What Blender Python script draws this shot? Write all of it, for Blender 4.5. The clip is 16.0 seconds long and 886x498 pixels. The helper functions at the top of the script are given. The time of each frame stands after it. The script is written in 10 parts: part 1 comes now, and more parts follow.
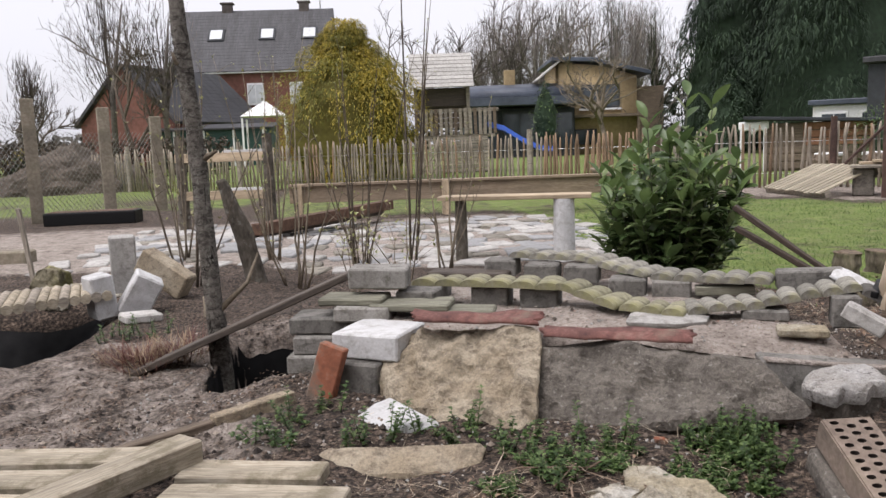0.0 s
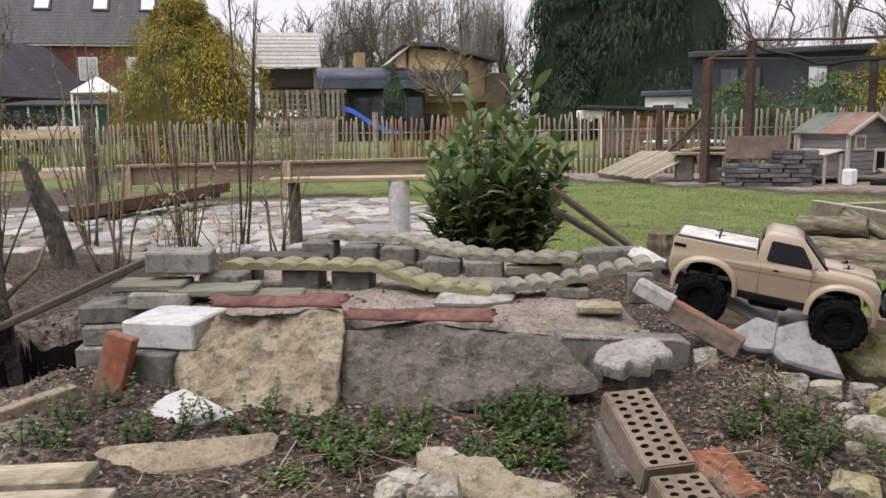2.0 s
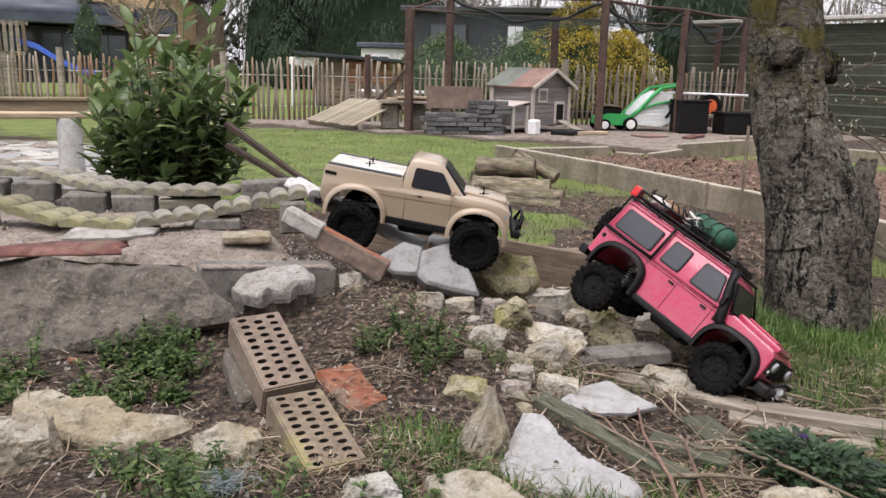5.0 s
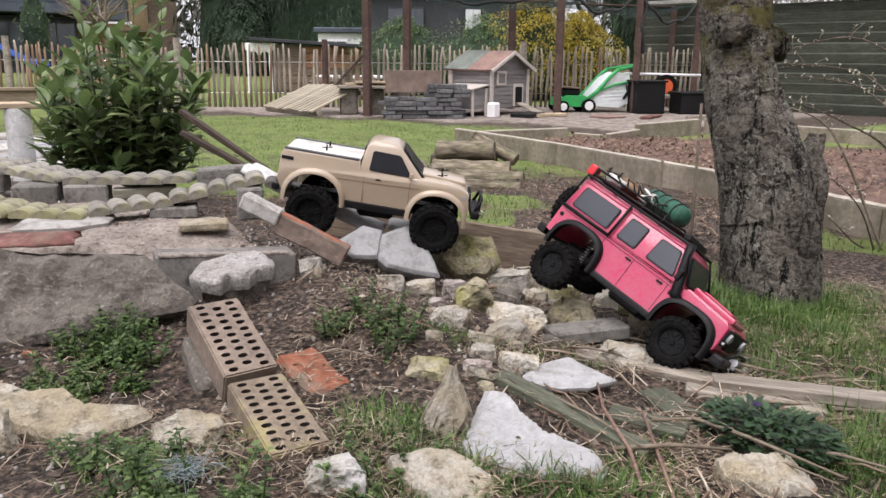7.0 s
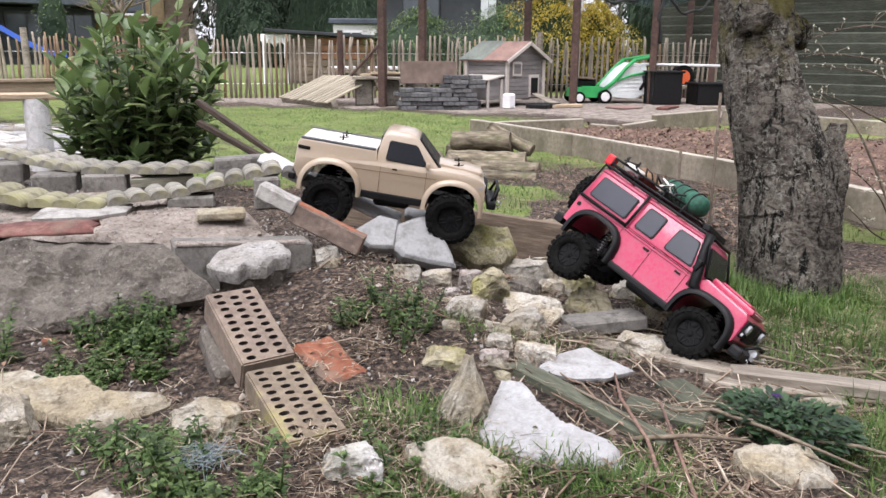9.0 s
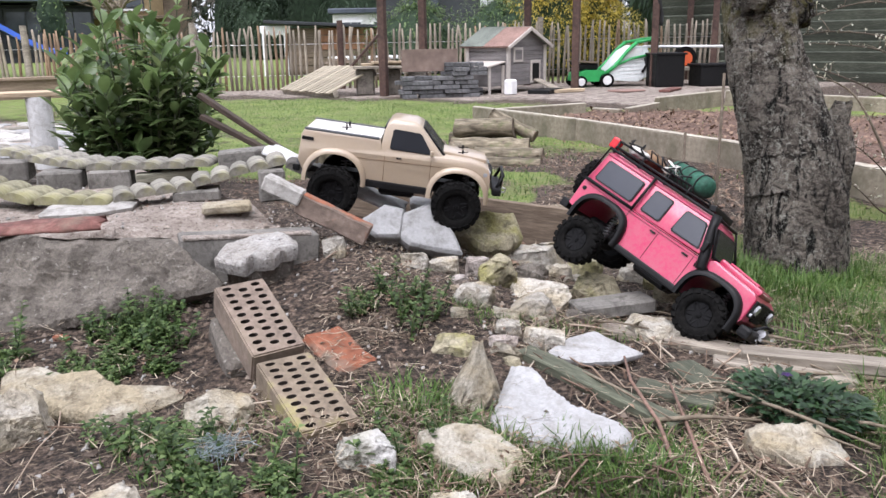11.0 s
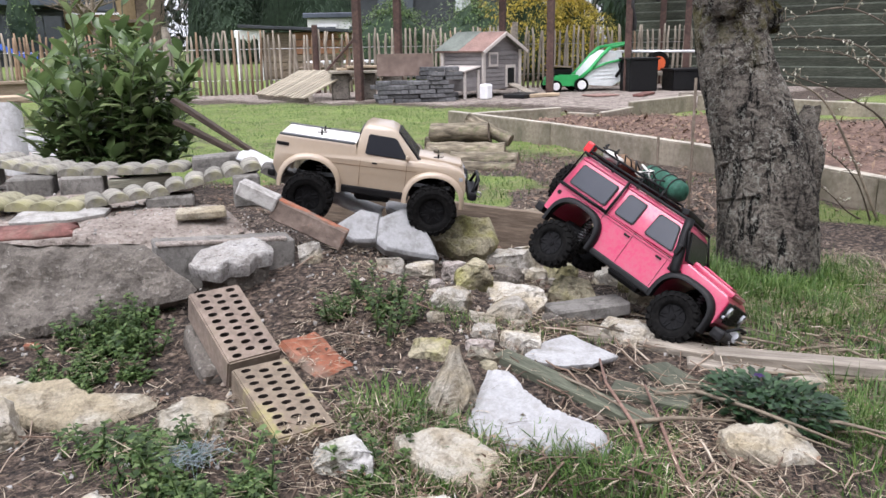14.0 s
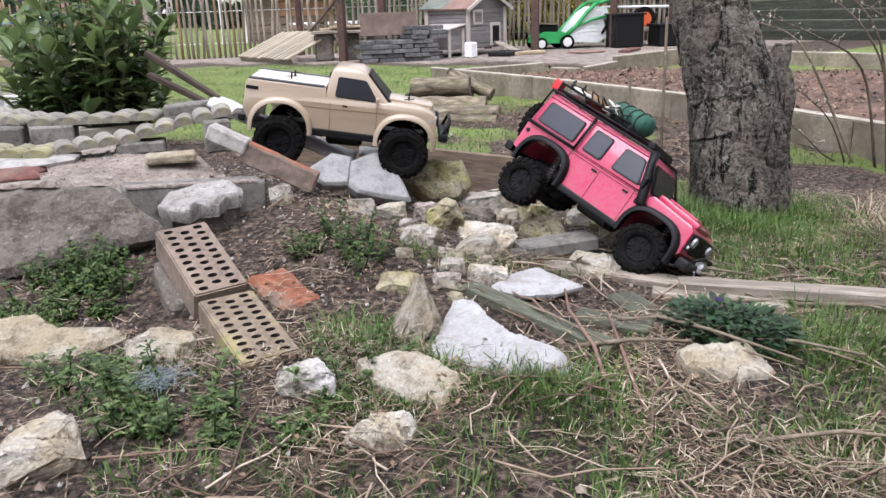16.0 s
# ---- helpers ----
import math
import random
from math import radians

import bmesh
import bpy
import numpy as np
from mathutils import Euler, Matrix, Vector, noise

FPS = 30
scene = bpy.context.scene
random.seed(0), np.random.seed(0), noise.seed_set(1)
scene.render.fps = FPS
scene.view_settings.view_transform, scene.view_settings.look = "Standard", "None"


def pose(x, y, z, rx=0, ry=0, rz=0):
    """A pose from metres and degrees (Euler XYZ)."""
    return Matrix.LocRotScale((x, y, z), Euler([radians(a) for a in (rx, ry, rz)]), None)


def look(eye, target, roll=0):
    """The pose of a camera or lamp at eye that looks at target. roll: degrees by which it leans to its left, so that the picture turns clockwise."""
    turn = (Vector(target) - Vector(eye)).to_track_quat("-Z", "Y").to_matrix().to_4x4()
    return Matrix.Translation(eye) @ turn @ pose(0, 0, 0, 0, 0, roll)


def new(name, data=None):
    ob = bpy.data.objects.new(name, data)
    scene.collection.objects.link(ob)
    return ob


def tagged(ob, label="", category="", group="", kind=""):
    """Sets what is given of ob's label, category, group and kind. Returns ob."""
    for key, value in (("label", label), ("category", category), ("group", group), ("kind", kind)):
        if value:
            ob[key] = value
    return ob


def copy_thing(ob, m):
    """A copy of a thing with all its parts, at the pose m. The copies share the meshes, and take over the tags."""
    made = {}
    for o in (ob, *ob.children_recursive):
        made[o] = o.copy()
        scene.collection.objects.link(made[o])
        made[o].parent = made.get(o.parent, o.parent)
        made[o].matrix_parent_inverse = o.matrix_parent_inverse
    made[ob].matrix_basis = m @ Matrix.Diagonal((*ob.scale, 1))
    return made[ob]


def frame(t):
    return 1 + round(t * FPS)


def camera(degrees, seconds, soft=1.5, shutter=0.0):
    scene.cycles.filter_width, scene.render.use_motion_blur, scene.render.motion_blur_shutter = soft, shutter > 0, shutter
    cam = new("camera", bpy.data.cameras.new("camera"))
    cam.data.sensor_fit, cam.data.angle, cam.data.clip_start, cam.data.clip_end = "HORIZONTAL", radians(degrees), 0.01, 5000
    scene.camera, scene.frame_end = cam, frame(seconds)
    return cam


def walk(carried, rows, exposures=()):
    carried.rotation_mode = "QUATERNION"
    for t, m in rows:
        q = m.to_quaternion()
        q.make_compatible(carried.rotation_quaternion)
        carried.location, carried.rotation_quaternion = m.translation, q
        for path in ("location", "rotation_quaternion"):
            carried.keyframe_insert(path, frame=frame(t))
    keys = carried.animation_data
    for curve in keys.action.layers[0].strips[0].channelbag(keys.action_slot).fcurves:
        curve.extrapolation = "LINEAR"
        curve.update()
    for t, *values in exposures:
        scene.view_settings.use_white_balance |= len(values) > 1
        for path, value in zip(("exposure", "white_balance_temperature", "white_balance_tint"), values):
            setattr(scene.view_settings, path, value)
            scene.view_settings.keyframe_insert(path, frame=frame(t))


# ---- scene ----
from mathutils import geometry

cam = camera(58.6, 16.0)
PATH = [
    (0, (-0.0444, 0.0061, 0.8369), (0.1783, 1.7165, 0.6064), -2.1),
    (0.5, (-0.0200, 0.0113, 0.8335), (0.2645, 1.7122, 0.5986), -2),
    (1, (0.0313, 0.0244, 0.8291), (0.4002, 1.7069, 0.5820), -1.5),
    (1.5, (0.0618, 0.0339, 0.8187), (0.5203, 1.6913, 0.5533), -1),
    (2, (0.0922, 0.0322, 0.8161), (0.6247, 1.6661, 0.5429), -1),
    (2.5, (0.1279, 0.0261, 0.8126), (0.7343, 1.6321, 0.5333), -1.2),
    (3, (0.1662, 0.0157, 0.8134), (0.8613, 1.5843, 0.5237), -1.3),
    (3.5, (0.2297, 0.0052, 0.7839), (1.0736, 1.4938, 0.4698), 0.1),
    (4, (0.2540, -0.0017, 0.7560), (1.2041, 1.4120, 0.4002), 0.9),
    (4.5, (0.2793, -0.0122, 0.7517), (1.2893, 1.3555, 0.3811), 1.1),
    (4.7, (0.2862, -0.0157, 0.7491), (1.3154, 1.3372, 0.3776), 1.3),
    (7, (0.2915, -0.0296, 0.7404), (1.3972, 1.2502, 0.3341), 0.5),
    (7.5, (0.2967, -0.0322, 0.7351), (1.4050, 1.2424, 0.3158), 0.4),
    (8, (0.2967, -0.0278, 0.7360), (1.4068, 1.2424, 0.3097), 0.5),
    (8.5, (0.2932, -0.0304, 0.7369), (1.3963, 1.2467, 0.3123), 0.7),
    (9, (0.2897, -0.0244, 0.7351), (1.3685, 1.2728, 0.3106), 0.4),
    (9.5, (0.2897, -0.0244, 0.7334), (1.3581, 1.2780, 0.2958), -0.5),
    (12, (0.2819, -0.0226, 0.7351), (1.3494, 1.2745, 0.2836), -1.2),
    (12.5, (0.2793, -0.0244, 0.7369), (1.3511, 1.2702, 0.2862), -1.3),
    (13, (0.2758, -0.0244, 0.7378), (1.3502, 1.2685, 0.2906), -1.4),
    (13.5, (0.2828, -0.0261, 0.7378), (1.3711, 1.2589, 0.2975), -1.4),
    (14, (0.2854, -0.0261, 0.7351), (1.3920, 1.2415, 0.2941), -1),
    (14.5, (0.2810, -0.0252, 0.7360), (1.3885, 1.2397, 0.2871), -1.2),
    (15, (0.2967, -0.0322, 0.7221), (1.4042, 1.2250, 0.2532), -1.7),
    (15.5, (0.3054, -0.0426, 0.7143), (1.4259, 1.1936, 0.2192), -1.8),
    (16, (0.3019, -0.0835, 0.6769), (1.4068, 1.1580, 0.1618), -1.9),
]
walk(cam, [(t, look(eye, target, roll)) for t, eye, target, roll in PATH],
     [(0.0, 0.36, 6450, 16.5), (2.5, 0.34, 6600, 17), (4.5, 0.5, 6600, 17), (7.0, 0.66, 6450, 17.5), (8.0, 0.7, 6450, 17.5), (9.5, 0.95, 6200, 17), (12.0, 0.9, 6100, 17), (16.0, 0.9, 6100, 17)])

# ---- light ----
world = bpy.data.worlds.new("overcast_sky")
scene.world = world
world.use_nodes = True
wn, wl = world.node_tree.nodes, world.node_tree.links
sky = wn.new("ShaderNodeTexSky")
sky.sky_type = "NISHITA"
sky.sun_disc = False
sky.sun_elevation, sky.sun_rotation = radians(58), radians(232)
sky.air_density, sky.dust_density = 1.0, 4.0
hsv = wn.new("ShaderNodeHueSaturation")
hsv.inputs["Saturation"].default_value = 0.16
veil = wn.new("ShaderNodeMixRGB")
veil.inputs["Fac"].default_value = 0.55
veil.inputs["Color2"].default_value = (8.3, 8.5, 8.9, 1)
wl.new(sky.outputs["Color"], hsv.inputs["Color"])
wl.new(hsv.outputs["Color"], veil.inputs["Color1"])
wl.new(veil.outputs["Color"], wn["Background"].inputs["Color"])
wn["Background"].inputs["Strength"].default_value = 0.119
sun = new("sun", bpy.data.lights.new("sun", "SUN"))
sun.data.energy, sun.data.angle, sun.data.color = 2.2, radians(48), (1.0, 0.975, 0.945)
sun.matrix_world = look((-7, -4, 20), (0, 0, 0))

# ---- building helpers ----
def part(name, bm, material, parent=None, label=""):
    me = bpy.data.meshes.new(name)
    bm.normal_update()
    bm.to_mesh(me)
    bm.free()
    if material is not None:
        for m in (material if isinstance(material, (list, tuple)) else [material]):
            me.materials.append(m)
    ob = new(name, me)
    if parent is not None:
        ob.parent = parent
    if label:
        ob["label"] = label
    return ob


def thing(name, m, label, category, group="", kind=""):
    ob = new(name)
    ob.empty_display_size = 0.05
    ob.matrix_basis = m
    return tagged(ob, label, category, group, kind)


def box(bm, size, m=None, bevel=0.0, seg=1, mat=0):
    """A box with its centre at the origin of m."""
    r = bmesh.ops.create_cube(bm, size=1.0, matrix=(m or Matrix()) @ Matrix.Diagonal((*size, 1)))
    if bevel:
        es = list({e for v in r["verts"] for e in v.link_edges})
        fs = bmesh.ops.bevel(bm, geom=es, offset=bevel, segments=seg, affect="EDGES", profile=0.6)["faces"]
    if mat:
        for v in r["verts"]:
            if v.is_valid:
                for f in v.link_faces:
                    f.material_index = mat
    return bm


def cyl(bm, r1, r2, a, b, seg=12, caps=True):
    """A round bar from a to b."""
    a, b = Vector(a), Vector(b)
    d = b - a
    q = d.to_track_quat("Z", "Y").to_matrix().to_4x4()
    bmesh.ops.create_cone(bm, cap_ends=caps, segments=seg, radius1=r1, radius2=r2, depth=d.length,
                          matrix=Matrix.Translation((a + b) / 2) @ q)
    return bm


def tube(bm, pts, radii, seg=8, cap=True):
    """A swept round limb through pts with a radius at each."""
    pts = [Vector(p) for p in pts]
    rings, n = [], len(pts)
    ref = None
    for i, p in enumerate(pts):
        d = (pts[min(i + 1, n - 1)] - pts[max(i - 1, 0)])
        d = d.normalized() if d.length > 1e-9 else Vector((0, 0, 1))
        if ref is None:
            ref = d.orthogonal().normalized()
        ref = (ref - d * ref.dot(d))
        ref = ref.normalized() if ref.length > 1e-6 else d.orthogonal().normalized()
        s = d.cross(ref)
        r = radii[i] if not isinstance(radii, (int, float)) else radii
        rings.append([bm.verts.new(p + (ref * math.cos(k * 2 * math.pi / seg) + s * math.sin(k * 2 * math.pi / seg)) * r) for k in range(seg)])
    for a, b in zip(rings, rings[1:]):
        for k in range(seg):
            f = bm.faces.new((a[k], a[(k + 1) % seg], b[(k + 1) % seg], b[k]))
            f.smooth = True
    if cap:
        bm.faces.new(list(reversed(rings[0])))
        bm.faces.new(rings[-1])
    return bm


def smooth(a, b, v):
    u = min(1.0, max(0.0, (v - a) / (b - a)))
    return u * u * (3 - 2 * u)


def lerp(a, b, u):
    return a + (b - a) * u


def fade(bm, verts, amp, scale, seed=0):
    """Roughen verts along their normals."""
    bm.normal_update()
    off = Vector((seed * 3.1, seed * 1.7, seed * 0.9))
    for v in verts:
        v.co += v.normal * (noise.fractal(v.co * scale + off, 0.9, 2.1, 4) * amp)


def frame_m(origin, forward, up):
    """A pose with x along forward and z near up."""
    f = Vector(forward).normalized()
    l = Vector(up).cross(f).normalized()
    u = f.cross(l)
    return Matrix((( f.x, l.x, u.x, origin[0]), (f.y, l.y, u.y, origin[1]), (f.z, l.z, u.z, origin[2]), (0, 0, 0, 1)))

# ---- materials ----
def mat_base(name, rough=0.8, metal=0.0, spec=0.4):
    m = bpy.data.materials.new(name)
    m.use_nodes = True
    n, l = m.node_tree.nodes, m.node_tree.links
    b = n["Principled BSDF"]
    b.inputs["Roughness"].default_value = rough
    b.inputs["Metallic"].default_value = metal
    b.inputs["Specular IOR Level"].default_value = spec
    return m, n, l, b


def ramp(n, l, src, stops):
    r = n.new("ShaderNodeValToRGB")
    el = r.color_ramp.elements
    while len(el) < len(stops):
        el.new(0.5)
    for e, (p, c) in zip(el, stops):
        e.position, e.color = p, (*c, 1)
    l.new(src, r.inputs["Fac"])
    return r.outputs["Color"]


def tex(n, l, scale, detail=4.0, rough=0.6, stretch=None, coord="Object", dist=0.0):
    co = n.new("ShaderNodeTexCoord")
    src = co.outputs[coord]
    if stretch:
        mp = n.new("ShaderNodeMapping")
        mp.inputs["Scale"].default_value = stretch
        l.new(src, mp.inputs["Vector"])
        src = mp.outputs["Vector"]
    t = n.new("ShaderNodeTexNoise")
    t.inputs["Scale"].default_value, t.inputs["Detail"].default_value = scale, detail
    t.inputs["Roughness"].default_value, t.inputs["Distortion"].default_value = rough, dist
    l.new(src, t.inputs["Vector"])
    return t.outputs["Fac"]


def mix(n, l, fac, a, b, kind="MIX"):
    x = n.new("ShaderNodeMixRGB")
    x.blend_type = kind
    for key, v in (("Fac", fac), ("Color1", a), ("Color2", b)):
        if isinstance(v, (int, float)):
            x.inputs[key].default_value = v if key == "Fac" else (v, v, v, 1)
        elif isinstance(v, tuple):
            x.inputs[key].default_value = (*v, 1)
        else:
            l.new(v, x.inputs[key])
    return x.outputs["Color"]


def bump(n, l, b, src, strength, dist):
    x = n.new("ShaderNodeBump")
    x.inputs["Strength"].default_value, x.inputs["Distance"].default_value = strength, dist
    l.new(src, x.inputs["Height"])
    l.new(x.outputs["Normal"], b.inputs["Normal"])


def rnd(n):
    return n.new("ShaderNodeObjectInfo").outputs["Random"]


def grainy(name, c1, c2, c3, scale=30.0, big=4.0, rough=0.85, bumpy=0.35, dist=0.004, stretch=None, stain=None, vary=0.0, spots=None, metal=0.0):
    """Two scales of variation between three colours, an optional stain, and fine relief."""
    m, n, l, b = mat_base(name, rough, metal)
    fine = tex(n, l, scale, 6, 0.65, stretch)
    large = tex(n, l, big, 3, 0.55, stretch)
    c = ramp(n, l, fine, [(0.3, c1), (0.55, c2), (0.78, c3)])
    shade = ramp(n, l, large, [(0.3, (0.62, 0.62, 0.62)), (0.7, (1.15, 1.15, 1.15))])
    c = mix(n, l, 1.0, c, shade, "MULTIPLY")
    if stain:
        col, lo, hi, sc = stain
        f = ramp(n, l, tex(n, l, sc, 5, 0.7), [(lo, (0, 0, 0)), (hi, (1, 1, 1))])
        c = mix(n, l, f, c, col)
    if spots:
        col, thr, sc = spots
        f = ramp(n, l, tex(n, l, sc, 2, 0.5), [(thr, (0, 0, 0)), (thr + 0.05, (1, 1, 1))])
        c = mix(n, l, f, c, col)
    if vary:
        hv = n.new("ShaderNodeHueSaturation")
        mr = n.new("ShaderNodeMapRange")
        mr.inputs["To Min"].default_value, mr.inputs["To Max"].default_value = 1 - vary, 1 + vary
        l.new(rnd(n), mr.inputs["Value"])
        l.new(mr.outputs["Result"], hv.inputs["Value"])
        l.new(c, hv.inputs["Color"])
        c = hv.outputs["Color"]
    l.new(c, b.inputs["Base Color"])
    if bumpy:
        h = mix(n, l, 0.4, fine, large)
        bump(n, l, b, h, bumpy, dist)
    return m


def plain(name, col, rough=0.5, metal=0.0, var=0.12, scale=25.0, spec=0.4, coat=0.0, bumpy=0.0):
    m, n, l, b = mat_base(name, rough, metal, spec)
    f = tex(n, l, scale, 4, 0.6)
    c = ramp(n, l, f, [(0.3, tuple(x * (1 - var) for x in col)), (0.7, tuple(min(1, x * (1 + var)) for x in col))])
    l.new(c, b.inputs["Base Color"])
    r = ramp(n, l, tex(n, l, scale * 0.4, 3, 0.6), [(0.3, (rough * 0.8,) * 3), (0.7, (min(1, rough * 1.2),) * 3)])
    l.new(r, b.inputs["Roughness"])
    b.inputs["Coat Weight"].default_value = coat
    if bumpy:
        bump(n, l, b, f, bumpy, 0.002)
    return m


def stony(name, base, dark, patch, rough_amt=1.0, speck=None, size=1.0, vary=0.15, grain=0.3):
    """Broken stone: patches, pitted relief and fine grain, shifted from one piece to the next."""
    m, n, l, b = mat_base(name, 0.93, 0.0, 0.25)
    co = n.new("ShaderNodeTexCoord").outputs["Object"]
    off = n.new("ShaderNodeVectorMath")
    off.operation = "ADD"
    cmb = n.new("ShaderNodeCombineXYZ")
    ml = n.new("ShaderNodeMath")
    ml.operation = "MULTIPLY"
    ml.inputs[1].default_value = 37.0
    l.new(rnd(n), ml.inputs[0])
    for k in "XYZ":
        l.new(ml.outputs[0], cmb.inputs[k])
    l.new(co, off.inputs[0])
    l.new(cmb.outputs[0], off.inputs[1])
    vec = off.outputs[0]

    def nz(scale, detail, rough, dist=0.0):
        t = n.new("ShaderNodeTexNoise")
        t.inputs["Scale"].default_value, t.inputs["Detail"].default_value = scale * size, detail
        t.inputs["Roughness"].default_value, t.inputs["Distortion"].default_value = rough, dist
        l.new(vec, t.inputs["Vector"])
        return t.outputs["Fac"]
    big, mid, fine = nz(7, 5, 0.6, 0.6), nz(26, 8, 0.72, 0.3), nz(150, 5, 0.7)
    c = mix(n, l, ramp(n, l, big, [(0.42, (0, 0, 0)), (0.6, (1, 1, 1))]), base, patch)
    c = mix(n, l, ramp(n, l, mid, [(0.34, (1, 1, 1)), (0.52, (0, 0, 0))]), c, dark)
    c = mix(n, l, 1.0, c, ramp(n, l, fine, [(0.3, (1 - grain,) * 3), (0.7, (1 + grain * 0.7,) * 3)]), "MULTIPLY")
    if speck:
        c = mix(n, l, ramp(n, l, nz(85, 2, 0.5), [(0.64, (0, 0, 0)), (0.7, (1, 1, 1))]), c, speck)
    hv = n.new("ShaderNodeHueSaturation")
    mr = n.new("ShaderNodeMapRange")
    mr.inputs["To Min"].default_value, mr.inputs["To Max"].default_value = 1 - vary, 1 + vary
    l.new(rnd(n), mr.inputs["Value"])
    l.new(mr.outputs["Result"], hv.inputs["Value"])
    l.new(c, hv.inputs["Color"])
    l.new(hv.outputs["Color"], b.inputs["Base Color"])
    bump(n, l, b, mix(n, l, 0.35, mid, fine), 1.0, 0.012 * rough_amt)
    return m


sandstone = stony("sandstone", (0.31, 0.255, 0.18), (0.17, 0.14, 0.105), (0.4, 0.345, 0.26), 1.3, None, 1.0, 0.1, 0.35)
grey_stone = stony("grey_stone", (0.155, 0.138, 0.118), (0.085, 0.075, 0.064), (0.215, 0.192, 0.163), 1.3, (0.26, 0.245, 0.215), 1.0, 0.1, 0.35)
concrete = stony("concrete", (0.38, 0.37, 0.345), (0.23, 0.22, 0.2), (0.45, 0.435, 0.41), 0.3, None, 0.9, 0.14, 0.18)
grey_block = stony("grey_block", (0.145, 0.138, 0.125), (0.07, 0.066, 0.058), (0.2, 0.19, 0.172), 0.35, None, 1.1, 0.2, 0.2)
wood_grey = grainy("weathered_wood", (0.17, 0.145, 0.115), (0.3, 0.265, 0.215), (0.42, 0.38, 0.32), 14, 3, 0.85, 0.5, 0.004, stretch=(1, 9, 9), vary=0.2)
brick_wall = grainy("red_brick_wall", (0.14, 0.06, 0.045), (0.19, 0.085, 0.065), (0.24, 0.12, 0.095), 5, 0.5, 0.9, 0.2, 0.01)
def bark_material(name, dark, mid_c, pale, moss, moss_from, moss_to):
    """Flaking bark: broken plates with dark cracks, crusts of lichen, and moss that thickens upward."""
    m, n, l, b = mat_base(name, 0.95, 0.0, 0.2)
    fine = tex(n, l, 120, 8, 0.75, (1, 1, 0.8))
    crack = tex(n, l, 26, 7, 0.72, (1, 1, 0.22), dist=0.9)
    plate = tex(n, l, 36, 7, 0.74, (0.7, 0.7, 1.5), dist=0.9)
    zone = tex(n, l, 6, 5, 0.65)
    c = ramp(n, l, plate, [(0.4, dark), (0.5, mid_c), (0.57, pale)])
    c = mix(n, l, ramp(n, l, zone, [(0.42, (0, 0, 0)), (0.56, (0.9, 0.9, 0.9))]), c, ramp(n, l, plate, [(0.4, mid_c), (0.54, tuple(x * 1.7 for x in pale))]))
    c = mix(n, l, ramp(n, l, crack, [(0.4, (1, 1, 1)), (0.45, (0, 0, 0))]), c, tuple(x * 0.3 for x in dark))
    c = mix(n, l, 1.0, c, ramp(n, l, fine, [(0.3, (0.5, 0.5, 0.5)), (0.72, (1.4, 1.4, 1.4))]), "MULTIPLY")
    lich = ramp(n, l, tex(n, l, 75, 8, 0.8, dist=0.7), [(0.54, (0, 0, 0)), (0.57, (0.95, 0.95, 0.95))])
    lich = mix(n, l, 1.0, lich, ramp(n, l, tex(n, l, 5, 4, 0.6), [(0.4, (0.15, 0.15, 0.15)), (0.55, (1, 1, 1))]), "MULTIPLY")
    c = mix(n, l, lich, c, (0.33, 0.325, 0.28))
    sep = n.new("ShaderNodeSeparateXYZ")
    l.new(n.new("ShaderNodeTexCoord").outputs["Object"], sep.inputs[0])
    mr = n.new("ShaderNodeMapRange")
    mr.inputs["From Min"].default_value, mr.inputs["From Max"].default_value = moss_from, moss_to
    l.new(sep.outputs["Z"], mr.inputs["Value"])
    f = mix(n, l, 1.0, ramp(n, l, tex(n, l, 9, 8, 0.75), [(0.47, (0, 0, 0)), (0.55, (1, 1, 1))]), mr.outputs["Result"], "MULTIPLY")
    c = mix(n, l, f, c, moss)
    l.new(c, b.inputs["Base Color"])
    bump(n, l, b, mix(n, l, 0.4, mix(n, l, 0.5, plate, crack), fine), 1.0, 0.045)
    return m


bark = grainy("bark", (0.035, 0.028, 0.02), (0.11, 0.095, 0.075), (0.22, 0.2, 0.17), 30, 5, 0.95, 1.0, 0.02, stretch=(1, 1, 0.45), stain=((0.19, 0.185, 0.16), 0.6, 0.68, 14))

# ---- ground ----
def deck_edge(x):
    """The front edge of the deck: along the slabs, then along the concrete ledge."""
    return lerp(2.22 - 0.5 * x, 2.018 - 0.289 * x, smooth(0.82, 0.92, x))


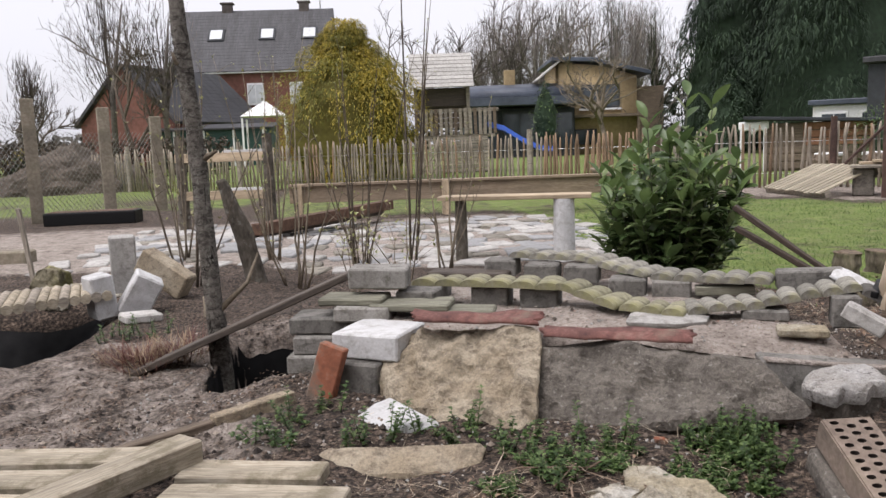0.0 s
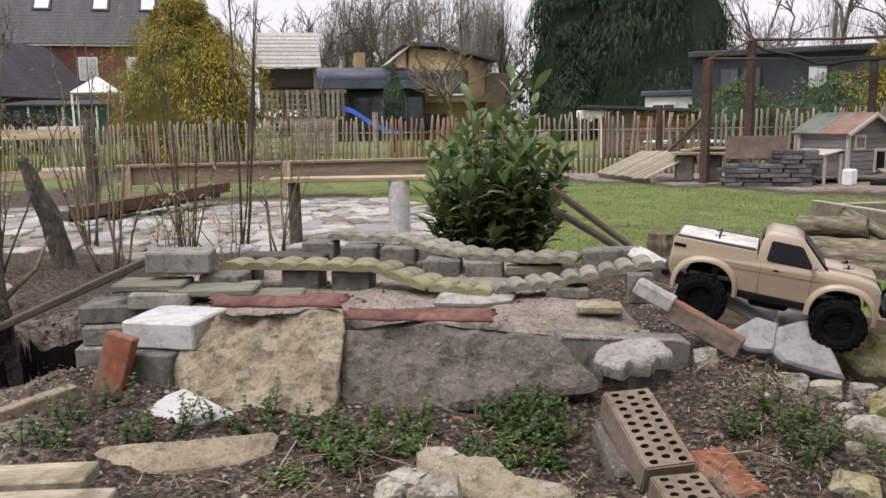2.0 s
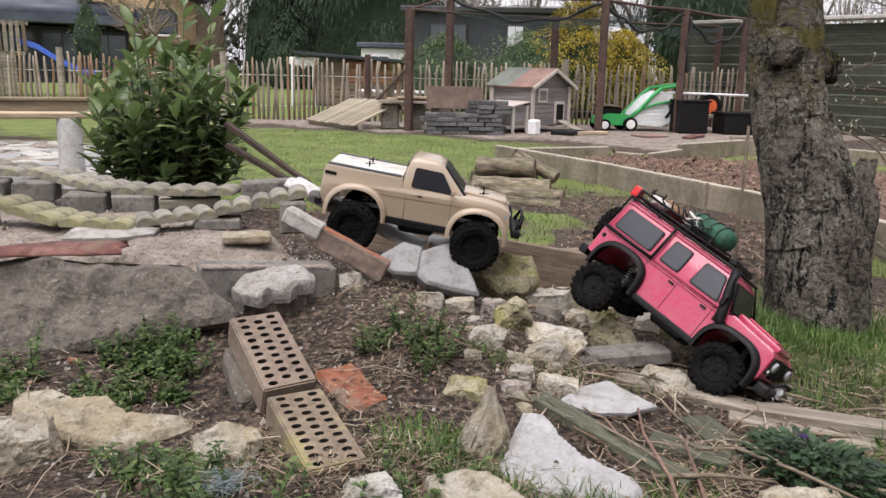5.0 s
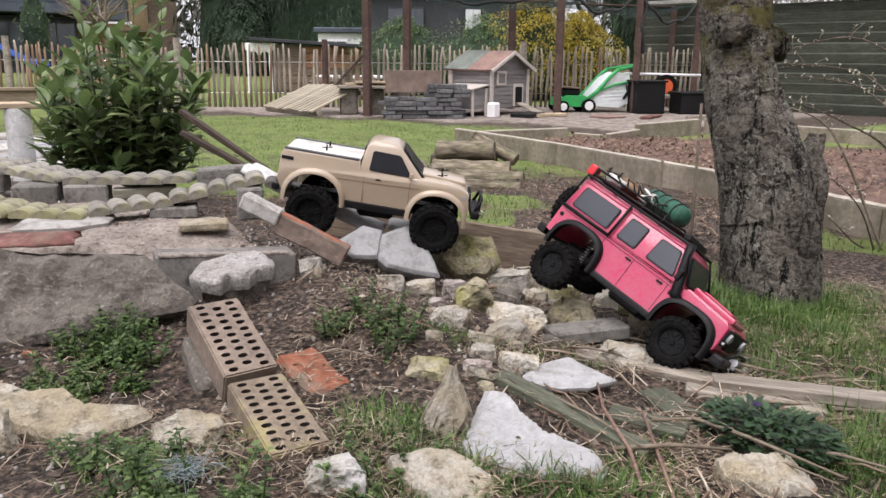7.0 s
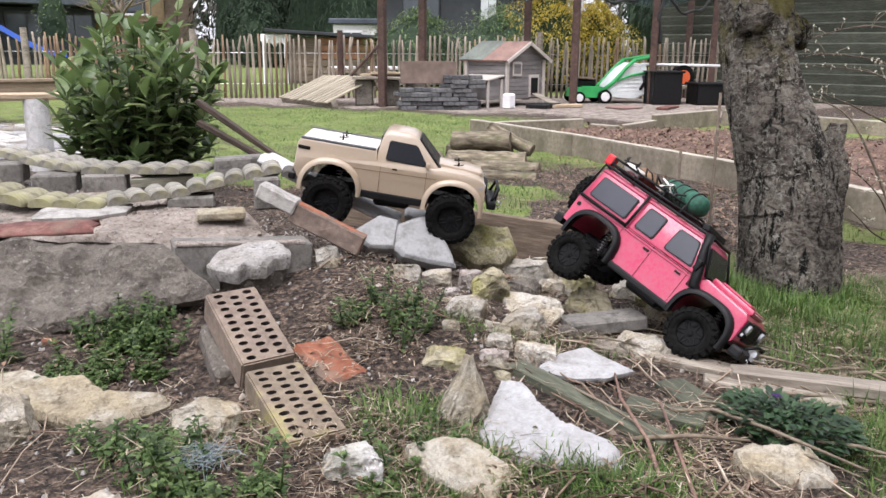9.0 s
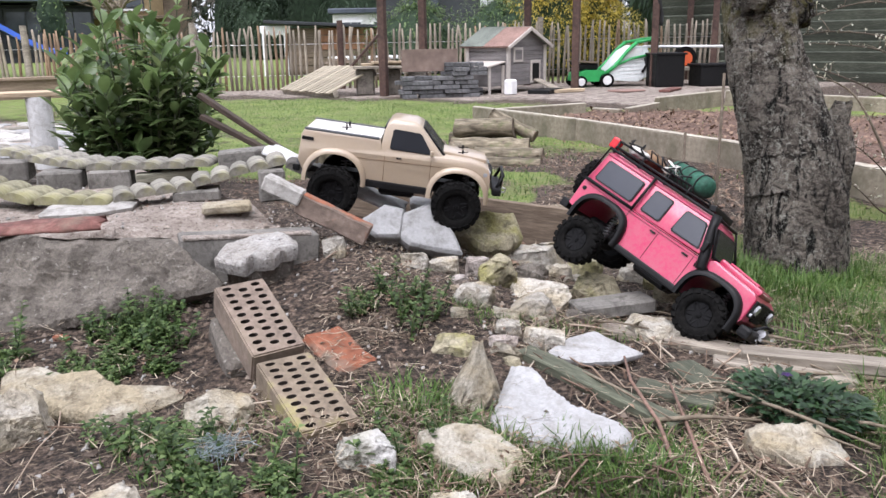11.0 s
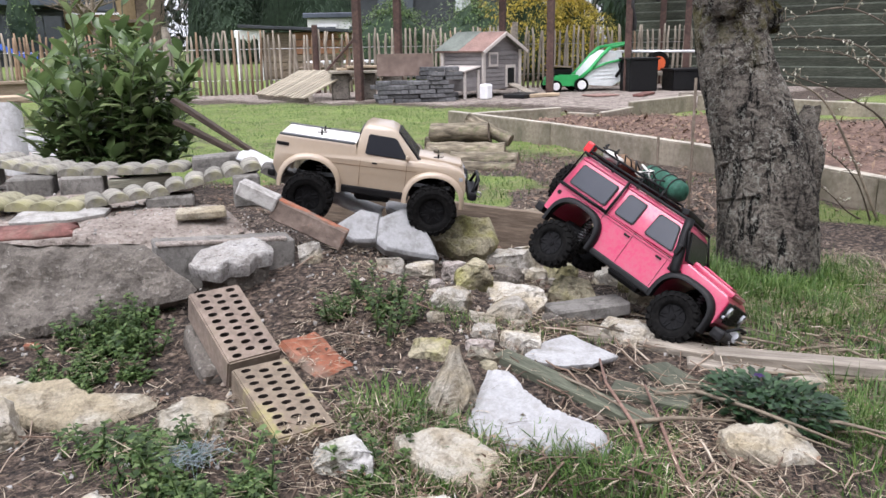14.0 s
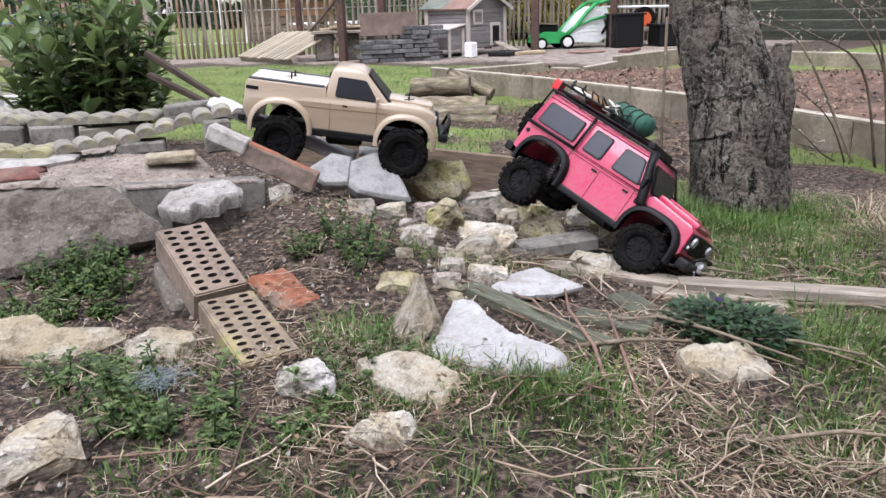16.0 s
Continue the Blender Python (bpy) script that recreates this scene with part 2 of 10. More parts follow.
def hill(x, y):
    """The height of the ground, without its fine roughness."""
    a = 0.02 + 0.155 * smooth(-0.35, 1.75, y) * (1 - 0.82 * smooth(1.15, 2.3, x))
    a *= 1 - 0.9 * smooth(3.2, 4.6, y)
    a = lerp(a, 0.11, smooth(-0.1, -0.7, x) * smooth(1.2, 2.2, y) * (1 - smooth(4.5, 12, y)))
    # the built-up deck of the course
    w = smooth(-0.1, 0.02, x) * (1 - smooth(1.18, 1.26, x)) * smooth(-0.02, 0.05, y - deck_edge(x)) * (1 - smooth(2.75, 3.05, y))
    drop = (0.022 + 0.07 * (x - 0.926)) * smooth(0.82, 0.94, x) * (1 - smooth(0.06, 0.2, y - deck_edge(x)))
    a = lerp(a, 0.325 - drop, w)
    # the earth bank at the right end of the deck
    a += 0.055 * math.exp(-((x - 1.3) / 0.25) ** 2 - ((y - 1.5) / 0.3) ** 2) * (1 - w)
    a -= 0.035 * math.exp(-((x - 0.58) / 0.24) ** 2 - ((y - 1.27) / 0.17) ** 2) + 0.03 * math.exp(-((x - 0.03) / 0.24) ** 2 - ((y - 1.6) / 0.12) ** 2)
    # pits under the ramp and on the far side of it
    a -= 0.95 * math.exp(-(((x + 0.31) / 0.145) ** 8) - (((y - 2.68) / 0.285) ** 8))
    a -= 0.5 * math.exp(-(((x + 1.55) / 0.34) ** 4) - (((y - 3.5) / 0.46) ** 4))
    return a


def ground_z(x, y):
    near = 1 - smooth(6, 14, math.hypot(x, y))
    z = hill(x, y)
    if near > 0:
        z += 0.022 * noise.fractal(Vector((x * 9, y * 9, 2.0)), 0.8, 2.1, 3) * smooth(-0.02, -0.15, x) * smooth(1.6, 1.8, y) * (1 - smooth(3.0, 3.4, y))
        z += near * (0.013 * noise.fractal(Vector((x * 5, y * 5, 0.3)), 0.9, 2.1, 4) + 0.018 * noise.noise(Vector((x * 1.1, y * 1.1, 4))))
    return z


def axis(lo, hi, step, far):
    mid = list(np.arange(lo, hi + step / 2, step))
    out, d = [], step
    v = hi
    while v < far:
        d *= 1.22
        v += d
        out.append(v)
    neg, d, v = [], step, lo
    while v > -far:
        d *= 1.22
        v -= d
        neg.append(v)
    return neg[::-1] + mid + out


XS, YS = axis(-2.2, 3.2, 0.022, 600), axis(-0.6, 4.4, 0.022, 600)
gv = [(x, y, ground_z(x, y)) for y in YS for x in XS]
nx = len(XS)
gf = [(j * nx + i, j * nx + i + 1, (j + 1) * nx + i + 1, (j + 1) * nx + i) for j in range(len(YS) - 1) for i in range(nx - 1)]
gme = bpy.data.meshes.new("ground")
gme.from_pydata(gv, [], gf)
gme.polygons.foreach_set("use_smooth", [True] * len(gf))
earth = grainy("earth", (0.05, 0.04, 0.03), (0.1, 0.08, 0.062), (0.2, 0.165, 0.13), 40, 2, 0.95, 0.8, 0.02)


def lawn_at(x, y):
    """Where grass grows: 0 bare, 1 lawn."""
    worn = 0.72 + 0.5 * noise.noise(Vector((x * 0.8, y * 0.8, 1.5)))
    right = worn * smooth(3.0, 3.8, y + 0.25 * (x - 2.4)) * smooth(1.6, 2.2, x) * (1 - smooth(-0.1, 0.35, x - (6.9 - 0.45 * (y - 6))))
    patches = 0.85 * smooth(1.95, 2.25, x) * (1 - smooth(3.4, 4.0, x)) * smooth(0.3, 0.7, noise.noise(Vector((x * 2.1, y * 2.1, 7))) + 0.4) * smooth(0.4, 0.8, y)
    left = smooth(10.6, 12.0, y) * smooth(-0.9, -1.6, x) * (0.62 + 0.35 * noise.noise(Vector((x * 0.9, y * 0.9, 6))))
    beyond = smooth(0.2, 0.8, y - (15.3 - 0.667 * x)) * 0.9
    mid = smooth(8.3, 9.2, y) * (1 - smooth(2.4, 3.0, x)) * smooth(-1.5, -0.8, x) * 0.55
    front = 0.5 * smooth(0.45, 0.2, y) * smooth(0.2, 1.2, x) * smooth(0.3, 0.6, noise.noise(Vector((x * 0.9, y * 0.9, 3))) + 0.5)
    strip_ = 0.95 * smooth(7.95, 8.15, x) * (1 - smooth(3.4, 4.0, y))
    return max(right, patches, left, beyond, mid, front, strip_)


def sand_at(x, y):
    """Where pale dust lies: on the deck, and thinly before the hen house."""
    deck = smooth(0.0, 0.1, x) * (1 - smooth(1.2, 1.3, x)) * smooth(-0.05, 0.03, y - deck_edge(x)) * (1 - smooth(2.8, 3.1, y))
    mulch = 0.47 * smooth(-0.08, -0.25, x) * smooth(1.55, 1.75, y) * (1 - smooth(3.0, 3.5, y))
    yard = 0.55 * smooth(-0.2, 0.3, x - (6.9 - 0.45 * (y - 6))) * smooth(4.6, 5.2, y)
    left = 0.62 * smooth(-4.6, -4.0, x) * (1 - smooth(2.1, 2.5, x)) * smooth(4.9, 5.4, y) * (1 - smooth(8.4, 9.6, y))
    return max(deck, yard, left, mulch)


gm, gn, gl, gb_ = mat_base("garden_ground", 0.95)


def layer(name):
    a = gn.new("ShaderNodeAttribute")
    a.attribute_name = name
    return a.outputs["Fac"]


def broken(src, scale, soft):
    """A zone whose edge is broken up by noise."""
    m1 = gn.new("ShaderNodeMath")
    m1.operation = "ADD"
    m2 = gn.new("ShaderNodeMath")
    m2.operation = "MULTIPLY_ADD"
    m2.inputs[1].default_value, m2.inputs[2].default_value = 0.9, -0.45
    gl.new(tex(gn, gl, scale, 6, 0.7), m2.inputs[0])
    gl.new(src, m1.inputs[0])
    gl.new(m2.outputs[0], m1.inputs[1])
    return ramp(gn, gl, m1.outputs[0], [(0.5 - soft, (0, 0, 0)), (0.5 + soft, (1, 1, 1))])


fine_n, mid_n, big_n = tex(gn, gl, 70, 6, 0.7), tex(gn, gl, 14, 6, 0.65), tex(gn, gl, 2.2, 4, 0.6)
soil = ramp(gn, gl, fine_n, [(0.38, (0.007, 0.0055, 0.0045)), (0.48, (0.05, 0.038, 0.03)), (0.57, (0.14, 0.107, 0.085)), (0.68, (0.31, 0.255, 0.21))])
soil = mix(gn, gl, 1.0, soil, ramp(gn, gl, mid_n, [(0.3, (0.5, 0.47, 0.44)), (0.7, (1.25, 1.18, 1.1))]), "MULTIPLY")
dust = ramp(gn, gl, fine_n, [(0.32, (0.15, 0.12, 0.1)), (0.46, (0.35, 0.3, 0.26)), (0.7, (0.5, 0.45, 0.4))])
dust = mix(gn, gl, 1.0, dust, ramp(gn, gl, mid_n, [(0.3, (0.6, 0.58, 0.56)), (0.65, (1.1, 1.1, 1.1))]), "MULTIPLY")
turf = ramp(gn, gl, fine_n, [(0.28, (0.06, 0.085, 0.018)), (0.5, (0.135, 0.185, 0.045)), (0.75, (0.26, 0.28, 0.1))])
turf = mix(gn, gl, 1.0, turf, ramp(gn, gl, big_n, [(0.3, (0.75, 0.72, 0.7)), (0.6, (1.05, 1.1, 1.0)), (0.75, (1.5, 1.3, 1.3))]), "MULTIPLY")
turf = mix(gn, gl, ramp(gn, gl, tex(gn, gl, 5, 7, 0.75), [(0.5, (0, 0, 0)), (0.66, (0.75, 0.75, 0.75))]), turf, (0.2, 0.19, 0.09))
gcol = mix(gn, gl, broken(layer("sand"), 9, 0.12), soil, dust)
gcol = mix(gn, gl, broken(layer("lawn"), 6, 0.1), gcol, turf)
gl.new(gcol, gb_.inputs["Base Color"])
bump(gn, gl, gb_, mix(gn, gl, 0.5, fine_n, mid_n), 1.0, 0.035)
gme.materials.append(gm)
for key, fn in (("lawn", lawn_at), ("sand", sand_at)):
    at = gme.attributes.new(key, "FLOAT", "POINT")
    at.data.foreach_set("value", [fn(v[0], v[1]) for v in gv])
ground = tagged(new("ground", gme), kind="structure")
# added near-black sheets over the two dug pits stand in for their shade
pit_black = plain("pit_shade", (0.004, 0.004, 0.0045), 0.7, 0, 0.3, 30, 0.2)
for cx, cy, wx, wy in ((-0.31, 2.68, 0.17, 0.315), (-1.55, 3.5, 0.36, 0.5)):
    bm = bmesh.new()
    n = 34
    gp = {}
    for i in range(n + 1):
        for j in range(n + 1):
            x, y = cx + wx * (2 * i / n - 1), cy + wy * (2 * j / n - 1)
            gp[i, j] = bm.verts.new((x, y, ground_z(x, y) + 0.012 + 0.006 * noise.noise(Vector((x * 25, y * 25, 3)))))
    for i in range(n):
        for j in range(n):
            q = (gp[i, j], gp[i + 1, j], gp[i + 1, j + 1], gp[i, j + 1])
            if min(v.co.z for v in q) < 0.06 and (2 * i / n - 1) ** 4 + (2 * j / n - 1) ** 4 < 1.25:
                bm.faces.new(q).smooth = True
    bmesh.ops.delete(bm, geom=[v for v in bm.verts if not v.link_faces], context="VERTS")
    tagged(part("pit_liner", bm, pit_black), "black sheet added in a dug pit to stand for its shade", "pit liner")

# ---- stones, blocks and boards of the course ----
white_stone = stony("pale_limestone", (0.49, 0.465, 0.41), (0.24, 0.215, 0.17), (0.43, 0.375, 0.27), 1.3, None, 1.1, 0.25, 0.3)
yellow_stone = stony("yellow_limestone", (0.36, 0.31, 0.215), (0.19, 0.16, 0.11), (0.43, 0.4, 0.33), 1.3, None, 1.1, 0.2, 0.3)
cream_stone = stony("cream_limestone", (0.47, 0.44, 0.37), (0.27, 0.235, 0.175), (0.4, 0.34, 0.23), 1.2, None, 1.2, 0.05, 0.25)
chalk_stone = stony("chalky_stone", (0.56, 0.55, 0.53), (0.3, 0.29, 0.25), (0.44, 0.43, 0.36), 1.1, None, 1.1, 0.05, 0.25)
mossy_stone = stony("mossy_stone", (0.37, 0.335, 0.235), (0.15, 0.135, 0.09), (0.27, 0.255, 0.105), 1.0, None, 1.0, 0.15)
rose_stone = stony("pinkish_stone", (0.33, 0.285, 0.25), (0.18, 0.15, 0.13), (0.4, 0.36, 0.33), 1.2, None, 1.1, 0.15, 0.3)
rubble_white = stony("crumbling_concrete", (0.5, 0.49, 0.47), (0.27, 0.25, 0.225), (0.42, 0.395, 0.36), 2.0, (0.14, 0.13, 0.12), 1.2, 0.1, 0.35)
white_slab = stony("white_concrete", (0.47, 0.47, 0.465), (0.36, 0.35, 0.33), (0.54, 0.54, 0.535), 0.3, None, 1.0, 0.08, 0.15)
terracotta = grainy("terracotta", (0.075, 0.033, 0.028), (0.16, 0.07, 0.057), (0.27, 0.15, 0.125), 40, 7, 0.85, 0.35, 0.003, stain=((0.16, 0.12, 0.09), 0.55, 0.78, 12))
strip_brick = grainy("dusty_brick", (0.13, 0.1, 0.08), (0.21, 0.16, 0.13), (0.3, 0.24, 0.2), 50, 8, 0.9, 0.5, 0.004, stain=((0.3, 0.12, 0.07), 0.62, 0.72, 14))
orange_brick = grainy("orange_brick", (0.22, 0.085, 0.05), (0.33, 0.12, 0.065), (0.38, 0.2, 0.14), 50, 8, 0.9, 0.4, 0.004, stain=((0.17, 0.13, 0.1), 0.47, 0.6, 9))
brown_brick = grainy("brown_perforated_brick", (0.15, 0.115, 0.09), (0.23, 0.18, 0.143), (0.3, 0.245, 0.2), 80, 9, 0.9, 0.4, 0.002, stain=((0.17, 0.14, 0.1), 0.5, 0.75, 14))
mossy_brick = grainy("mossy_perforated_brick", (0.15, 0.118, 0.085), (0.225, 0.18, 0.13), (0.29, 0.24, 0.18), 80, 9, 0.9, 0.4, 0.002, stain=((0.26, 0.245, 0.075), 0.53, 0.7, 9))
half_log = grainy("half_round_edging", (0.13, 0.122, 0.1), (0.26, 0.247, 0.21), (0.4, 0.385, 0.34), 60, 9, 0.9, 0.7, 0.004, stretch=(1, 3, 1), stain=((0.24, 0.23, 0.12), 0.54, 0.74, 7), vary=0.2)
algae_log = grainy("algae_half_round", (0.14, 0.132, 0.085), (0.25, 0.235, 0.155), (0.38, 0.36, 0.26), 60, 9, 0.9, 0.7, 0.004, stretch=(1, 3, 1), stain=((0.22, 0.21, 0.1), 0.5, 0.7, 7), vary=0.2)
# darker copy of the edging colour, for end pieces turned from the light
shaded_log = grainy("shaded_half_round", (0.06, 0.055, 0.05), (0.12, 0.112, 0.1), (0.2, 0.19, 0.17), 45, 6, 0.9, 0.5, 0.003, stretch=(1, 5, 1), vary=0.12)
green_slat = grainy("algae_board", (0.11, 0.108, 0.08), (0.19, 0.185, 0.14), (0.28, 0.27, 0.215), 25, 4, 0.9, 0.4, 0.003, stretch=(1, 8, 8), vary=0.15)
dark_green_board = grainy("dark_algae_board", (0.055, 0.06, 0.042), (0.1, 0.108, 0.075), (0.17, 0.172, 0.125), 25, 4, 0.9, 0.4, 0.003, stretch=(1, 8, 8), vary=0.2)
board_brown = grainy("dark_brown_board", (0.025, 0.017, 0.012), (0.06, 0.042, 0.03), (0.13, 0.098, 0.072), 22, 4, 0.8, 0.4, 0.003, stretch=(1, 9, 9), vary=0.1)
dark_wood = grainy("dark_wet_board", (0.045, 0.035, 0.028), (0.085, 0.068, 0.054), (0.14, 0.115, 0.09), 22, 4, 0.75, 0.4, 0.003, stretch=(1, 9, 9), vary=0.1)
brown_wood = grainy("brown_board", (0.1, 0.075, 0.052), (0.17, 0.13, 0.095), (0.25, 0.2, 0.15), 22, 4, 0.85, 0.5, 0.003, stretch=(1, 9, 9), vary=0.1)
pale_wood = grainy("pale_weathered_plank", (0.24, 0.2, 0.145), (0.4, 0.35, 0.265), (0.52, 0.475, 0.39), 20, 4, 0.85, 0.6, 0.004, stretch=(1, 10, 10), stain=((0.17, 0.145, 0.095), 0.5, 0.66, 12), vary=0.16)


def rock(label, at, size, seed, mat, turn=0.0, tip=(0, 0), category="stone", group="", sink=0.3, taper=0.0, name="stone"):
    """A broken stone: a box hewn by slanting planes, its edges chipped and its faces roughened."""
    r = random.Random(seed)
    bm = box(bmesh.new(), size)
    for k in range(11):
        v = Vector((r.gauss(0, 1), r.gauss(0, 1), r.gauss(0.25, 0.8))).normalized()
        reach = sum(abs(c) * q * 0.5 for c, q in zip(v, size))
        cutp = v * reach * r.uniform(0.56, 0.84)
        bmesh.ops.bisect_plane(bm, geom=bm.verts[:] + bm.edges[:] + bm.faces[:], plane_co=cutp, plane_no=v, clear_outer=True)
        bmesh.ops.convex_hull(bm, input=bm.verts)
        bmesh.ops.delete(bm, geom=[q for q in bm.verts if not q.link_faces], context="VERTS")
    bmesh.ops.dissolve_limit(bm, angle_limit=0.06, verts=bm.verts, edges=bm.edges)
    s = min(size)
    bmesh.ops.bevel(bm, geom=list(bm.edges), offset=s * 0.045, segments=1, affect="EDGES")
    bmesh.ops.triangulate(bm, faces=bm.faces)
    for part_of in (0.3, 0.2, 0.13) if s > 0.026 else (0.3, 0.2):
        long = [e for e in bm.edges if e.calc_length() > max(s, max(size) * 0.45) * part_of]
        bmesh.ops.subdivide_edges(bm, edges=long, cuts=1)
        bmesh.ops.triangulate(bm, faces=bm.faces)
    fade(bm, bm.verts, s * 0.075, 1.9 / s, seed)
    fade(bm, bm.verts, s * 0.04, 7.0 / s, seed + 5)
    if taper:
        for v in bm.verts:
            k = 1 - taper * smooth(-0.5, 0.5, v.co.z / size[2])
            v.co.x, v.co.y = v.co.x * k, v.co.y * k
    ob = part(name, bm, mat)
    z = ground_z(at[0], at[1]) + size[2] * (0.5 - sink) if len(at) == 2 else at[2]
    ob.matrix_basis = pose(at[0], at[1], z, tip[0], tip[1], turn)
    return tagged(ob, label, category, group)


def radius_of(outline, a):
    """How far the outline lies from the origin in the direction a."""
    c, s, best = math.cos(a), math.sin(a), 0.0
    for (x0, y0), (x1, y1) in zip(outline, outline[1:] + outline[:1]):
        dx, dy = x1 - x0, y1 - y0
        det = c * dy - s * dx
        if abs(det) < 1e-9:
            continue
        k, u = (x0 * dy - y0 * dx) / det, (c * y0 - s * x0) / -det if det else 0
        u = (x0 * s - y0 * c) / det
        if k > 0 and -1e-6 <= u <= 1 + 1e-6:
            best = max(best, k)
    return best


def slab_mesh(outline, thick, seed, rough=0.006, scale=14, chip=0.03, n=96):
    """A thick broken slab with the given outline; its upper face at z = 0."""
    bm = bmesh.new()
    rim = []
    for k in range(n):
        a = k * 2 * math.pi / n
        r = radius_of(outline, a)
        r *= 1 + chip * (noise.noise(Vector((math.cos(a) * 4 + seed, math.sin(a) * 4, 0.4))) + 0.7 * noise.noise(Vector((math.cos(a) * 13 + seed, math.sin(a) * 13, 2))))
        rim.append(Vector((r * math.cos(a), r * math.sin(a))))
    mean = sum(p.length for p in rim) / n
    step = mean / 17
    rr = random.Random(seed)
    inside = []
    for i in range(-40, 41):
        for j in range(-40, 41):
            p = Vector(((i + (j % 2) * 0.5 + rr.uniform(-0.25, 0.25)) * step, (j + rr.uniform(-0.25, 0.25)) * step * 0.87))
            if p.length > 1e-5 and p.length < radius_of(outline, math.atan2(p.y, p.x)) * (1 - chip) - step * 0.7:
                inside.append(p)
    co, _, faces, _, _, _ = geometry.delaunay_2d_cdt(rim + inside, [(k, (k + 1) % n) for k in range(n)], [], 1, 1e-6)

    def height(p):
        q = Vector((p.x * scale, p.y * scale, seed * 2.3))
        scar = noise.noise(Vector((p.x * scale * 0.45 + seed, p.y * scale * 0.45, 5)))
        edge = smooth(0.82, 1.0, p.length / max(1e-5, radius_of(outline, math.atan2(p.y, p.x)))) if p.length > 1e-5 else 0.0
        return rough * (noise.fractal(q, 0.8, 2.1, 5) + 0.8 * (abs(scar) - 0.25)) - min(0.012, thick * 0.22) * edge ** 2
    top = [bm.verts.new((p.x, p.y, height(p))) for p in co]
    for f in faces:
        bm.faces.new([top[i] for i in f]).smooth = False
    ring = top[:n]
    rows = [ring]
    for f, z in ((1.012, -0.3), (1.0, -0.65), (0.96, -0.95)):
        rows.append([bm.verts.new((p.x * f * (1 + 0.012 * noise.noise(Vector((p.x * 40, p.y * 40, z * 9)))), p.y * f * (1 + 0.012 * noise.noise(Vector((p.x * 40, p.y * 40, z * 7)))), thick * z)) for p in rim])
    for a, b in zip(rows, rows[1:]):
        for k in range(n):
            bm.faces.new((a[k], b[k], b[(k + 1) % n], a[(k + 1) % n]))
    bm.faces.new(rows[-1][::-1])
    bmesh.ops.recalc_face_normals(bm, faces=bm.faces)
    return bm


def slab(name, label, category, o, x, n, outline, thick, mat, seed, rough=0.006, scale=14, chip=0.03):
    ob = part(name, slab_mesh(outline, thick, seed, rough, scale, chip), mat)
    x, n = Vector(x), Vector(n)
    y = n.cross(x)
    ob.matrix_basis = Matrix(((x.x, y.x, n.x, o[0]), (x.y, y.y, n.y, o[1]), (x.z, y.z, n.z, o[2]), (0, 0, 0, 1)))
    return tagged(ob, label, category)


def worn_box(size, bevel=0.004, rough=0.0015, seed=0, cuts=2):
    bm = box(bmesh.new(), size, None, bevel, 1)
    s = max(size)
    for _ in range(cuts):
        es = [e for e in bm.edges if e.calc_length() > max(s * 0.16, 0.02)]
        if es:
            bmesh.ops.subdivide_edges(bm, edges=es, cuts=1)
            bmesh.ops.triangulate(bm, faces=[f for f in bm.faces if len(f.verts) > 4])
    fade(bm, bm.verts, rough, 40, seed)
    return bm


def block(name, label, category, size, m, mat, bevel=0.004, rough=0.002, seed=0, group="", parent=None):
    ob = part(name, worn_box(size, bevel, rough, seed), mat, parent)
    ob.matrix_basis = m
    return tagged(ob, label, category, group) if parent is None else ob


def board(label, a, b, width, thick, mat, up=(0, 0, 1), category="board", name="plank", group="", seed=0, lean=0.0):
    """A plank whose centre line runs from a to b."""
    a, b = Vector(a), Vector(b)
    m = frame_m((a + b) / 2, b - a, up) @ pose(0, 0, 0, lean)
    return block(name, label, category, ((b - a).length, width, thick), m, mat, 0.003, 0.0022, seed, group)


cement_grey = stony("cement_grey", (0.27, 0.272, 0.27), (0.18, 0.178, 0.17), (0.31, 0.312, 0.31), 0.3, None, 0.8, 0.06, 0.15)
# the two big slabs that face the deck
slab("stone_slab", "large rough yellow-grey sandstone slab leaning against the deck", "stone slab", (0.216, 1.947, 0.258), (0.784, -0.621, 0), (-0.421, -0.532, 0.735),
     [(-0.285, 0.046), (-0.256, 0.072), (-0.141, 0.119), (0.033, 0.144), (0.162, 0.172), (0.196, 0.149), (0.24, -0.002), (0.271, -0.136), (0.189, -0.159), (0.028, -0.179), (-0.04, -0.133), (-0.17, -0.095), (-0.229, 0.001)], 0.05, sandstone, 3, 0.026, 13, 0.05)
slab("stone_slab", "long smooth dark grey stone slab leaning below the deck", "stone slab", (0.69, 1.71, 0.273), (0.861, -0.508, 0), (-0.416, -0.705, 0.574),
     [(-0.317, 0.061), (-0.249, 0.072), (-0.125, 0.095), (-0.03, 0.081), (0.197, 0.07), (0.251, 0.01), (0.302, -0.034), (0.291, -0.062), (-0.026, -0.128), (-0.294, -0.165)], 0.05, grey_stone, 5, 0.018, 12, 0.04)
slab("concrete_piece", "broken white concrete flag lying in the weeds", "concrete piece", (0.051, 1.881, 0.184), (0.903, -0.43, 0), (-0.102, -0.215, 0.971),
     [(-0.085, -0.026), (-0.06, 0.044), (-0.027, 0.08), (0.138, -0.015), (0.033, -0.083)], 0.035, white_slab, 7, 0.001, 20, 0.01)
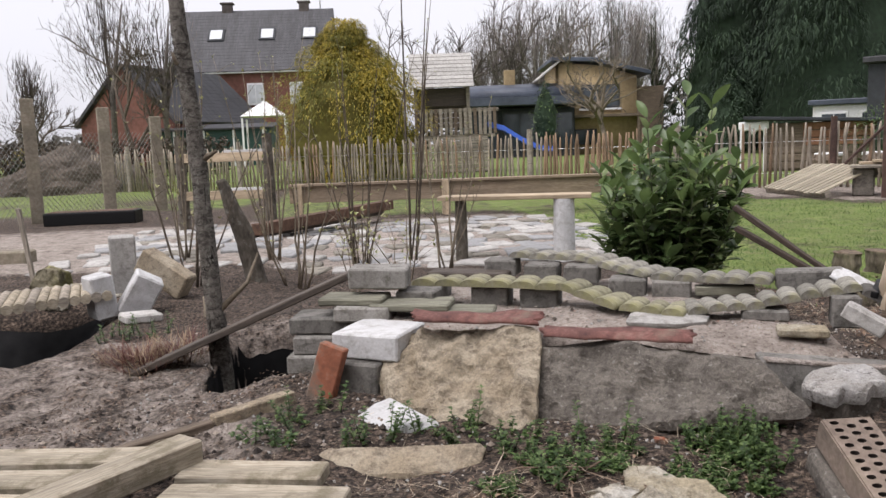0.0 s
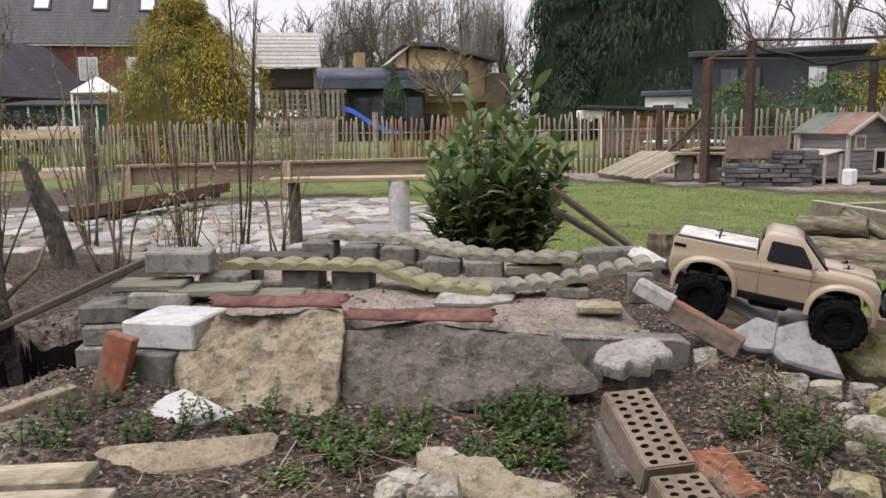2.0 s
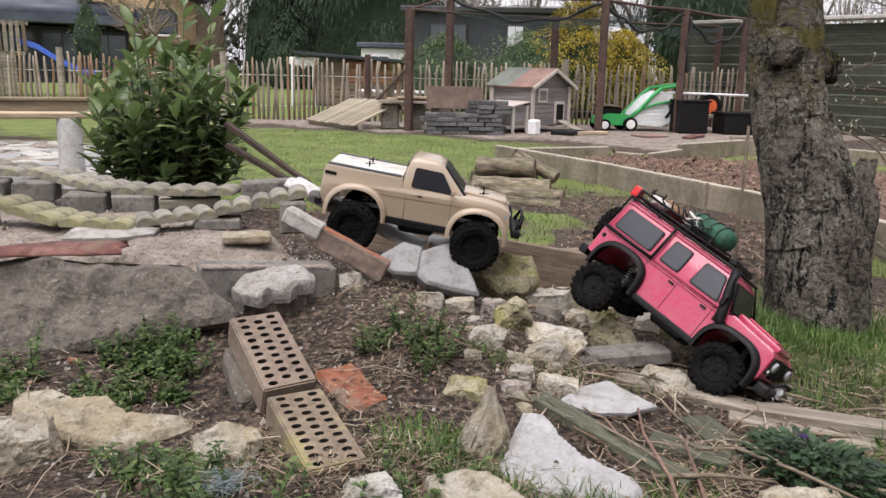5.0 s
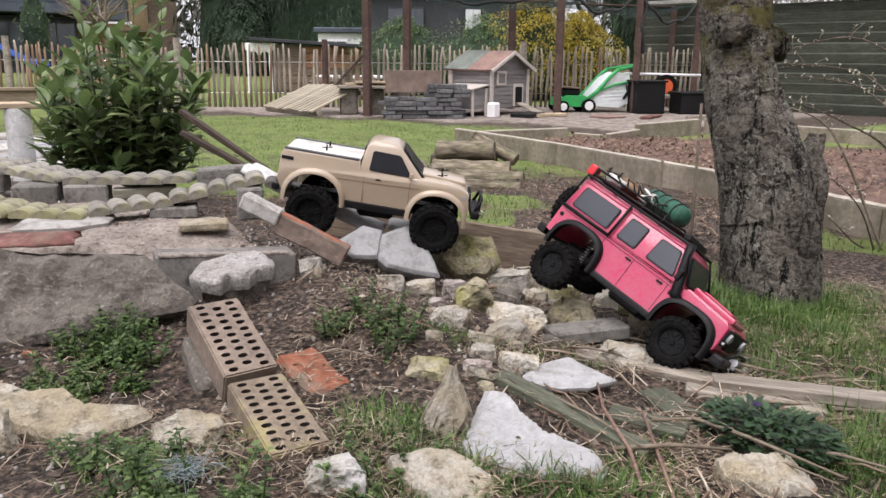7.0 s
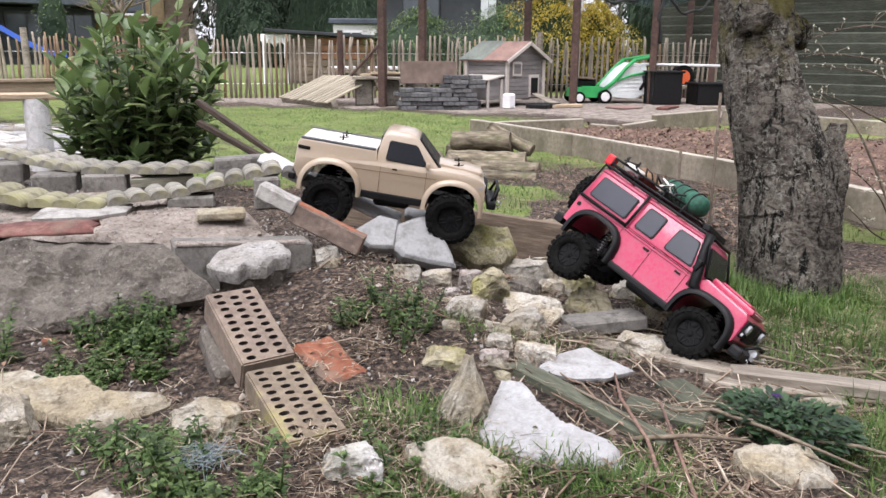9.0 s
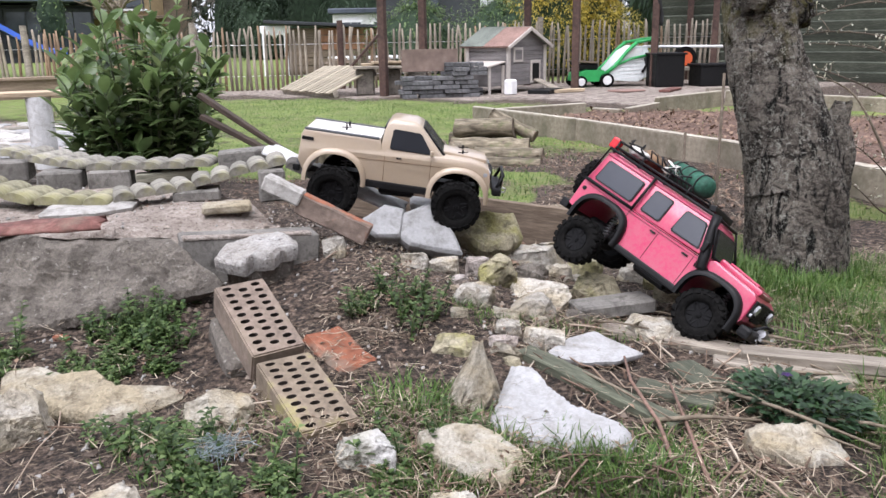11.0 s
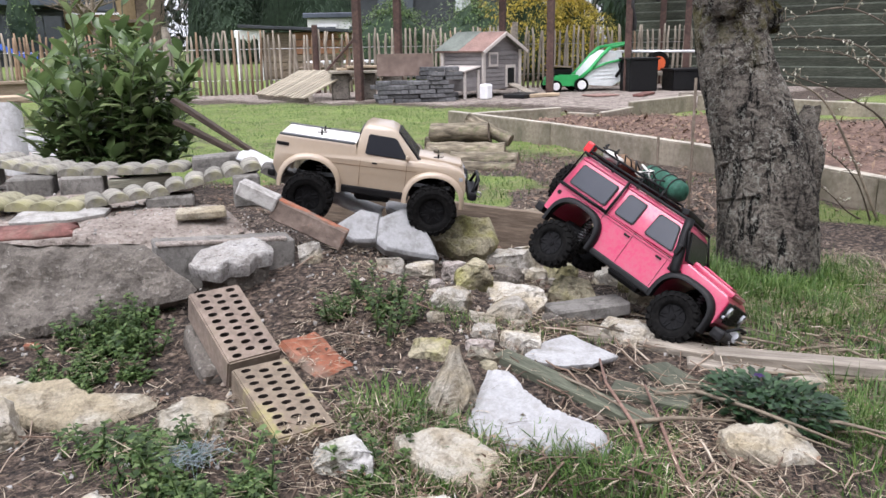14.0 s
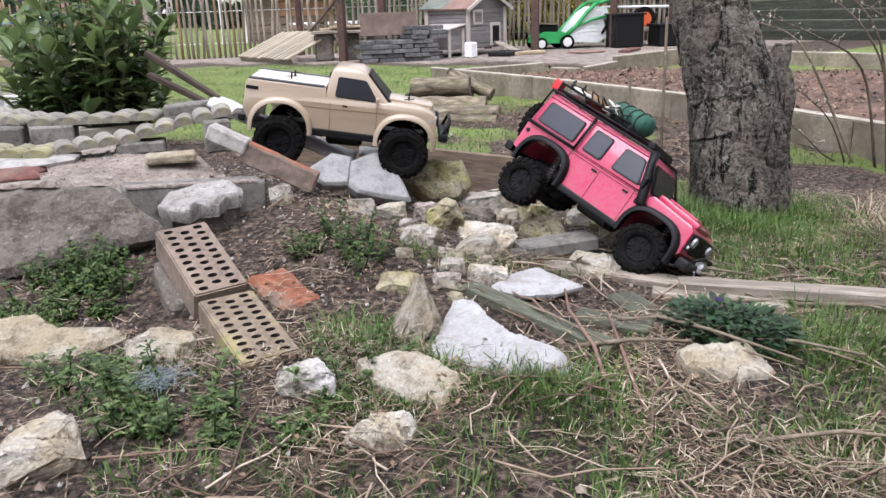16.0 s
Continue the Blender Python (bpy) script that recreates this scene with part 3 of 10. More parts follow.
slab("flat_stone", "flat sandy-brown stone half sunk in the weeds", "stone", (0.048, 1.64, 0.165), (0.977, -0.211, 0), (-0.095, -0.441, 0.892),
     [(-0.18, 0.031), (-0.117, 0.038), (0.195, 0.049), (0.183, -0.003), (0.125, -0.043), (-0.067, -0.047), (-0.138, -0.025)], 0.04, sandstone, 11, 0.003, 16)
chunk_grey = stony("pale_concrete", (0.33, 0.332, 0.33), (0.245, 0.24, 0.228), (0.38, 0.382, 0.38), 0.35, None, 0.9, 0.08, 0.15)
slab("concrete_chunk", "long pale broken concrete chunk with a narrow tail lying in grass", "concrete chunk", (1.201, 0.792, 0.127), (1, 0, 0), (0, -0.114, 0.993),
     [(-0.023, 0.115), (-0.098, 0.062), (-0.114, 0.032), (-0.101, -0.032), (-0.06, -0.08), (-0.017, -0.101), (0.022, -0.135), (0.056, -0.121), (0.068, -0.097), (0.044, -0.051), (0.036, 0.012), (0.046, 0.074), (0.081, 0.144), (0.061, 0.176)], 0.055, chunk_grey, 13, 0.009, 9, 0.02)
slab("flat_stone", "flat yellowish-white rough stone lying in the grass", "stone", (1.001, 0.79, 0.134), (1, 0, 0), (0, -0.25, 0.968),
     [(-0.059, 0.045), (-0.049, -0.011), (-0.025, -0.06), (-0.004, -0.086), (0.067, -0.057), (0.064, -0.003), (0.053, 0.04), (0.002, 0.064), (-0.049, 0.069)], 0.035, cream_stone, 17, 0.006, 30, 0.05)
slab("tile_shard", "thin white broken tile shard lying on planks", "tile shard", (1.453, 0.933, 0.127), (1, 0, 0), (0, -0.1, 0.995),
     [(-0.081, 0.019), (-0.058, -0.027), (0.004, -0.061), (0.075, -0.073), (0.07, -0.016), (0.069, 0.051), (-0.001, 0.06), (-0.078, 0.047)], 0.016, chunk_grey, 19, 0.003, 14, 0.03)
slab("concrete_piece", "small tilted piece of pale concrete flag", "concrete piece", (1.458, 1.643, 0.272), (0.945, -0.326, 0.0), (-0.241, -0.698, 0.674),
     [(-0.036, -0.044), (0.032, -0.051), (0.064, 0.033), (0.013, 0.054), (-0.073, 0.008)], 0.04, cement_grey, 23, 0.002, 20, 0.02)
slab("concrete_piece", "tilted triangular piece of grey concrete flag", "concrete piece", (1.554, 1.584, 0.244), (0.945, -0.326, 0.0), (-0.241, -0.698, 0.674),
     [(-0.08, -0.01), (-0.06, -0.039), (0.011, -0.067), (0.081, -0.088), (0.065, 0.06), (0.039, 0.087), (-0.056, 0.057)], 0.042, cement_grey, 29, 0.002, 20, 0.015)
slab("concrete_piece", "long thin slab of white concrete among the stones", "concrete piece", (1.698, 1.728, 0.265), (0.707, -0.707, 0.0), (-0.2, -0.2, 0.959),
     [(-0.077, 0.013), (0.027, -0.06), (0.097, -0.051), (0.036, 0.034), (-0.083, 0.064)], 0.03, white_slab, 31, 0.002, 20, 0.02)
slab("flat_stone", "tilted yellow mossy stone slab at the head of the rubble", "stone", (1.773, 1.589, 0.207), (0.82, -0.57, -0.049), (-0.303, -0.505, 0.808),
     [(-0.078, -0.025), (-0.019, -0.069), (0.058, -0.066), (0.105, -0.018), (0.085, 0.062), (-0.057, 0.081), (-0.094, 0.035)], 0.06, mossy_stone, 33, 0.014, 20, 0.05)
slab("flat_stone", "flat curved yellow stone lying in bare soil", "stone", (0.612, 1.346, 0.16), (0.952, -0.306, 0.019), (-0.1, -0.251, 0.963),
     [(-0.143, 0.028), (-0.037, -0.063), (0.032, -0.091), (0.105, -0.074), (0.146, -0.057), (0.146, -0.033), (0.049, -0.018), (0.009, 0.052), (-0.076, 0.062), (-0.084, 0.093), (-0.147, 0.101)], 0.05, yellow_stone, 37, 0.007, 14)
slab("flat_stone", "rough yellow-white jagged stone lying in dry grass", "stone", (1.457, 0.507, 0.1), (0.917, -0.391, -0.08), (0.0, -0.2, 0.98),
     [(-0.079, 0.0), (-0.02, -0.043), (0.038, -0.066), (0.072, -0.05), (0.064, 0.031), (0.02, 0.034), (-0.029, 0.052), (-0.067, 0.042)], 0.06, cream_stone, 61, 0.009, 26, 0.08)
slab("flag_piece", "flat sandy flag piece lying on the deck", "concrete piece", (0.84, 2.05, 0.348), (0.93, -0.37, 0), (0.0, -0.05, 1),
     [(-0.11, -0.08), (0.02, -0.085), (0.1, -0.05), (0.115, 0.03), (0.05, 0.125), (-0.03, 0.13), (-0.09, 0.06)], 0.02, concrete, 41, 0.002, 20)

# loose stones: place, width, depth, height, turn, kind, whether it lies flat
WHITE, CREAM = (chalk_stone, "chalky white"), (cream_stone, "cream-coloured")
PALE, YEL, MOSS, ROSE, GREY = (white_stone, "pale grey-white"), (yellow_stone, "yellowish"), (mossy_stone, "mossy yellow-green"), (rose_stone, "pinkish-grey"), (grey_stone, "dark grey")
STONES = [
    (1.425, 1.475, 0.069, 0.048, 0.045, -40, PALE, 0), (1.497, 1.462, 0.087, 0.061, 0.036, -41, PALE, 0), (1.6, 1.44, 0.076, 0.053, 0.066, -44, ROSE, 0),
    (1.585, 1.345, 0.095, 0.065, 0.088, -45, MOSS, 0), (1.419, 1.25, 0.1, 0.068, 0.046, -44, PALE, 0), (1.619, 1.232, 0.163, 0.13, 0.04, -58, PALE, 1),
    (1.5, 1.147, 0.103, 0.072, 0.05, -48, PALE, 0), (1.9, 1.5, 0.17, 0.115, 0.09, -49, PALE, 0), (1.96, 1.38, 0.12, 0.087, 0.07, -52, MOSS, 0),
    (1.773, 1.193, 0.138, 0.096, 0.07, -52, MOSS, 0), (1.93, 1.68, 0.075, 0.06, 0.13, -40, PALE, 0), (1.67, 0.945, 0.13, 0.091, 0.055, -57, PALE, 0),
    (1.98, 1.09, 0.12, 0.09, 0.08, -59, MOSS, 0), (1.411, 1.021, 0.092, 0.064, 0.042, -49, PALE, 0), (1.375, 1.091, 0.065, 0.042, 0.026, -46, PALE, 0),
    (1.421, 1.153, 0.063, 0.044, 0.03, -46, YEL, 0), (1.323, 1.052, 0.061, 0.043, 0.022, -46, ROSE, 0), (1.302, 1.017, 0.071, 0.03, 0.02, -47, YEL, 1),
    (1.232, 1.106, 0.091, 0.085, 0.02, -42, MOSS, 1), (1.324, 1.191, 0.037, 0.026, 0.023, -43, YEL, 0), (1.622, 1.023, 0.055, 0.039, 0.022, -54, ROSE, 0),
    (1.27, 1.6, 0.07, 0.05, 0.055, -34, PALE, 0), (0.872, 0.882, 0.092, 0.065, 0.052, -33, WHITE, 0), (0.75, 1.13, 0.113, 0.075, 0.06, -22, CREAM, 0),
    (0.483, 1.287, 0.1, 0.07, 0.11, -9, PALE, 0), (0.88, 0.707, 0.104, 0.06, 0.04, -36, PALE, 0), (0.492, 0.925, 0.12, 0.08, 0.06, -11, PALE, 0),
    (0.44, 1.35, 0.12, 0.09, 0.06, -10, PALE, 0), (2.03, 1.19, 0.075, 0.07, 0.03, -56, MOSS, 1), (1.72, 1.36, 0.1, 0.07, 0.05, -52, GREY, 0), (1.83, 1.36, 0.08, 0.06, 0.05, -30, PALE, 0),
    (2.06, 1.28, 0.1, 0.07, 0.05, -60, PALE, 0), (1.57, 1.08, 0.06, 0.045, 0.03, -50, GREY, 0), (2.2, 1.75, 0.1, 0.07, 0.05, -50, PALE, 0),
]
rs = random.Random(8)
for k in range(30):
    u = rs.random()
    x, y = lerp(1.3, 2.1, u) + rs.gauss(0, 0.09), lerp(1.02, 1.5, u) + rs.gauss(0, 0.1)
    if y > 0.95 and x > 1.2 and not (1.3 < x < 1.66 and y > 1.42):
        w = rs.choice((0.016, 0.02, 0.025, 0.03, 0.04))
        STONES.append((x, y, w, w * rs.uniform(0.6, 0.9), w * rs.uniform(0.35, 0.65), rs.uniform(-90, 0), rs.choice((PALE, PALE, YEL, MOSS, ROSE)), 0))
for i, (x, y, w, d, h, turn, (m, c), flat) in enumerate(STONES):
    r = random.Random(i + 50)
    big = "large " if w > 0.12 else "small " if w < 0.06 else "flat " if flat else ""
    where = "in the rubble slope" if x > 1.15 and y > 0.95 else "lying in weeds and dry grass"
    rock(big + c + " broken stone " + where, (x, y), (w * 0.97, d * 0.95, h * 1.22), i + 3, m, turn + r.uniform(-12, 12), (r.uniform(4, 14) if flat else r.uniform(-8, 8), r.uniform(-8, 8)),
         group="stones of the rubble slope" if x > 1.15 and y > 0.95 else "", sink=0.38)
rock("pointed yellowish-grey stone standing in the grass", (1.15, 0.94), (0.11, 0.075, 0.135), 15, yellow_stone, -38, (-14, 6), sink=0.3, taper=0.75)
slab("concrete_chunk", "broken block of pale concrete wedged below the deck", "concrete chunk", (1.062, 1.597, 0.285), (1, 0, 0), (-0.1, -0.16, 0.98),
     [(-0.1, 0.0), (-0.07, 0.034), (-0.03, 0.062), (0.03, 0.066), (0.09, 0.05), (0.104, 0.0), (0.08, -0.05), (0.045, -0.04), (0.01, -0.07), (-0.03, -0.05), (-0.06, -0.066), (-0.085, -0.03)], 0.042, rubble_white, 93, 0.006, 24, 0.045)
slab("concrete_chunk", "crumbled darker concrete under a broken pale block", "concrete chunk", (1.068, 1.602, 0.25), (1, 0, 0), (-0.1, -0.16, 0.98),
     [(-0.075, 0.0), (-0.05, 0.04), (0.02, 0.05), (0.08, 0.04), (0.085, -0.01), (0.06, -0.04), (0.01, -0.045), (-0.04, -0.05)], 0.06, grey_stone, 94, 0.008, 30, 0.06)

# grey blocks, boards and edging on the deck
EAST = (0.9, -0.43, 0)
stack_grey = stony("weathered_block", (0.24, 0.228, 0.205), (0.13, 0.12, 0.1), (0.31, 0.3, 0.275), 0.5, None, 1.0, 0.15, 0.25)
def deck_block(label, p, size, mat=grey_block, ahead=(0.93, -0.37, 0.0), seed=0, name="paving_block"):
    return block(name, label, "block", size, frame_m(p, ahead, (0, 0, 1)), mat, 0.005, 0.002, seed, "blocks on the deck")
deck_block("grey concrete block with rough faces on stacked slabs", (0.07, 2.43, 0.435), (0.18, 0.11, 0.062), stack_grey, (0.98, -0.2, -0.03), 1)
deck_block("small grey concrete block beside the edging", (0.19, 2.41, 0.368), (0.125, 0.1, 0.05), grey_block, (0.9, -0.43, 0), 2)
for k, (x, y) in enumerate(((0.43, 2.46), (0.57, 2.38), (0.25, 2.62))):
    deck_block("grey block carrying the half-round edging", (x, y, 0.352), (0.118, 0.1, 0.062), grey_block, EAST, 3 + k)
for k, (x, y, z) in enumerate(((0.66, 2.7, 0.375), (0.78, 2.62, 0.375), (0.88, 2.45, 0.352), (1.0, 2.38, 0.35), (0.55, 2.86, 0.375))):
    deck_block("grey block under the rear strip of edging", (x, y, z), (0.118, 0.1, 0.06), grey_block, EAST, 8 + k)
board("algae-green board lying beside the rear edging", (1.05, 2.32, 0.352), (1.21, 2.25, 0.358), 0.05, 0.028, green_slat, seed=3)
deck_block("flat grey block under the rising edging", (1.1, 2.0, 0.343), (0.12, 0.08, 0.03), grey_block, EAST, 15)
deck_block("short yellowish block on the sandy deck", (1.1, 1.82, 0.334), (0.12, 0.06, 0.022), yellow_stone, EAST, 16)
deck_block("grey block under the end of the edging", (1.27, 1.9, 0.36), (0.07, 0.07, 0.085), grey_block, EAST, 17)
deck_block("long grey block behind the end of the edging", (1.36, 2.2, 0.39), (0.19, 0.08, 0.06), grey_block, (0.9, -0.43, 0.05), 18)
deck_block("flat dark slab at the rear of the course", (0.42, 2.84, 0.345), (0.3, 0.1, 0.05), dark_wood, EAST, 19)
# slabs stacked under the left end
for k, (p, s, m, d, lb) in enumerate((
        ((-0.01, 2.4, 0.375), (0.2, 0.12, 0.024), green_slat, (0.95, -0.3, 0), "thin algae-green slab in a stack"),
        ((0.16, 2.33, 0.362), (0.24, 0.13, 0.022), green_slat, (0.95, -0.3, 0), "thin algae-green slab in a stack"),
        ((0.02, 2.36, 0.343), (0.17, 0.12, 0.045), stack_grey, (0.95, -0.3, 0), "grey concrete block in a stack"),
        ((0.3, 2.27, 0.346), (0.2, 0.1, 0.018), green_slat, (0.95, -0.3, 0), "thin algae-green slab in a stack"),
        ((-0.08, 2.42, 0.305), (0.24, 0.14, 0.05), grey_block, (0.97, -0.22, 0), "grey concrete slab in a stack"),
        ((-0.06, 2.4, 0.25), (0.26, 0.15, 0.055), grey_block, (0.97, -0.22, 0), "grey concrete slab in a stack"),
        ((-0.09, 2.39, 0.195), (0.24, 0.15, 0.055), stack_grey, (0.97, -0.22, 0), "grey concrete slab in a stack"),
        ((0.04, 2.33, 0.14), (0.2, 0.1, 0.055), grey_block, (0.97, -0.22, 0), "grey concrete slab at the foot of a stack"))):
    deck_block(lb, p, s, m, d, 20 + k, "concrete_slab")
deck_block("white-topped concrete block beside the sandstone slab", (0.05, 2.18, 0.298), (0.2, 0.19, 0.07), white_slab, (0.86, -0.5, 0.0), 31, "concrete_block")
deck_block("grey hollow block standing behind a red brick", (0.0, 2.12, 0.19), (0.13, 0.1, 0.14), grey_block, (0.86, -0.5, 0.0), 32, "concrete_block")
block("brick", "red brick leaning on edge against a block", "brick", (0.17, 0.035, 0.075), frame_m((-0.1, 2.08, 0.235), (0.3, -0.05, 0.95), (0.9, -0.4, 0)), orange_brick, 0.004, 0.0015, 33)
# the concrete ledge at the right front of the deck
sandy_top = stony("sandy_concrete", (0.3, 0.258, 0.222), (0.15, 0.122, 0.102), (0.39, 0.345, 0.305), 0.9, None, 2.2, 0.05, 0.5)
block("concrete_ledge", "grey concrete kerb edging the sandy deck", "kerb slab", (0.325, 0.09, 0.12), frame_m((1.097, 1.708, 0.228), (0.315, -0.091, -0.022), (0, 0, 1)), grey_block, 0.004, 0.002, 35)
block("mortar_strip", "thin sandy strip of mortar on the kerb", "mortar", (0.3, 0.026, 0.008), frame_m((1.085, 1.677, 0.289), (0.315, -0.091, -0.022), (0, 0, 1)), sandy_top, 0.002, 0.0025, 34)



def half_logs(a, b, n, length, mat, label, width=0.054, height=0.019, roll=0.0, seed=0):
    """A row of half-round pieces laid side by side from a to b."""
    a, b = Vector(a), Vector(b)
    for k in range(n):
        r = random.Random(seed * 31 + k)
        u = (k + 0.5) / n
        p = a.lerp(b, u) + Vector((0, 0, r.uniform(-0.002, 0.003)))
        bm = bmesh.new()
        w = (b - a).length / n * 1.02
        seg = 9
        rows = []
        for t in (-0.5, -0.47, 0.0, 0.47, 0.5):
            e = 0.94 if abs(t) == 0.5 else 1.0
            row = [bm.verts.new((math.cos(math.pi * q / (seg - 1)) * w * 0.5 * e, t * length, math.sin(math.pi * q / (seg - 1)) * height * e)) for q in range(seg)]
            row += [bm.verts.new((-w * 0.5 * e, t * length, -0.005)), bm.verts.new((w * 0.5 * e, t * length, -0.005))]
            rows.append(row)
        m = len(rows[0])
        for s, t in zip(rows, rows[1:]):
            for q in range(m):
                f = bm.faces.new((s[q], s[(q + 1) % m], t[(q + 1) % m], t[q]))
                f.smooth = q < seg - 1
        bm.faces.new(list(reversed(rows[0])))
        bm.faces.new(rows[-1])
        bmesh.ops.recalc_face_normals(bm, faces=bm.faces)
        fade(bm, bm.verts, 0.0012, 60, k)
        ob = part("edging_piece", bm, mat)
        side = (b - a).normalized()
        ob.matrix_basis = frame_m(p, side, (0, 0, 1)) @ pose(0, 0, 0, r.uniform(-2, 2), 0, r.uniform(-2, 2) + roll)
        tagged(ob, label, "garden edging", "half-round edging pieces")


CREAM = "weathered grey half-round edging piece with green algae"
half_logs((0.2, 2.56, 0.392), (0.63, 2.33, 0.392), 6, 0.11, algae_log, "half-round edging piece covered in yellow-green algae", seed=1)
half_logs((0.63, 2.33, 0.392), (0.76, 2.16, 0.355), 3, 0.11, algae_log, "half-round edging piece covered in yellow-green algae", seed=2)
half_logs((0.76, 2.16, 0.352), (0.9, 2.05, 0.346), 3, 0.11, algae_log, "half-round edging piece covered in yellow-green algae", seed=3)
half_logs((0.9, 2.07, 0.348), (1.1, 2.03, 0.368), 4, 0.11, half_log, CREAM, seed=4)
half_logs((1.1, 2.03, 0.368), (1.33, 1.93, 0.42), 5, 0.11, half_log, CREAM, seed=5)
half_logs((1.33, 1.92, 0.41), (1.41, 1.87, 0.36), 2, 0.11, shaded_log, "half-round edging piece at the end of the course, coloured as shaded", seed=6)
half_logs((0.6, 2.86, 0.415), (0.84, 2.68, 0.415), 4, 0.12, half_log, CREAM, seed=7)
half_logs((0.84, 2.68, 0.412), (0.97, 2.44, 0.388), 4, 0.12, half_log, CREAM, seed=8)
half_logs((0.97, 2.44, 0.386), (1.25, 2.22, 0.386), 5, 0.12, half_log, CREAM, seed=9)


def ridge_tile(label, a, b, width, mat, seed):
    """A hollow curved roof tile from a to b."""
    bm = bmesh.new()
    a, b = Vector(a), Vector(b)
    L, n, seg = (b - a).length, 10, 9
    out, inn = [], []
    for i in range(n + 1):
        t = i / n - 0.5
        taper = 1 + 0.12 * t
        ro = [Vector((t * L, math.cos(math.pi * q / (seg - 1)) * width * 0.5 * taper, math.sin(math.pi * q / (seg - 1)) * width * 0.19 * taper)) for q in range(seg)]
        out.append([bm.verts.new(v) for v in ro])
        inn.append([bm.verts.new((v.x, v.y * 0.8, v.z * 0.72 - 0.001)) for v in ro])
    for i in range(n):
        for q in range(seg - 1):
            bm.faces.new((out[i][q], out[i + 1][q], out[i + 1][q + 1], out[i][q + 1])).smooth = True
            bm.faces.new((inn[i][q + 1], inn[i + 1][q + 1], inn[i + 1][q], inn[i][q])).smooth = True
        for q in (0, seg - 1):
            bm.faces.new((out[i][q], inn[i][q], inn[i + 1][q], out[i + 1][q]))
    for i in (0, n):
        for q in range(seg - 1):
            bm.faces.new((out[i][q], out[i][q + 1], inn[i][q + 1], inn[i][q]))
    bmesh.ops.recalc_face_normals(bm, faces=bm.faces)
    for v in bm.verts:
        if abs(v.co.x) > L * 0.44:
            v.co.x *= 1 + 0.16 * noise.noise(Vector((v.co.y * 70, seed * 3.0, 0.5)))
        v.co.z *= 1 + 0.5 * noise.noise(Vector((v.co.x * 11, v.co.y * 30, seed * 2.0)))
        v.co.y += 0.016 * noise.noise(Vector((v.co.x * 14, seed * 5.0, 1.5)))
    fade(bm, bm.verts, 0.003, 30, seed)
    ob = part("roof_tile", bm, mat)
    ob.matrix_basis = frame_m((a + b) / 2, b - a, (0, 0, 1))
    return tagged(ob, label, "roof tile")


ridge_tile("hollow red clay ridge tile lying on the deck edge", (0.15, 2.1, 0.372), (0.46, 1.98, 0.368), 0.1, terracotta, 1)
ridge_tile("cracked red clay roof tile lying on the dark slab", (0.46, 1.93, 0.347), (0.79, 1.79, 0.343), 0.095, terracotta, 2)


# near-black colour that puts the shade inside holes onto their walls
hole_shade = plain("shade_in_holes", (0.03, 0.023, 0.018), 0.95)


def perforated_brick(label, m, mat):
    """A brick with three staggered rows of oval holes sunk right through it."""
    L, W, H = 0.209, 0.1, 0.062
    cells = []
    pitch = L / 10.4
    for j, y in enumerate((-0.0285, 0.0, 0.0285)):
        for i in range(10 if j != 1 else 9):
            cells.append((-L / 2 + pitch * (0.72 + i + (0.5 if j == 1 else 0.0)), y))
    bm = bmesh.new()
    n = 12

    def oval(cx, cy, z):
        return [bm.verts.new((cx + 0.0054 * math.cos(a), cy + 0.0088 * math.copysign(abs(math.sin(a)) ** 0.8, math.sin(a)), z)) for a in (2 * math.pi * k / n for k in range(n))]
    rims = []
    for z in (-H / 2, H / 2):
        edges = []
        border = [bm.verts.new((x, y, z)) for x, y in ((-L / 2, -W / 2), (L / 2, -W / 2), (L / 2, W / 2), (-L / 2, W / 2))]
        edges += [bm.edges.new((border[k], border[(k + 1) % 4])) for k in range(4)]
        holes = [oval(cx, cy, z) for cx, cy in cells]
        for h in holes:
            edges += [bm.edges.new((h[k], h[(k + 1) % n])) for k in range(n)]
        bmesh.ops.triangle_fill(bm, use_beauty=True, edges=edges)
        rims.append((border, holes))
    (b0, h0), (b1, h1) = rims
    for k in range(4):
        bm.faces.new((b0[k], b0[(k + 1) % 4], b1[(k + 1) % 4], b1[k]))
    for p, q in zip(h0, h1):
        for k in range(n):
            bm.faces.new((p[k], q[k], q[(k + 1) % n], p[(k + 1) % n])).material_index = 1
    bmesh.ops.recalc_face_normals(bm, faces=bm.faces)
    rim = [e for e in bm.edges if e.verts[0] in b0 + b1 and e.verts[1] in b0 + b1]
    bmesh.ops.bevel(bm, geom=rim, offset=0.003, segments=2, affect="EDGES")
    fade(bm, bm.verts, 0.0008, 50, 3)
    ob = part("perforated_brick", bm, [mat, hole_shade])
    ob.matrix_basis = m
    return tagged(ob, label, "brick", "perforated bricks")


def brick_pose(a, b, right):
    """From the middle of the upper end, of the lower end, and the way to the right."""
    a, b = Vector(a), Vector(b)
    f = (b - a).normalized()
    up = Vector(right).cross(a - b).normalized()
    return frame_m((a + b) / 2 - up * 0.031, f, up)


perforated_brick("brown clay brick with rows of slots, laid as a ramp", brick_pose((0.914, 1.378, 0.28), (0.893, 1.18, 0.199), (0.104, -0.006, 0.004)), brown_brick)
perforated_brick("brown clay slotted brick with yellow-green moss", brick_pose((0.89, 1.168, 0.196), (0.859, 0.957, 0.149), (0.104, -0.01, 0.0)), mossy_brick)
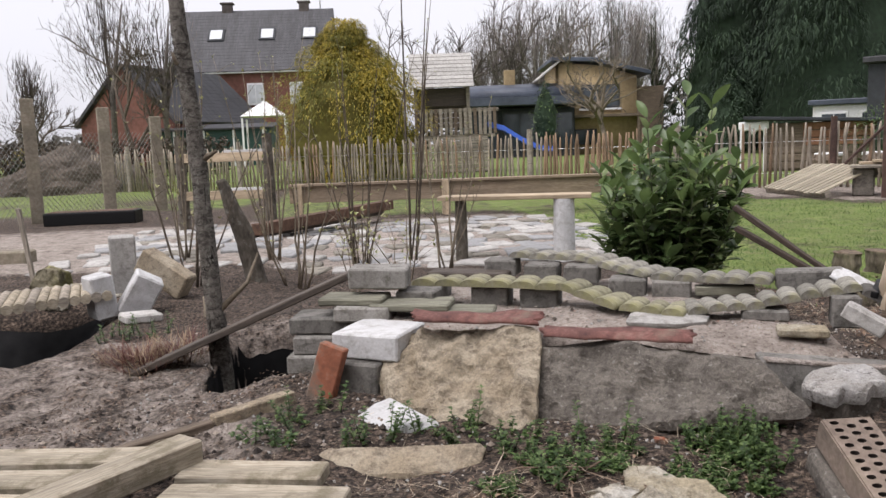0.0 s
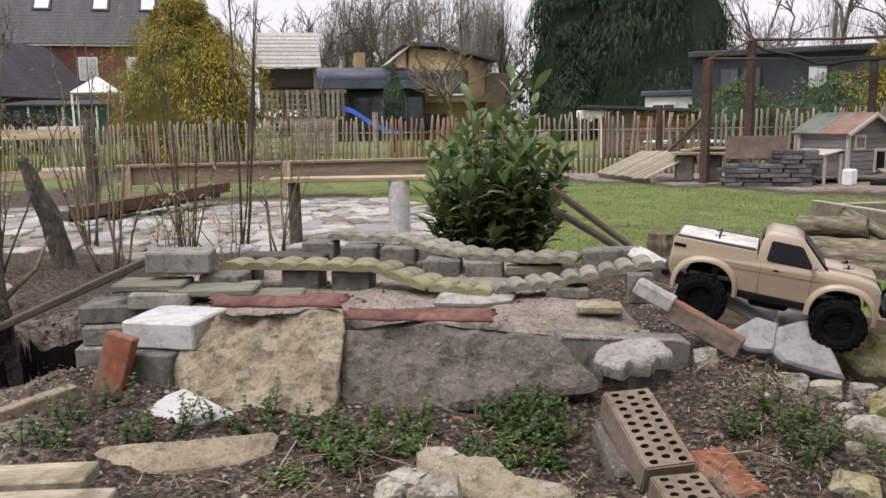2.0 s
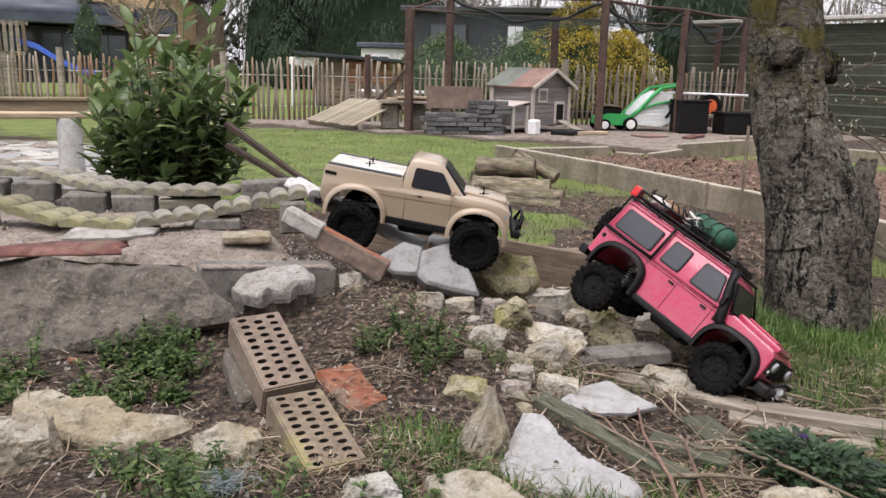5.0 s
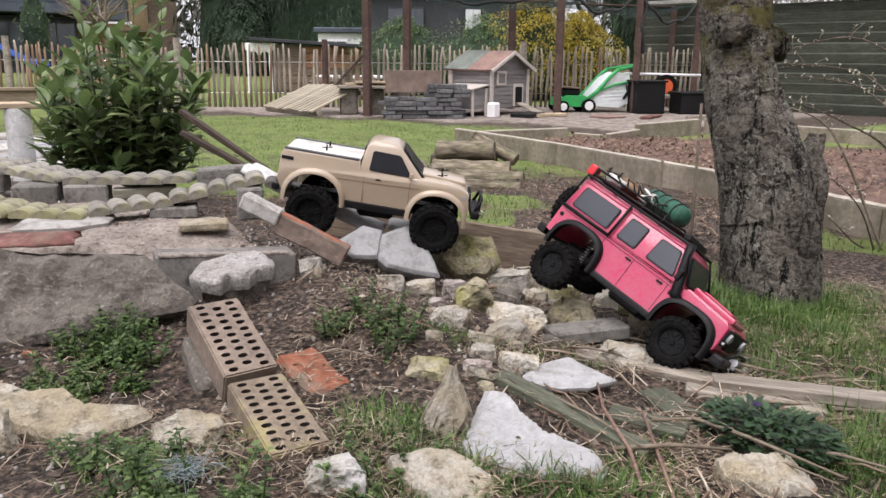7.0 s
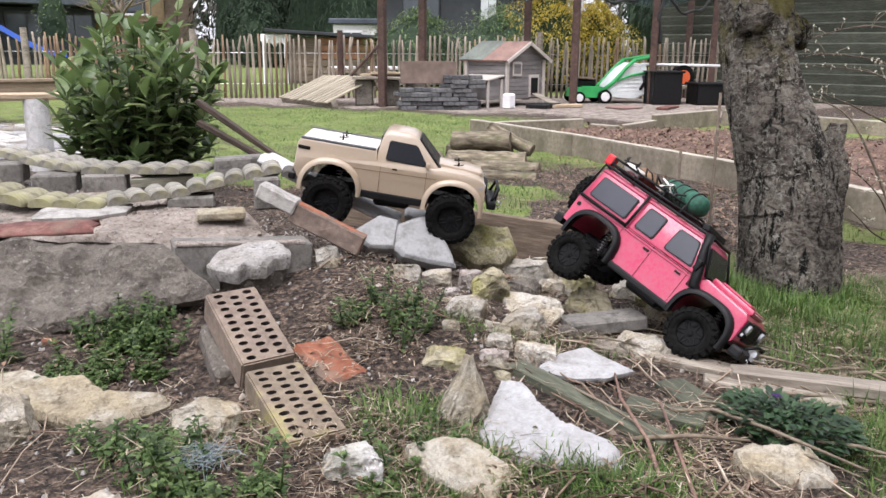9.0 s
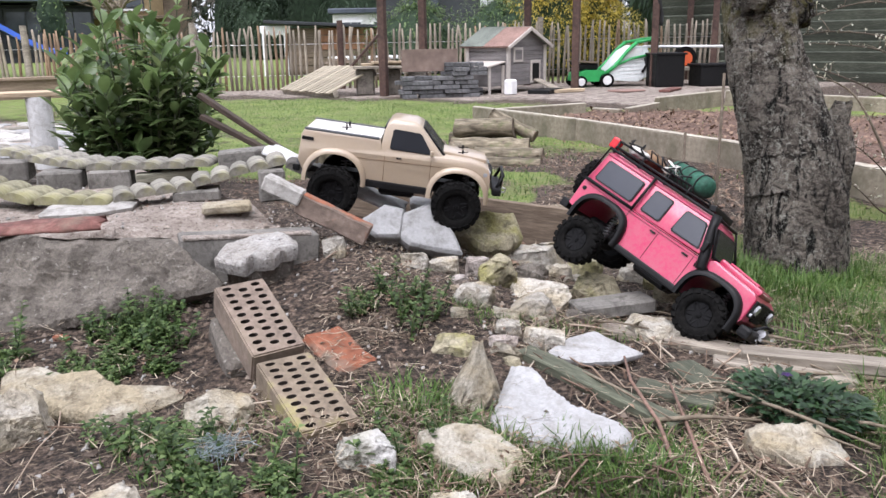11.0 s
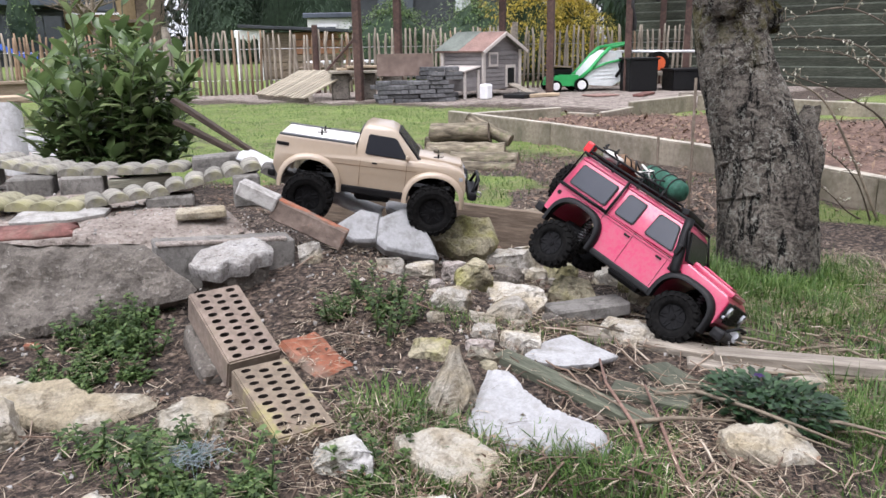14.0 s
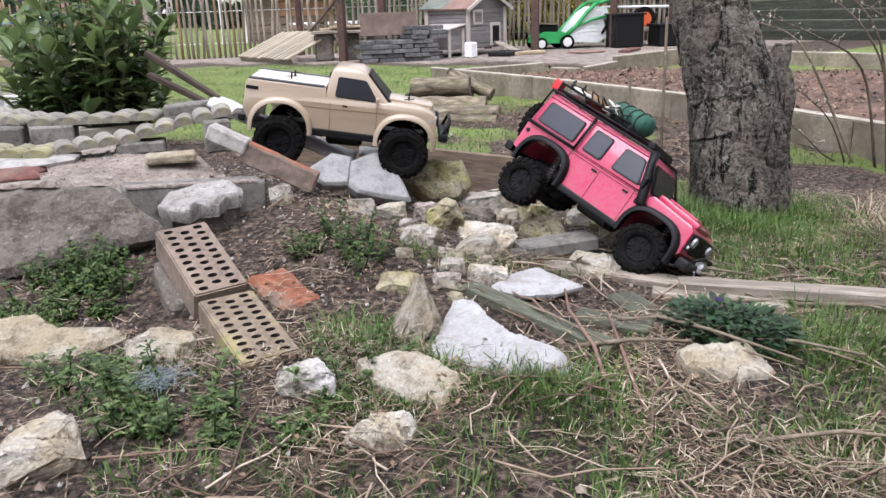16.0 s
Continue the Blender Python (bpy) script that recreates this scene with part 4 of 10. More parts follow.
block("brick", "grey-brown brick under the slotted ramp bricks", "brick", (0.17, 0.05, 0.05), frame_m((0.866, 1.335, 0.162), (-0.05, -0.22, -0.06), (0, 0, 1)), grey_stone, 0.008, 0.005, 41)
block("brick", "orange brick sunk in soil beside the ramp", "brick", (0.15, 0.085, 0.05), frame_m((1.034, 1.21, 0.138), (-0.03, -1, -0.2), (-0.08, -0.2, 1)), orange_brick, 0.008, 0.004, 42)
strip = thing("brick_strip", frame_m((1.322, 1.68, 0.292), (0.181, -0.178, -0.125), (0, 0, 1)), "grey-brown brick strip with worn orange top edge, leaning", "brick")
part("body", worn_box((0.2, 0.032, 0.055), 0.004, 0.0025, 43, 3), strip_brick, strip)
part("worn_edge", worn_box((0.194, 0.026, 0.006), 0.002, 0.0025, 44, 3), orange_brick, strip, "exposed orange clay top edge").matrix_basis = pose(0.002, 0, 0.0265)
block("paving_block", "narrow grey block leaning at the ramp's head", "block", (0.105, 0.045, 0.04), frame_m((1.232, 1.765, 0.368), (0.181, -0.178, -0.125), (0, 0, 1)), concrete, 0.004, 0.002, 44)
rock("small orange brick splinter lying on soil", (0.63, 1.6), (0.045, 0.02, 0.015), 77, orange_brick, -40, category="brick splinter")
rock("flat broken red brick among the stones", (2.02, 1.9), (0.13, 0.1, 0.04), 78, terracotta, -40, category="brick")
block("paving_block", "long grey stone block in the rubble", "block", (0.19, 0.075, 0.034), frame_m((1.7, 1.08, 0.12), (0.9, -0.42, 0.02), (0, 0, 1)), grey_block, 0.005, 0.002, 45)
ridge_tile("white curved gutter tile leaning beside the edging", (1.36, 2.06, 0.42), (1.62, 1.79, 0.25), 0.13, white_slab, 5)

# boards
board("dark metal-edged plank used as a ramp to the deck", (-0.76, 2.74, 0.1), (-0.02, 2.6, 0.42), 0.1, 0.022, dark_wood, category="ramp", name="ramp_plank", seed=1)
board("long brown plank tilted against the rubble", (1.83, 2.08, 0.18), (2.27, 1.58, 0.1), 0.025, 0.15, brown_wood, seed=2)
board("short dark plank behind the rubble", (1.72, 2.36, 0.2), (1.98, 2.1, 0.16), 0.025, 0.12, brown_wood, seed=6)
board("dark brown board leaning over beside the laurel", (1.6, 3.12, 0.53), (1.87, 2.9, 0.28), 0.05, 0.02, board_brown, seed=3)
board("dark brown board leaning below another board", (1.57, 3.05, 0.45), (1.82, 2.86, 0.27), 0.05, 0.02, board_brown, seed=4)
board("weathered grey plank lying on the soil beside the car", (1.6, 1.03, 0.105), (1.79, 0.72, 0.075), 0.055, 0.02, wood_grey, seed=5)
board("long weathered pale plank lying in the grass", (1.74, 0.775, 0.085), (2.15, 0.24, 0.06), 0.05, 0.025, wood_grey, seed=7)
board("weathered plank lying beside the long plank", (1.68, 0.8, 0.075), (1.83, 0.57, 0.06), 0.045, 0.018, wood_grey, seed=8)
board("green-stained plank half buried in dry grass", (1.335, 1.01, 0.128), (1.352, 0.66, 0.094), 0.042, 0.022, dark_green_board, seed=9)
board("dark green-stained board under dry stalks", (1.585, 0.82, 0.09), (1.53, 0.66, 0.084), 0.07, 0.016, dark_green_board, seed=10)
board("short green-stained board lying among dry stalks", (1.42, 0.8, 0.1), (1.48, 0.67, 0.092), 0.06, 0.016, dark_green_board, seed=11)
board("rotten wooden edging board in the soil", (-0.6, 1.84, 0.12), (-0.38, 1.95, 0.135), 0.03, 0.09, brown_wood, name="edging_board", category="edging", seed=12)
board("stone edging strip holding back the soil", (-0.38, 1.95, 0.155), (-0.19, 2.07, 0.17), 0.035, 0.07, sandstone, name="edging_stone", category="edging", seed=13)
# pallet-like planks in the foreground
for k, (a, b, w) in enumerate((((-0.95, 1.75, 0.2), (-0.43, 1.66, 0.2), 0.085), ((-0.95, 1.64, 0.2), (-0.5, 1.55, 0.2), 0.085), ((-0.38, 1.57, 0.2), (-0.1, 1.5, 0.2), 0.085), ((-0.4, 1.46, 0.2), (-0.06, 1.37, 0.2), 0.085), ((-0.95, 1.53, 0.2), (-0.5, 1.43, 0.2), 0.085))):
    board("weathered pale wooden plank of a low deck", a, b, w, 0.028, pale_wood, group="planks of the low deck", seed=20 + k)
board("weathered wooden beam across the low deck", (-0.37, 1.62, 0.235), (-0.75, 1.2, 0.235), 0.07, 0.05, pale_wood, name="beam", seed=26)

# ---- the two model crawler cars ----
def car_paint(name, col, coat, rough):
    m, n, l, b = mat_base(name, rough, 0.0, 0.5)
    dust = tex(n, l, 9, 5, 0.7)
    fine = tex(n, l, 120, 3, 0.6)
    c = ramp(n, l, dust, [(0.35, col), (0.8, tuple(0.8 * x + 0.06 for x in col))])
    c = mix(n, l, 0.12, c, ramp(n, l, fine, [(0.4, (0.25, 0.2, 0.16)), (0.6, col)]))
    l.new(c, b.inputs["Base Color"])
    l.new(ramp(n, l, dust, [(0.3, (rough,) * 3), (0.75, (rough + 0.25,) * 3)]), b.inputs["Roughness"])
    b.inputs["Coat Weight"].default_value = coat
    b.inputs["Coat Roughness"].default_value = 0.12
    return m


red_paint = car_paint("red_lexan_paint", (0.43, 0.011, 0.075), 0.7, 0.3)
tan_paint = car_paint("tan_lexan_paint", (0.36, 0.285, 0.2), 0.6, 0.32)
black_plastic = plain("black_plastic", (0.007, 0.007, 0.0075), 0.5, 0, 0.3, 60, 0.2)
rim_black = plain("rim_black", (0.005, 0.005, 0.0055), 0.6, 0, 0.3, 60, 0.15)
rubber = grainy("tyre_rubber", (0.004, 0.004, 0.004), (0.008, 0.0078, 0.0075), (0.02, 0.0185, 0.0165), 90, 12, 0.95, 0.3, 0.001)
rubber.node_tree.nodes["Principled BSDF"].inputs["Specular IOR Level"].default_value = 0.12
dark_glass = plain("tinted_window", (0.014, 0.016, 0.02), 0.25, 0, 0.1, 10, 0.4, 0.0)
grey_glass = plain("grey_side_window", (0.028, 0.032, 0.042), 0.25, 0, 0.1, 10, 0.5, 0.0)
bed_grey = plain("dark_grey_trim", (0.05, 0.055, 0.06), 0.5)
dark_steel = plain("dark_steel", (0.12, 0.12, 0.125), 0.45, 0.8, 0.2, 60)
chrome = plain("bright_metal", (0.55, 0.55, 0.56), 0.3, 0.9, 0.1, 60)
lens = plain("headlight_lens", (0.35, 0.36, 0.38), 0.1, 0.1, 0.1, 40, 0.7, 0.5)
green_cloth = grainy("green_canvas", (0.012, 0.055, 0.035), (0.02, 0.095, 0.06), (0.04, 0.14, 0.095), 120, 14, 0.75, 0.3, 0.001)
white_cloth = grainy("white_cloth", (0.5, 0.48, 0.44), (0.62, 0.6, 0.56), (0.7, 0.68, 0.64), 80, 12, 0.9, 0.3, 0.001)
brown_cloth = grainy("brown_cloth", (0.1, 0.06, 0.035), (0.17, 0.105, 0.06), (0.24, 0.16, 0.1), 80, 12, 0.9, 0.3, 0.001)
red_plastic = plain("red_plastic", (0.5, 0.015, 0.02), 0.35)
black_cord = plain("black_cord", (0.02, 0.02, 0.02), 0.8)


def wheel_at(car, p, r=0.061, w=0.048, side=1, turn=0.0):
    """A soft tyre with rows of lugs, and a deep spoked rim in it. The tyre turns about its y axis."""
    bm = bmesh.new()
    seg = 44
    prof = [(-0.36, 0.5), (-0.46, 0.6), (-0.5, 0.74), (-0.47, 0.86), (-0.36, 0.925), (0.0, 0.945), (0.36, 0.925), (0.47, 0.86), (0.5, 0.74), (0.46, 0.6), (0.36, 0.5)]
    rings = [[bm.verts.new((math.cos(a) * r * k, w * t, math.sin(a) * r * k)) for a in (2 * math.pi * i / seg for i in range(seg))] for t, k in prof]
    for s, t in zip(rings, rings[1:]):
        for i in range(seg):
            bm.faces.new((s[i], s[(i + 1) % seg], t[(i + 1) % seg], t[i])).smooth = True
    for i in range(seg):
        bm.faces.new((rings[-1][i], rings[-1][(i + 1) % seg], rings[0][(i + 1) % seg], rings[0][i]))
    n = 20
    for i in range(n):
        for row, (y, wd, ph, ry) in enumerate(((-0.3, 0.3, 0.0, 20), (0.3, 0.3, 0.5, -20), (-0.07, 0.2, 0.45, -8), (0.09, 0.2, 0.0, 8))):
            a = 2 * math.pi * (i + ph) / n
            box(bm, (r * 0.13, w * wd, r * 0.19), Matrix.Rotation(-a, 4, "Y") @ pose(r * 0.945, y * w, 0, ry))
        for sy in (-1, 1):
            a = 2 * math.pi * (i + (0.0 if sy < 0 else 0.5)) / n
            m = Matrix.Rotation(-a, 4, "Y")
            box(bm, (r * 0.17, w * 0.1, r * (0.2 if i % 2 else 0.14)), m @ pose(r * 0.87, sy * 0.46 * w, 0, 0, 0, -sy * 28))
            box(bm, (r * 0.12, w * 0.03, r * 0.045), m @ pose(r * 0.68, sy * 0.497 * w, 0))
    bmesh.ops.recalc_face_normals(bm, faces=bm.faces)
    tyre = part("wheel", bm, rubber, car, "knobbly black off-road tyre")
    tyre.matrix_basis = pose(*p, 0, 0, turn)
    bm = bmesh.new()
    cyl(bm, r * 0.51, r * 0.51, (0, -w * 0.3, 0), (0, w * 0.12 * side, 0), 28, True)
    cyl(bm, r * 0.53, r * 0.5, (0, side * w * 0.1, 0), (0, side * w * 0.4, 0), 28, False)
    for i in range(6):
        a = 2 * math.pi * (i + 0.3) / 6
        m = Matrix.Rotation(-a, 4, "Y")
        for q in (-1, 1):
            box(bm, (r * 0.38, w * 0.12, r * 0.07), m @ pose(r * 0.3, side * w * 0.27, q * r * 0.075, 0, q * 9, side * 10), r * 0.012)
        cyl(bm, r * 0.026, r * 0.026, m @ Vector((r * 0.47, side * w * 0.3, 0)), m @ Vector((r * 0.47, side * w * 0.39, 0)), 6)
    cyl(bm, r * 0.15, r * 0.11, (0, side * w * 0.16, 0), (0, side * w * 0.37, 0), 12)
    cyl(bm, r * 0.06, r * 0.055, (0, side * w * 0.36, 0), (0, side * w * 0.41, 0), 6)
    part("rim", bm, rim_black, tyre, "black spoked rim")
    return tyre


def profile_solid(outline, half, top_half=None, split=None, bevel=0.006, rows=1):
    """An outline in x, z drawn out across y; above split it narrows to top_half."""
    bm = bmesh.new()
    sides = []
    for s in (-1, 1):
        vs = []
        for x, z in outline:
            h = half
            if top_half is not None and z > split:
                h = lerp(half, top_half, (z - split) / (max(q[1] for q in outline) - split))
            vs.append(bm.verts.new((x, s * h, z)))
        sides.append(vs)
    n = len(outline)
    bm.faces.new(sides[0])
    bm.faces.new(list(reversed(sides[1])))
    for k in range(n):
        bm.faces.new((sides[0][(k + 1) % n], sides[0][k], sides[1][k], sides[1][(k + 1) % n]))
    bmesh.ops.recalc_face_normals(bm, faces=bm.faces)
    if bevel:
        es = [e for e in bm.edges if len(e.link_faces) == 2 and e.calc_face_angle(0) > 0.25 and abs(abs(e.verts[0].co.y) - abs(e.verts[1].co.y)) < half * 0.3 and (e.verts[0].co.z + e.verts[1].co.z) * 0.5 > 0.1 and (e.calc_length() > 0.03 or e.verts[0].co.z > 0.19) and abs(e.verts[0].co.y - e.verts[1].co.y) < half]
        bmesh.ops.bevel(bm, geom=es, offset=bevel, segments=2, affect="EDGES", profile=0.5, clamp_overlap=True)
    for f in bm.faces:
        f.smooth = True
    bmesh.ops.triangulate(bm, faces=[f for f in bm.faces if len(f.verts) > 4])
    return bm


def arch(cx, cz, r, a0, a1, n=9, square=1.0):
    """Points of a wheel arch; a square below 1 gives it flat sides and a flat top."""
    out = []
    for k in range(n):
        a = radians(lerp(a0, a1, k / (n - 1)))
        c, s = math.cos(a), math.sin(a)
        out.append((cx + r * math.copysign(abs(c) ** square, c), cz + r * math.copysign(abs(s) ** square, s)))
    return out


def auto_smooth(ob, deg=32):
    me = ob.data
    me.shade_smooth()
    me.set_sharp_from_angle(angle=radians(deg))
    return ob


def flare(car, cx, cz, r, y, width, side, mat, label, square=1.0, rim=0.014, slope=0.8, n=21):
    """A wheel arch lip swept round the arch: it stands out by width and slopes back to the body."""
    bm = bmesh.new()
    inner = arch(cx, cz, r, 184, -4, n, square)
    outer = arch(cx, cz, r + rim, 184, -4, n, square)
    rows = []
    for (x0, z0), (x1, z1) in zip(inner, outer):
        xm, zm = lerp(x0, x1, 0.35), lerp(z0, z1, 0.35)
        rows.append([bm.verts.new(v) for v in ((x0, y, z0), (x0, y + side * width, z0 - 0.001), (xm, y + side * width * 1.0, zm), (lerp(x0, x1, 0.8), y + side * width * (0.35 + 0.65 * slope), lerp(z0, z1, 0.8)), (x1, y + side * width * slope * 0.6, z1), (x1, y, z1))])
    for a, b in zip(rows, rows[1:]):
        for k in range(6):
            bm.faces.new((a[k], a[(k + 1) % 6], b[(k + 1) % 6], b[k]))
    bm.faces.new(rows[0])
    bm.faces.new(rows[-1])
    bmesh.ops.recalc_face_normals(bm, faces=bm.faces)
    return auto_smooth(part("wheel_arch", bm, mat, car, label), 50)


def pane(car, name, quad, thick, mat, label="", frame_mat=None, grow=0.004):
    """A flat panel on four corner points, proud of the body, with a rubber frame round it."""
    q = [Vector(p) for p in quad]
    nrm = (q[1] - q[0]).cross(q[3] - q[0]).normalized()
    c = sum(q, Vector()) / 4

    def plate(grow, lift):
        bm = bmesh.new()
        pts = [p + (p - c).normalized() * grow for p in q]
        lo = [bm.verts.new(p - nrm * thick) for p in pts]
        hi = [bm.verts.new(p + nrm * lift) for p in pts]
        bm.faces.new(hi)
        bm.faces.new(list(reversed(lo)))
        for i in range(4):
            bm.faces.new((lo[i], lo[(i + 1) % 4], hi[(i + 1) % 4], hi[i]))
        es = [e for e in bm.edges if (e.verts[0] in lo) != (e.verts[1] in lo)]
        bmesh.ops.bevel(bm, geom=es, offset=0.003, segments=2, affect="EDGES")
        return bm
    ob = part(name, plate(0, 0.0022), mat, car, label)
    if frame_mat:
        part("window_frame", plate(grow, 0.001), frame_mat, ob)
    return ob


def bars(paths, r, seg=6):
    bm = bmesh.new()
    for p in paths:
        tube(bm, p, r, seg)
    return bm


HB = 0.167
red_car = thing("model_car", frame_m((1.787, 1.069, 0.123), (0.049, -0.914, -0.402), (0.467, -0.341, 0.816)) @ Matrix.Scale(0.97, 4),
                "red radio-controlled off-road estate with loaded roof rack, tilted nose-down on rubble", "model car")
# body with wheel arches
o = [(-0.268, 0.095), (-0.268, 0.17), (0.112, 0.168), (0.128, 0.18), (0.236, 0.17), (0.25, 0.158), (0.25, 0.105), (HB + 0.074, 0.092)]
o += arch(HB, 0.078, 0.069, 5, 175, 11, 0.72) + [(HB - 0.074, 0.074), (-HB + 0.074, 0.074)] + arch(-HB, 0.078, 0.069, 5, 175, 11, 0.72)
auto_smooth(part("body", profile_solid(o, 0.094, None, None, 0.006), red_paint, red_car), 30)
o = [(-0.267, 0.166), (-0.259, 0.254), (-0.247, 0.262), (0.062, 0.258), (0.075, 0.25), (0.116, 0.17)]
auto_smooth(part("cabin", profile_solid(o, 0.092, 0.08, 0.18, 0.006), red_paint, red_car), 30)
bm = box(bmesh.new(), (0.118, 0.115, 0.014), pose(0.182, 0, 0.181, 0, 5.5), 0.005, 2)
box(bm, (0.085, 0.05, 0.006), pose(0.178, 0, 0.19, 0, 5.5), 0.0025, 1)
auto_smooth(part("bonnet", bm, red_paint, red_car), 35)
for s in (-1, 1):
    def sp(x, z, extra=0.0012):
        h = lerp(0.092, 0.08, (z - 0.18) / 0.09) if z > 0.18 else 0.092
        return (x, s * (h + extra), z)
    for x0, x1 in ((-0.242, -0.131), (-0.094, -0.042), (-0.002, 0.055)):
        quad = [sp(x0, 0.181), sp(x1 + (0.02 if x1 > 0.05 else 0), 0.181), sp(x1, 0.236), sp(x0 + 0.003, 0.236)]
        pane(red_car, "side_window", quad if s < 0 else quad[::-1], 0.003, grey_glass, "dark tinted side window", black_plastic)
    # door gaps and belt line
    bm = bmesh.new()
    for x in (-0.115, -0.022, 0.08):
        box(bm, (0.0012, 0.0012, 0.085), pose(x, s * 0.0942, 0.126))
    box(bm, (0.37, 0.0024, 0.0016), pose(-0.09, s * 0.094, 0.166))
    part("door_seam", bm, black_plastic, red_car)
    for x in (-0.035, 0.06):
        part("door_handle", box(bmesh.new(), (0.016, 0.005, 0.005), pose(x, s * 0.096, 0.152), 0.001), black_plastic, red_car)
    part("sill", box(bmesh.new(), (0.19, 0.016, 0.016), pose(0, s * 0.093, 0.074), 0.004, 2), black_plastic, red_car, "black rock slider")
    for cx in (-HB, HB):
        flare(red_car, cx, 0.078, 0.066, s * 0.091, 0.022, s, black_plastic, "black plastic wheel arch flare", 0.72, 0.013)
        wheel_at(red_car, (cx + (0.006 if cx > 0 else -0.012), s * 0.0975, 0.061 + (0.045 if (s, cx > 0) == (1, True) else -0.03 if (s, cx > 0) == (-1, False) else 0)), 0.0585, 0.048, side=s, turn=6 if cx > 0 else 0)
    for k in range(7):
        a = radians(20 + k * 140 / 6)
        part("rivet", cyl(bmesh.new(), 0.0016, 0.0012, (HB + 0.073 * math.cos(a), s * 0.105, 0.078 + 0.073 * abs(math.sin(a)) ** 0.72), (HB + 0.073 * math.cos(a), s * 0.1125, 0.078 + 0.073 * abs(math.sin(a)) ** 0.72), 6), rim_black, red_car)
    part("side_vent", box(bmesh.new(), (0.026, 0.003, 0.018), pose(0.104, s * 0.0945, 0.15), 0.002), black_plastic, red_car, "small black side vent")
    part("roof_gutter", box(bmesh.new(), (0.325, 0.006, 0.005), pose(-0.095, s * 0.082, 0.249), 0.0015), red_paint, red_car)
    part("fuel_cap" if s < 0 else "rear_handle", cyl(bmesh.new(), 0.006, 0.005, (-0.252, s * 0.093, 0.146), (-0.252, s * 0.097, 0.146), 12), black_plastic, red_car)
    part("mirror_arm", tube(bmesh.new(), [(0.098, s * 0.09, 0.178), (0.096, s * 0.108, 0.184)], 0.003, 6), black_plastic, red_car)
    part("mirror", box(bmesh.new(), (0.012, 0.02, 0.026), pose(0.094, s * 0.112, 0.192), 0.004, 2), black_plastic, red_car)
    hl = part("headlight_surround", box(bmesh.new(), (0.008, 0.044, 0.042), pose(0.251, s * 0.066, 0.138), 0.004, 2), black_plastic, red_car, "black headlight surround")
    bm = cyl(bmesh.new(), 0.0135, 0.0115, (0.253, s * 0.066, 0.14), (0.261, s * 0.066, 0.14), 20)
    part("headlight", bm, lens, hl)
    bm = cyl(bmesh.new(), 0.0045, 0.004, (0.254, s * 0.083, 0.125), (0.259, s * 0.083, 0.125), 10)
    part("indicator", bm, lens, hl)
part("snorkel", tube(bmesh.new(), [(0.128, -0.099, 0.142), (0.11, -0.103, 0.15), (0.1, -0.102, 0.178), (0.074, -0.092, 0.235), (0.066, -0.089, 0.265)], [0.009, 0.013, 0.012, 0.01, 0.012], 8), black_plastic, red_car, "black snorkel on the windscreen pillar")
quad = [(0.112, -0.076, 0.183), (0.112, 0.076, 0.183), (0.084, 0.07, 0.24), (0.084, -0.07, 0.24)]
pane(red_car, "windscreen", quad, 0.003, dark_glass, "dark tinted windscreen", black_plastic, 0.007)
quad = [(-0.2685, 0.06, 0.19), (-0.2685, -0.06, 0.19), (-0.262, -0.058, 0.24), (-0.262, 0.058, 0.24)]
pane(red_car, "rear_window", quad, 0.003, dark_glass, "", black_plastic)
bm = box(bmesh.new(), (0.006, 0.09, 0.05), pose(0.25, 0, 0.136), 0.003)
for k in range(6):
    box(bm, (0.004, 0.085, 0.0035), pose(0.2545, 0, 0.118 + k * 0.0075))
part("grille", bm, black_plastic, red_car, "black slatted grille")
bm = bmesh.new()
for k in range(8):
    box(bm, (0.004, 0.006, 0.0012), pose(0.24, -0.042 + k * 0.012, 0.178, 0, 8))
part("bonnet_lettering", bm, white_cloth, red_car, "row of small white bars")
bm = box(bmesh.new(), (0.03, 0.2, 0.026), pose(0.27, 0, 0.088), 0.007, 2)
tube(bm, [(0.27, -0.05, 0.1), (0.288, -0.035, 0.122), (0.288, 0.035, 0.122), (0.27, 0.05, 0.1)], 0.004, 6)
part("front_bumper", bm, black_plastic, red_car, "black winch bumper")
bm = cyl(bmesh.new(), 0.01, 0.01, (0.285, -0.025, 0.104), (0.285, 0.025, 0.104), 12)
box(bm, (0.012, 0.05, 0.01), pose(0.29, 0, 0.092), 0.002)
winch = part("winch", bm, chrome, red_car, "silver winch with chain")
bm = bmesh.new()
r = random.Random(4)
for k in range(16):
    u = k / 15
    p = Vector((0.292 + 0.006 * math.sin(u * 9), lerp(-0.05, 0.055, u), 0.085 - 0.03 * math.sin(u * math.pi)))
    m = Matrix.Translation(p) @ pose(0, 0, 0, r.uniform(0, 180), r.uniform(0, 90), r.uniform(0, 180))
    ring = [m @ Vector((math.cos(a) * 0.0045, math.sin(a) * 0.003, 0)) for a in (q * 2 * math.pi / 8 for q in range(9))]
    tube(bm, ring, 0.0009, 4, False)
part("chain", bm, chrome, winch, "thin silver chain")
bm = bmesh.new()
pts = []
for k in range(90):
    v = Vector((r.gauss(0, 1), r.gauss(0, 1), r.gauss(0, 1))).normalized() * r.uniform(0.008, 0.014)
    pts.append(Vector((0.295, 0.065, 0.092)) + v)
tube(bm, pts, 0.0008, 4, False)
part("cable_bundle", bm, chrome, winch, "bundle of silver cable")
